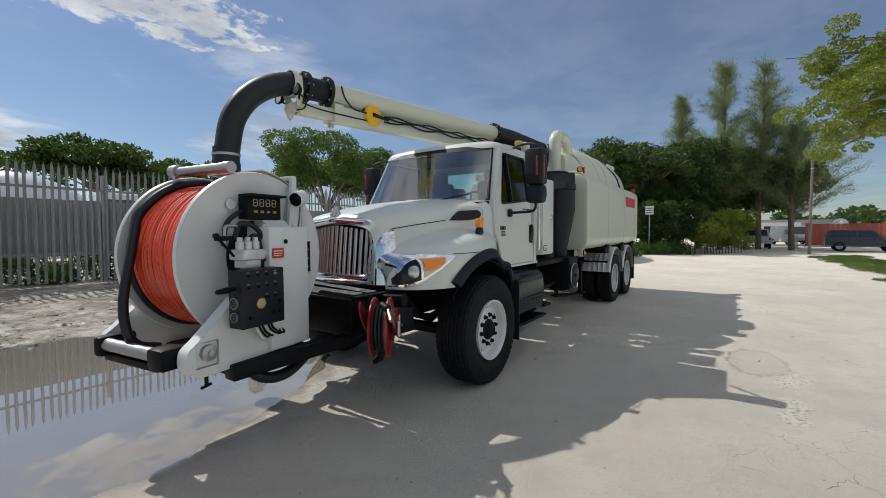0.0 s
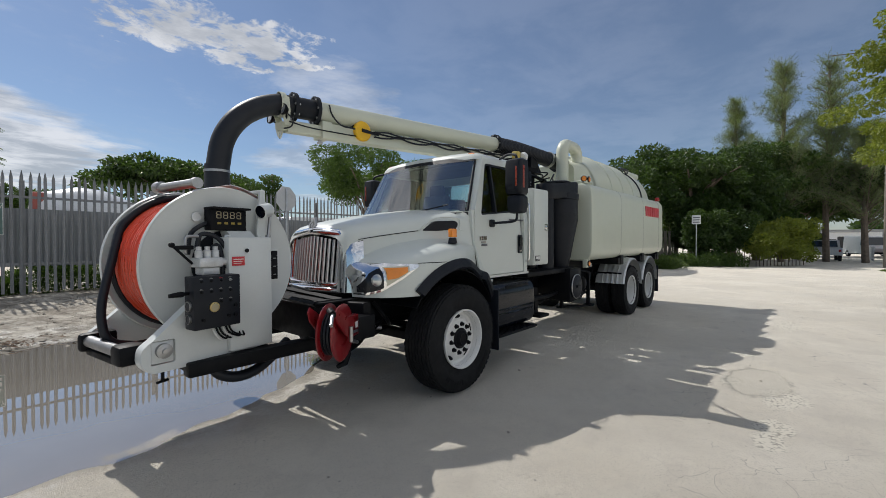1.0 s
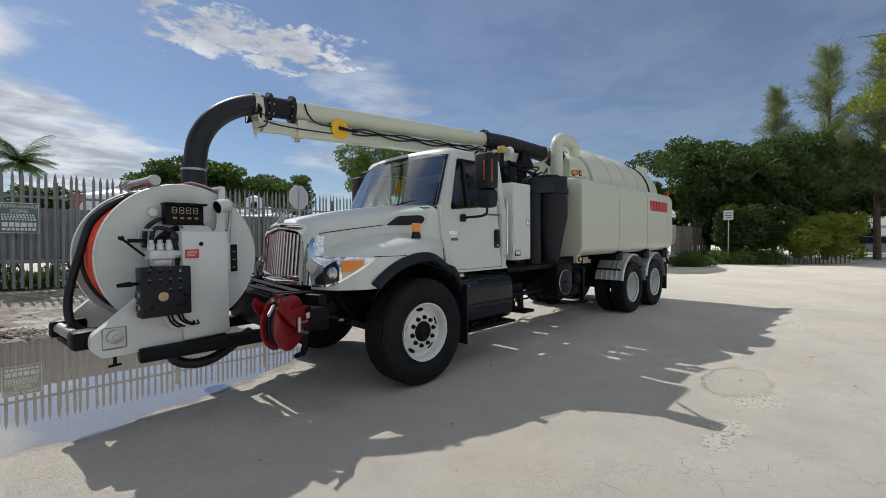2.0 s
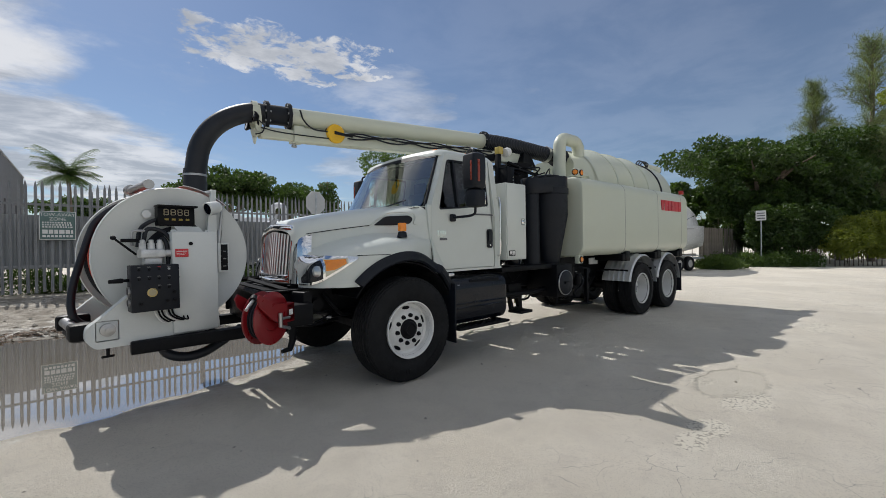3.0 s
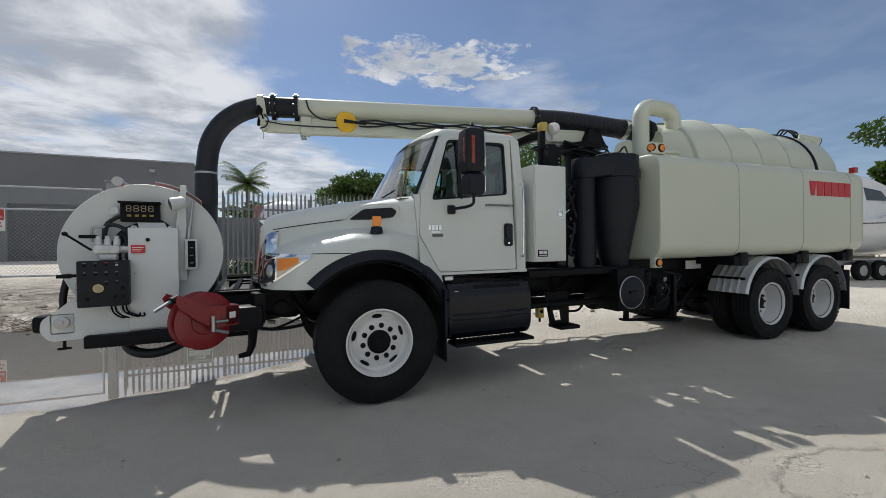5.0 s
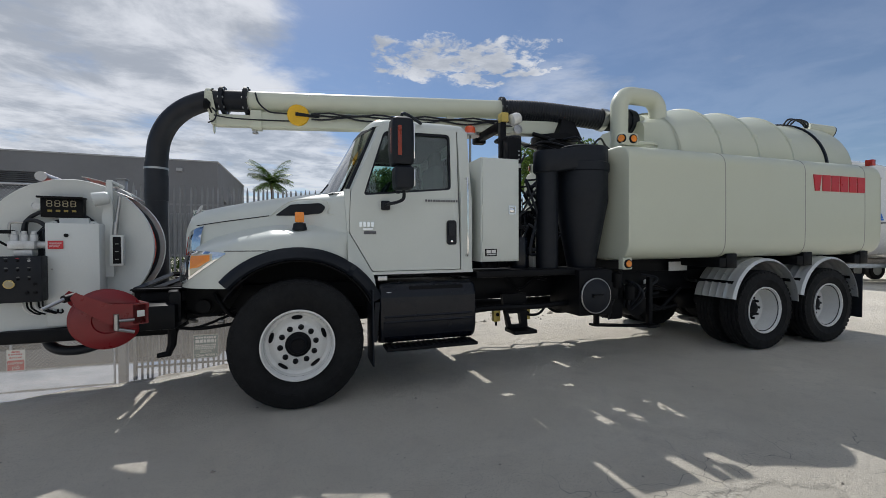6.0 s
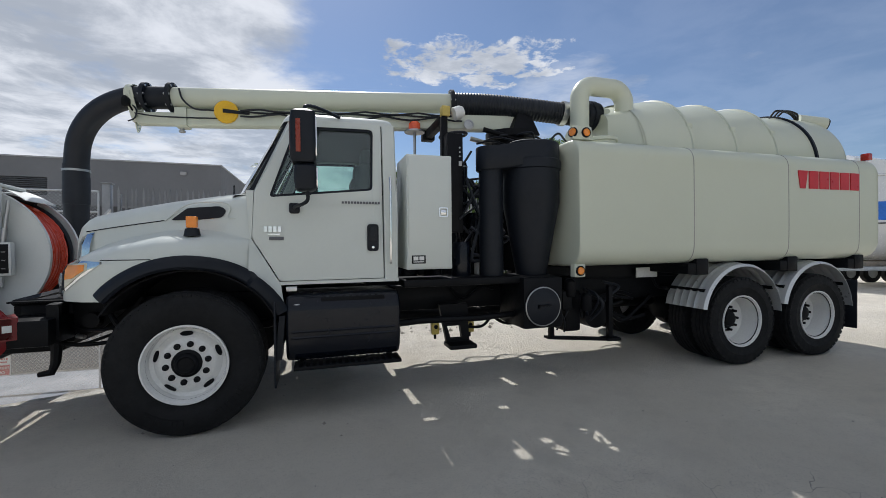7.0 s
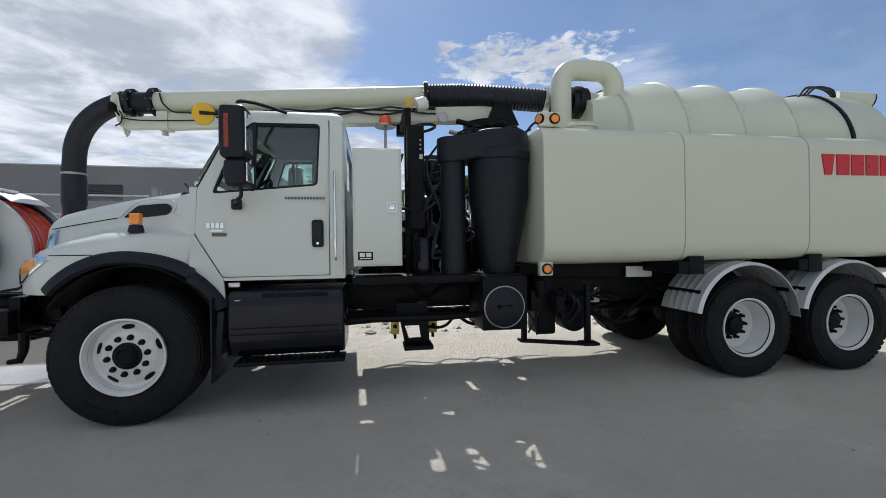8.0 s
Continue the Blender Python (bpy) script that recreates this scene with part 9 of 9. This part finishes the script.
hedge("vine_hedge", "bright yellow-green vine-covered hedge along the road", [(30.0, -1.5), (31.2, -2.3), (32.6, -3.1), (34.6, -4.0)], 30000, 0.14, 31, LEAF_LIGHT, 3.5)
hedge("creeper_thicket", "dark creeper-covered thicket beside the street sign", [(28.6, 1.9), (29.2, 0.5), (30.2, -1.1)], 16000, 0.18, 35, LEAF_DARK, 4.2)
hedge("weed_verge", "low dark green weeds and creepers at the roadside", [(26.4, 3.2), (27.2, 2.0), (28.0, 0.7), (29.0, -0.6)], 9000, 0.12, 34, LEAF_MID, 0.6)
hedge("undergrowth", "dark undergrowth beneath the roadside trees", [(29.8, 4.3), (31.2, 2.2), (32.6, 0.2), (35.5, -1.9), (41, -3.0), (52, -4.6)], 70000, 0.25, 32, LEAF_DARK, 6.4)
hedge("thicket", "dark thicket behind the weathered board fence", [(29, 6.8), (36, 6.2), (44, 5.2), (56, 4.0)], 26000, 0.34, 33, LEAF_DARK, 7.0)


def casuarina(x, y, height, seed, spread=3.0, lean=0.0):
    """A tall ragged sheoak: rising branches hung with thin needles."""
    rs = np.random.RandomState(seed)
    t = thing("casuarina", "tall wispy grey-green casuarina", "tree", "casuarinas down the road", pose(x, y, 0))
    b = B()
    sweep(b, curve_pts([(0, 0, -0.2), (lean * 0.3, 0.1, height * 0.4), (lean * 0.7, -0.1, height * 0.75), (lean, 0, height)], 6), list(np.linspace(0.24, 0.03, 19)), 8)
    part("trunk", b, BARK, t)
    V, F = [], []
    for k in range(150):
        s = rs.uniform(0.22, 0.99)
        z0 = height * s
        ln = spread * (1.08 - s) * rs.uniform(0.35, 1.25) + 0.5
        a = rs.uniform(0, math.tau)
        d = np.array([math.cos(a), math.sin(a), rs.uniform(0.7, 1.9)])
        d /= np.linalg.norm(d)
        p0 = np.array([lean * s, 0, z0])
        pts = [p0 + d * ln * u + np.array([0, 0, -0.25 * ln * u * u]) for u in np.linspace(0, 1, 6)]
        b = B()
        sweep(b, pts, list(np.linspace(0.04, 0.01, 6)), 4)
        part("branch", b, BARK, t)
        m = int(24 + 46 * ln)
        for j in range(m):
            u = rs.uniform(0.15, 1.05)
            p = p0 + d * ln * u + np.array([0, 0, -0.25 * ln * u * u]) + rs.normal(size=3) * 0.17
            q = d * 0.35 + rs.normal(size=3) * 0.45 + np.array([0, 0, 0.12])
            q = q / np.linalg.norm(q) * rs.uniform(0.25, 0.6)
            w = np.cross(q, rs.normal(size=3))
            w = w / np.linalg.norm(w) * 0.013
            i = len(V)
            V += [p - w, p + w, p + q]
            F.append((i, i + 1, i + 2))
    mesh_from("needles", np.array(V), np.array(F), LEAF_PINE, t)
    return t


casuarina(44.4, 1.2, 14.8, 41, 4.6)
casuarina(40.0, -2.4, 16.0, 42, 5.4, 0.6)
casuarina(43.0, -5.2, 16.2, 43, 6.2, -0.5)
casuarina(42.0, -7.4, 10.5, 44, 7.5)


def vine_pole(x, y, h, seed, clump):
    rs = np.random.RandomState(seed)
    t = thing("vine_covered_pole", "utility pole overgrown with vines", "pole", m=pose(x, y, 0))
    b = B()
    cyl(b, (0, 0, 0), (0, 0, h), 0.14, 0.10, seg=8)
    part("shaft", b, BARK, t)
    b = B()
    box(b, -1.1, 1.1, -0.06, 0.06, h - 0.6, h - 0.48)
    part("cross_arm", b, BARK, t)
    C = np.array([[rs.uniform(-.3, .3), rs.uniform(-.3, .3), z] for z in np.linspace(h * 0.45, h * 0.93, 12)])
    R = np.array([[clump * rs.uniform(0.6, 1.1)] * 2 + [0.7] for _ in C])
    V, F = leaves(rs, C, R, 2600, 0.35, 0.5, 0.3)
    mesh_from("vine", V, F, LEAF_DARK, t)


vine_pole(41.0, 34.5, 11.2, 51, 0.8)
vine_pole(21.0, 45.0, 9.8, 52, 1.5)


def near_tree():
    """The street tree whose branch ends hang into the view from the right."""
    rs = np.random.RandomState(61)
    t = thing("street_tree", "leafy street tree with bright green hanging branch ends", "tree", m=pose(12.5, -9.6, 0.05))
    b = B()
    sweep(b, curve_pts([(0, 0, -0.2), (0.1, 0.1, 1.5), (0, 0.2, 3.0), (-0.1, 0.5, 4.2)], 6), list(np.linspace(0.24, 0.16, 19)), 12)
    part("trunk", b, BARK, t)
    fork = Vector((-0.1, 0.5, 4.1))
    ends = [(-3.1, 4.6, 4.2), (-2.3, 4.5, 3.7), (-1.6, 4.8, 3.3), (-0.8, 4.6, 3.6), (-2.0, 5.4, 6.05), (-1.5, 5.3, 4.7), (-2.2, 3.8, 5.0), (-3.1, 4.6, 5.9), (-2.0, 4.3, 6.3), (-0.6, 4.4, 5.2), (0.6, 4.0, 4.6), (0.6, 4.2, 6.4), (2.6, 3.6, 6.6), (3.5, 1.0, 6.8), (-1.5, 1.0, 7.2), (0.5, -3.0, 7.0), (0.0, 2.0, 7.8)]
    C, R = [], []
    for e in ends:
        e = Vector(e)
        mid = fork.lerp(e, 0.5) + Vector((0, 0, 0.8))
        pts = curve_pts([fork, mid, e], 7)
        b = B()
        sweep(b, pts, list(np.linspace(0.06, 0.008, len(pts))), 7)
        part("limb", b, BARK, t)
        for j in range(9):
            q = pts[rs.randint(len(pts) // 3, len(pts))]
            o = rs.normal(size=3) * np.array([0.40, 0.40, 0.30])
            C.append([q.x + o[0], q.y + o[1], q.z + o[2]])
            r = rs.uniform(0.18, 0.42)
            R.append([r, r, r * 0.65])
    V, F = leaves(rs, np.array(C), np.array(R), 46000, 0.085, 0.5, 0.5)
    mesh_from("crown", V, F, LEAF_LIGHT, t)


near_tree()


# far line of trees that closes the street and the yard
def far_woods():
    rs = np.random.RandomState(71)
    C, R = [], []
    for k in range(420):
        a = rs.uniform(radians(-35), radians(150))
        d = rs.uniform(130, 230)
        x, y = d * math.cos(a), d * math.sin(a)
        h = rs.uniform(5, 10)
        if abs(a + 0.07) < 0.03:
            continue
        for j in range(2):
            C.append([x + rs.uniform(-3, 3), y + rs.uniform(-3, 3), h * rs.uniform(0.3, 0.7)])
            r = rs.uniform(2.5, 4.5)
            R.append([r, r, h * 0.4])
    V, F = leaves(rs, np.array(C), np.array(R), 90000, 1.9, 0.6, 0.1)
    V[:, 2] = np.maximum(V[:, 2], 0.0)
    tagged(mesh_from("far_woods", V, F, LEAF_DARK), "distant dark green tree line", "woods", kind="stuff")


far_woods()


def build_stop_sign_back():
    """The bare back of an octagonal road sign on its post, turned away."""
    x, y, zc = 3.2, 8.4, 2.88
    t = thing("road_sign", "bare grey aluminium back of an octagonal road sign", "road sign", m=pose(x, y, gz(x, y), 0, 0, 14))
    h = zc - gz(x, y)
    b = B()
    box(b, -0.03, 0.03, -0.035, -0.012, 0, h + 0.30, 0.004)
    part("post", b, GALV, t, "galvanised sign post")
    b = B()
    pts = [(0.375 / math.cos(math.pi / 8) * math.cos(math.pi / 8 + k * math.pi / 4), h + 0.375 / math.cos(math.pi / 8) * math.sin(math.pi / 8 + k * math.pi / 4)) for k in range(8)]
    plate(b, round_poly(pts, 0.02, 3), (), 0.004, lambda a, q: (a, -0.008, q), (0, 1, 0))
    panel = part("sign_panel", b, mat("bare_aluminium", (0.50, 0.51, 0.52), 0.5, 0.5, vary=0.06, scale=2), t)
    for q in (-0.2, 0.2):
        b = B()
        cyl(b, (0, -0.042, h + q), (0, -0.034, h + q), 0.012, seg=8)
        part("bolt", b, GALV, panel)


build_stop_sign_back()
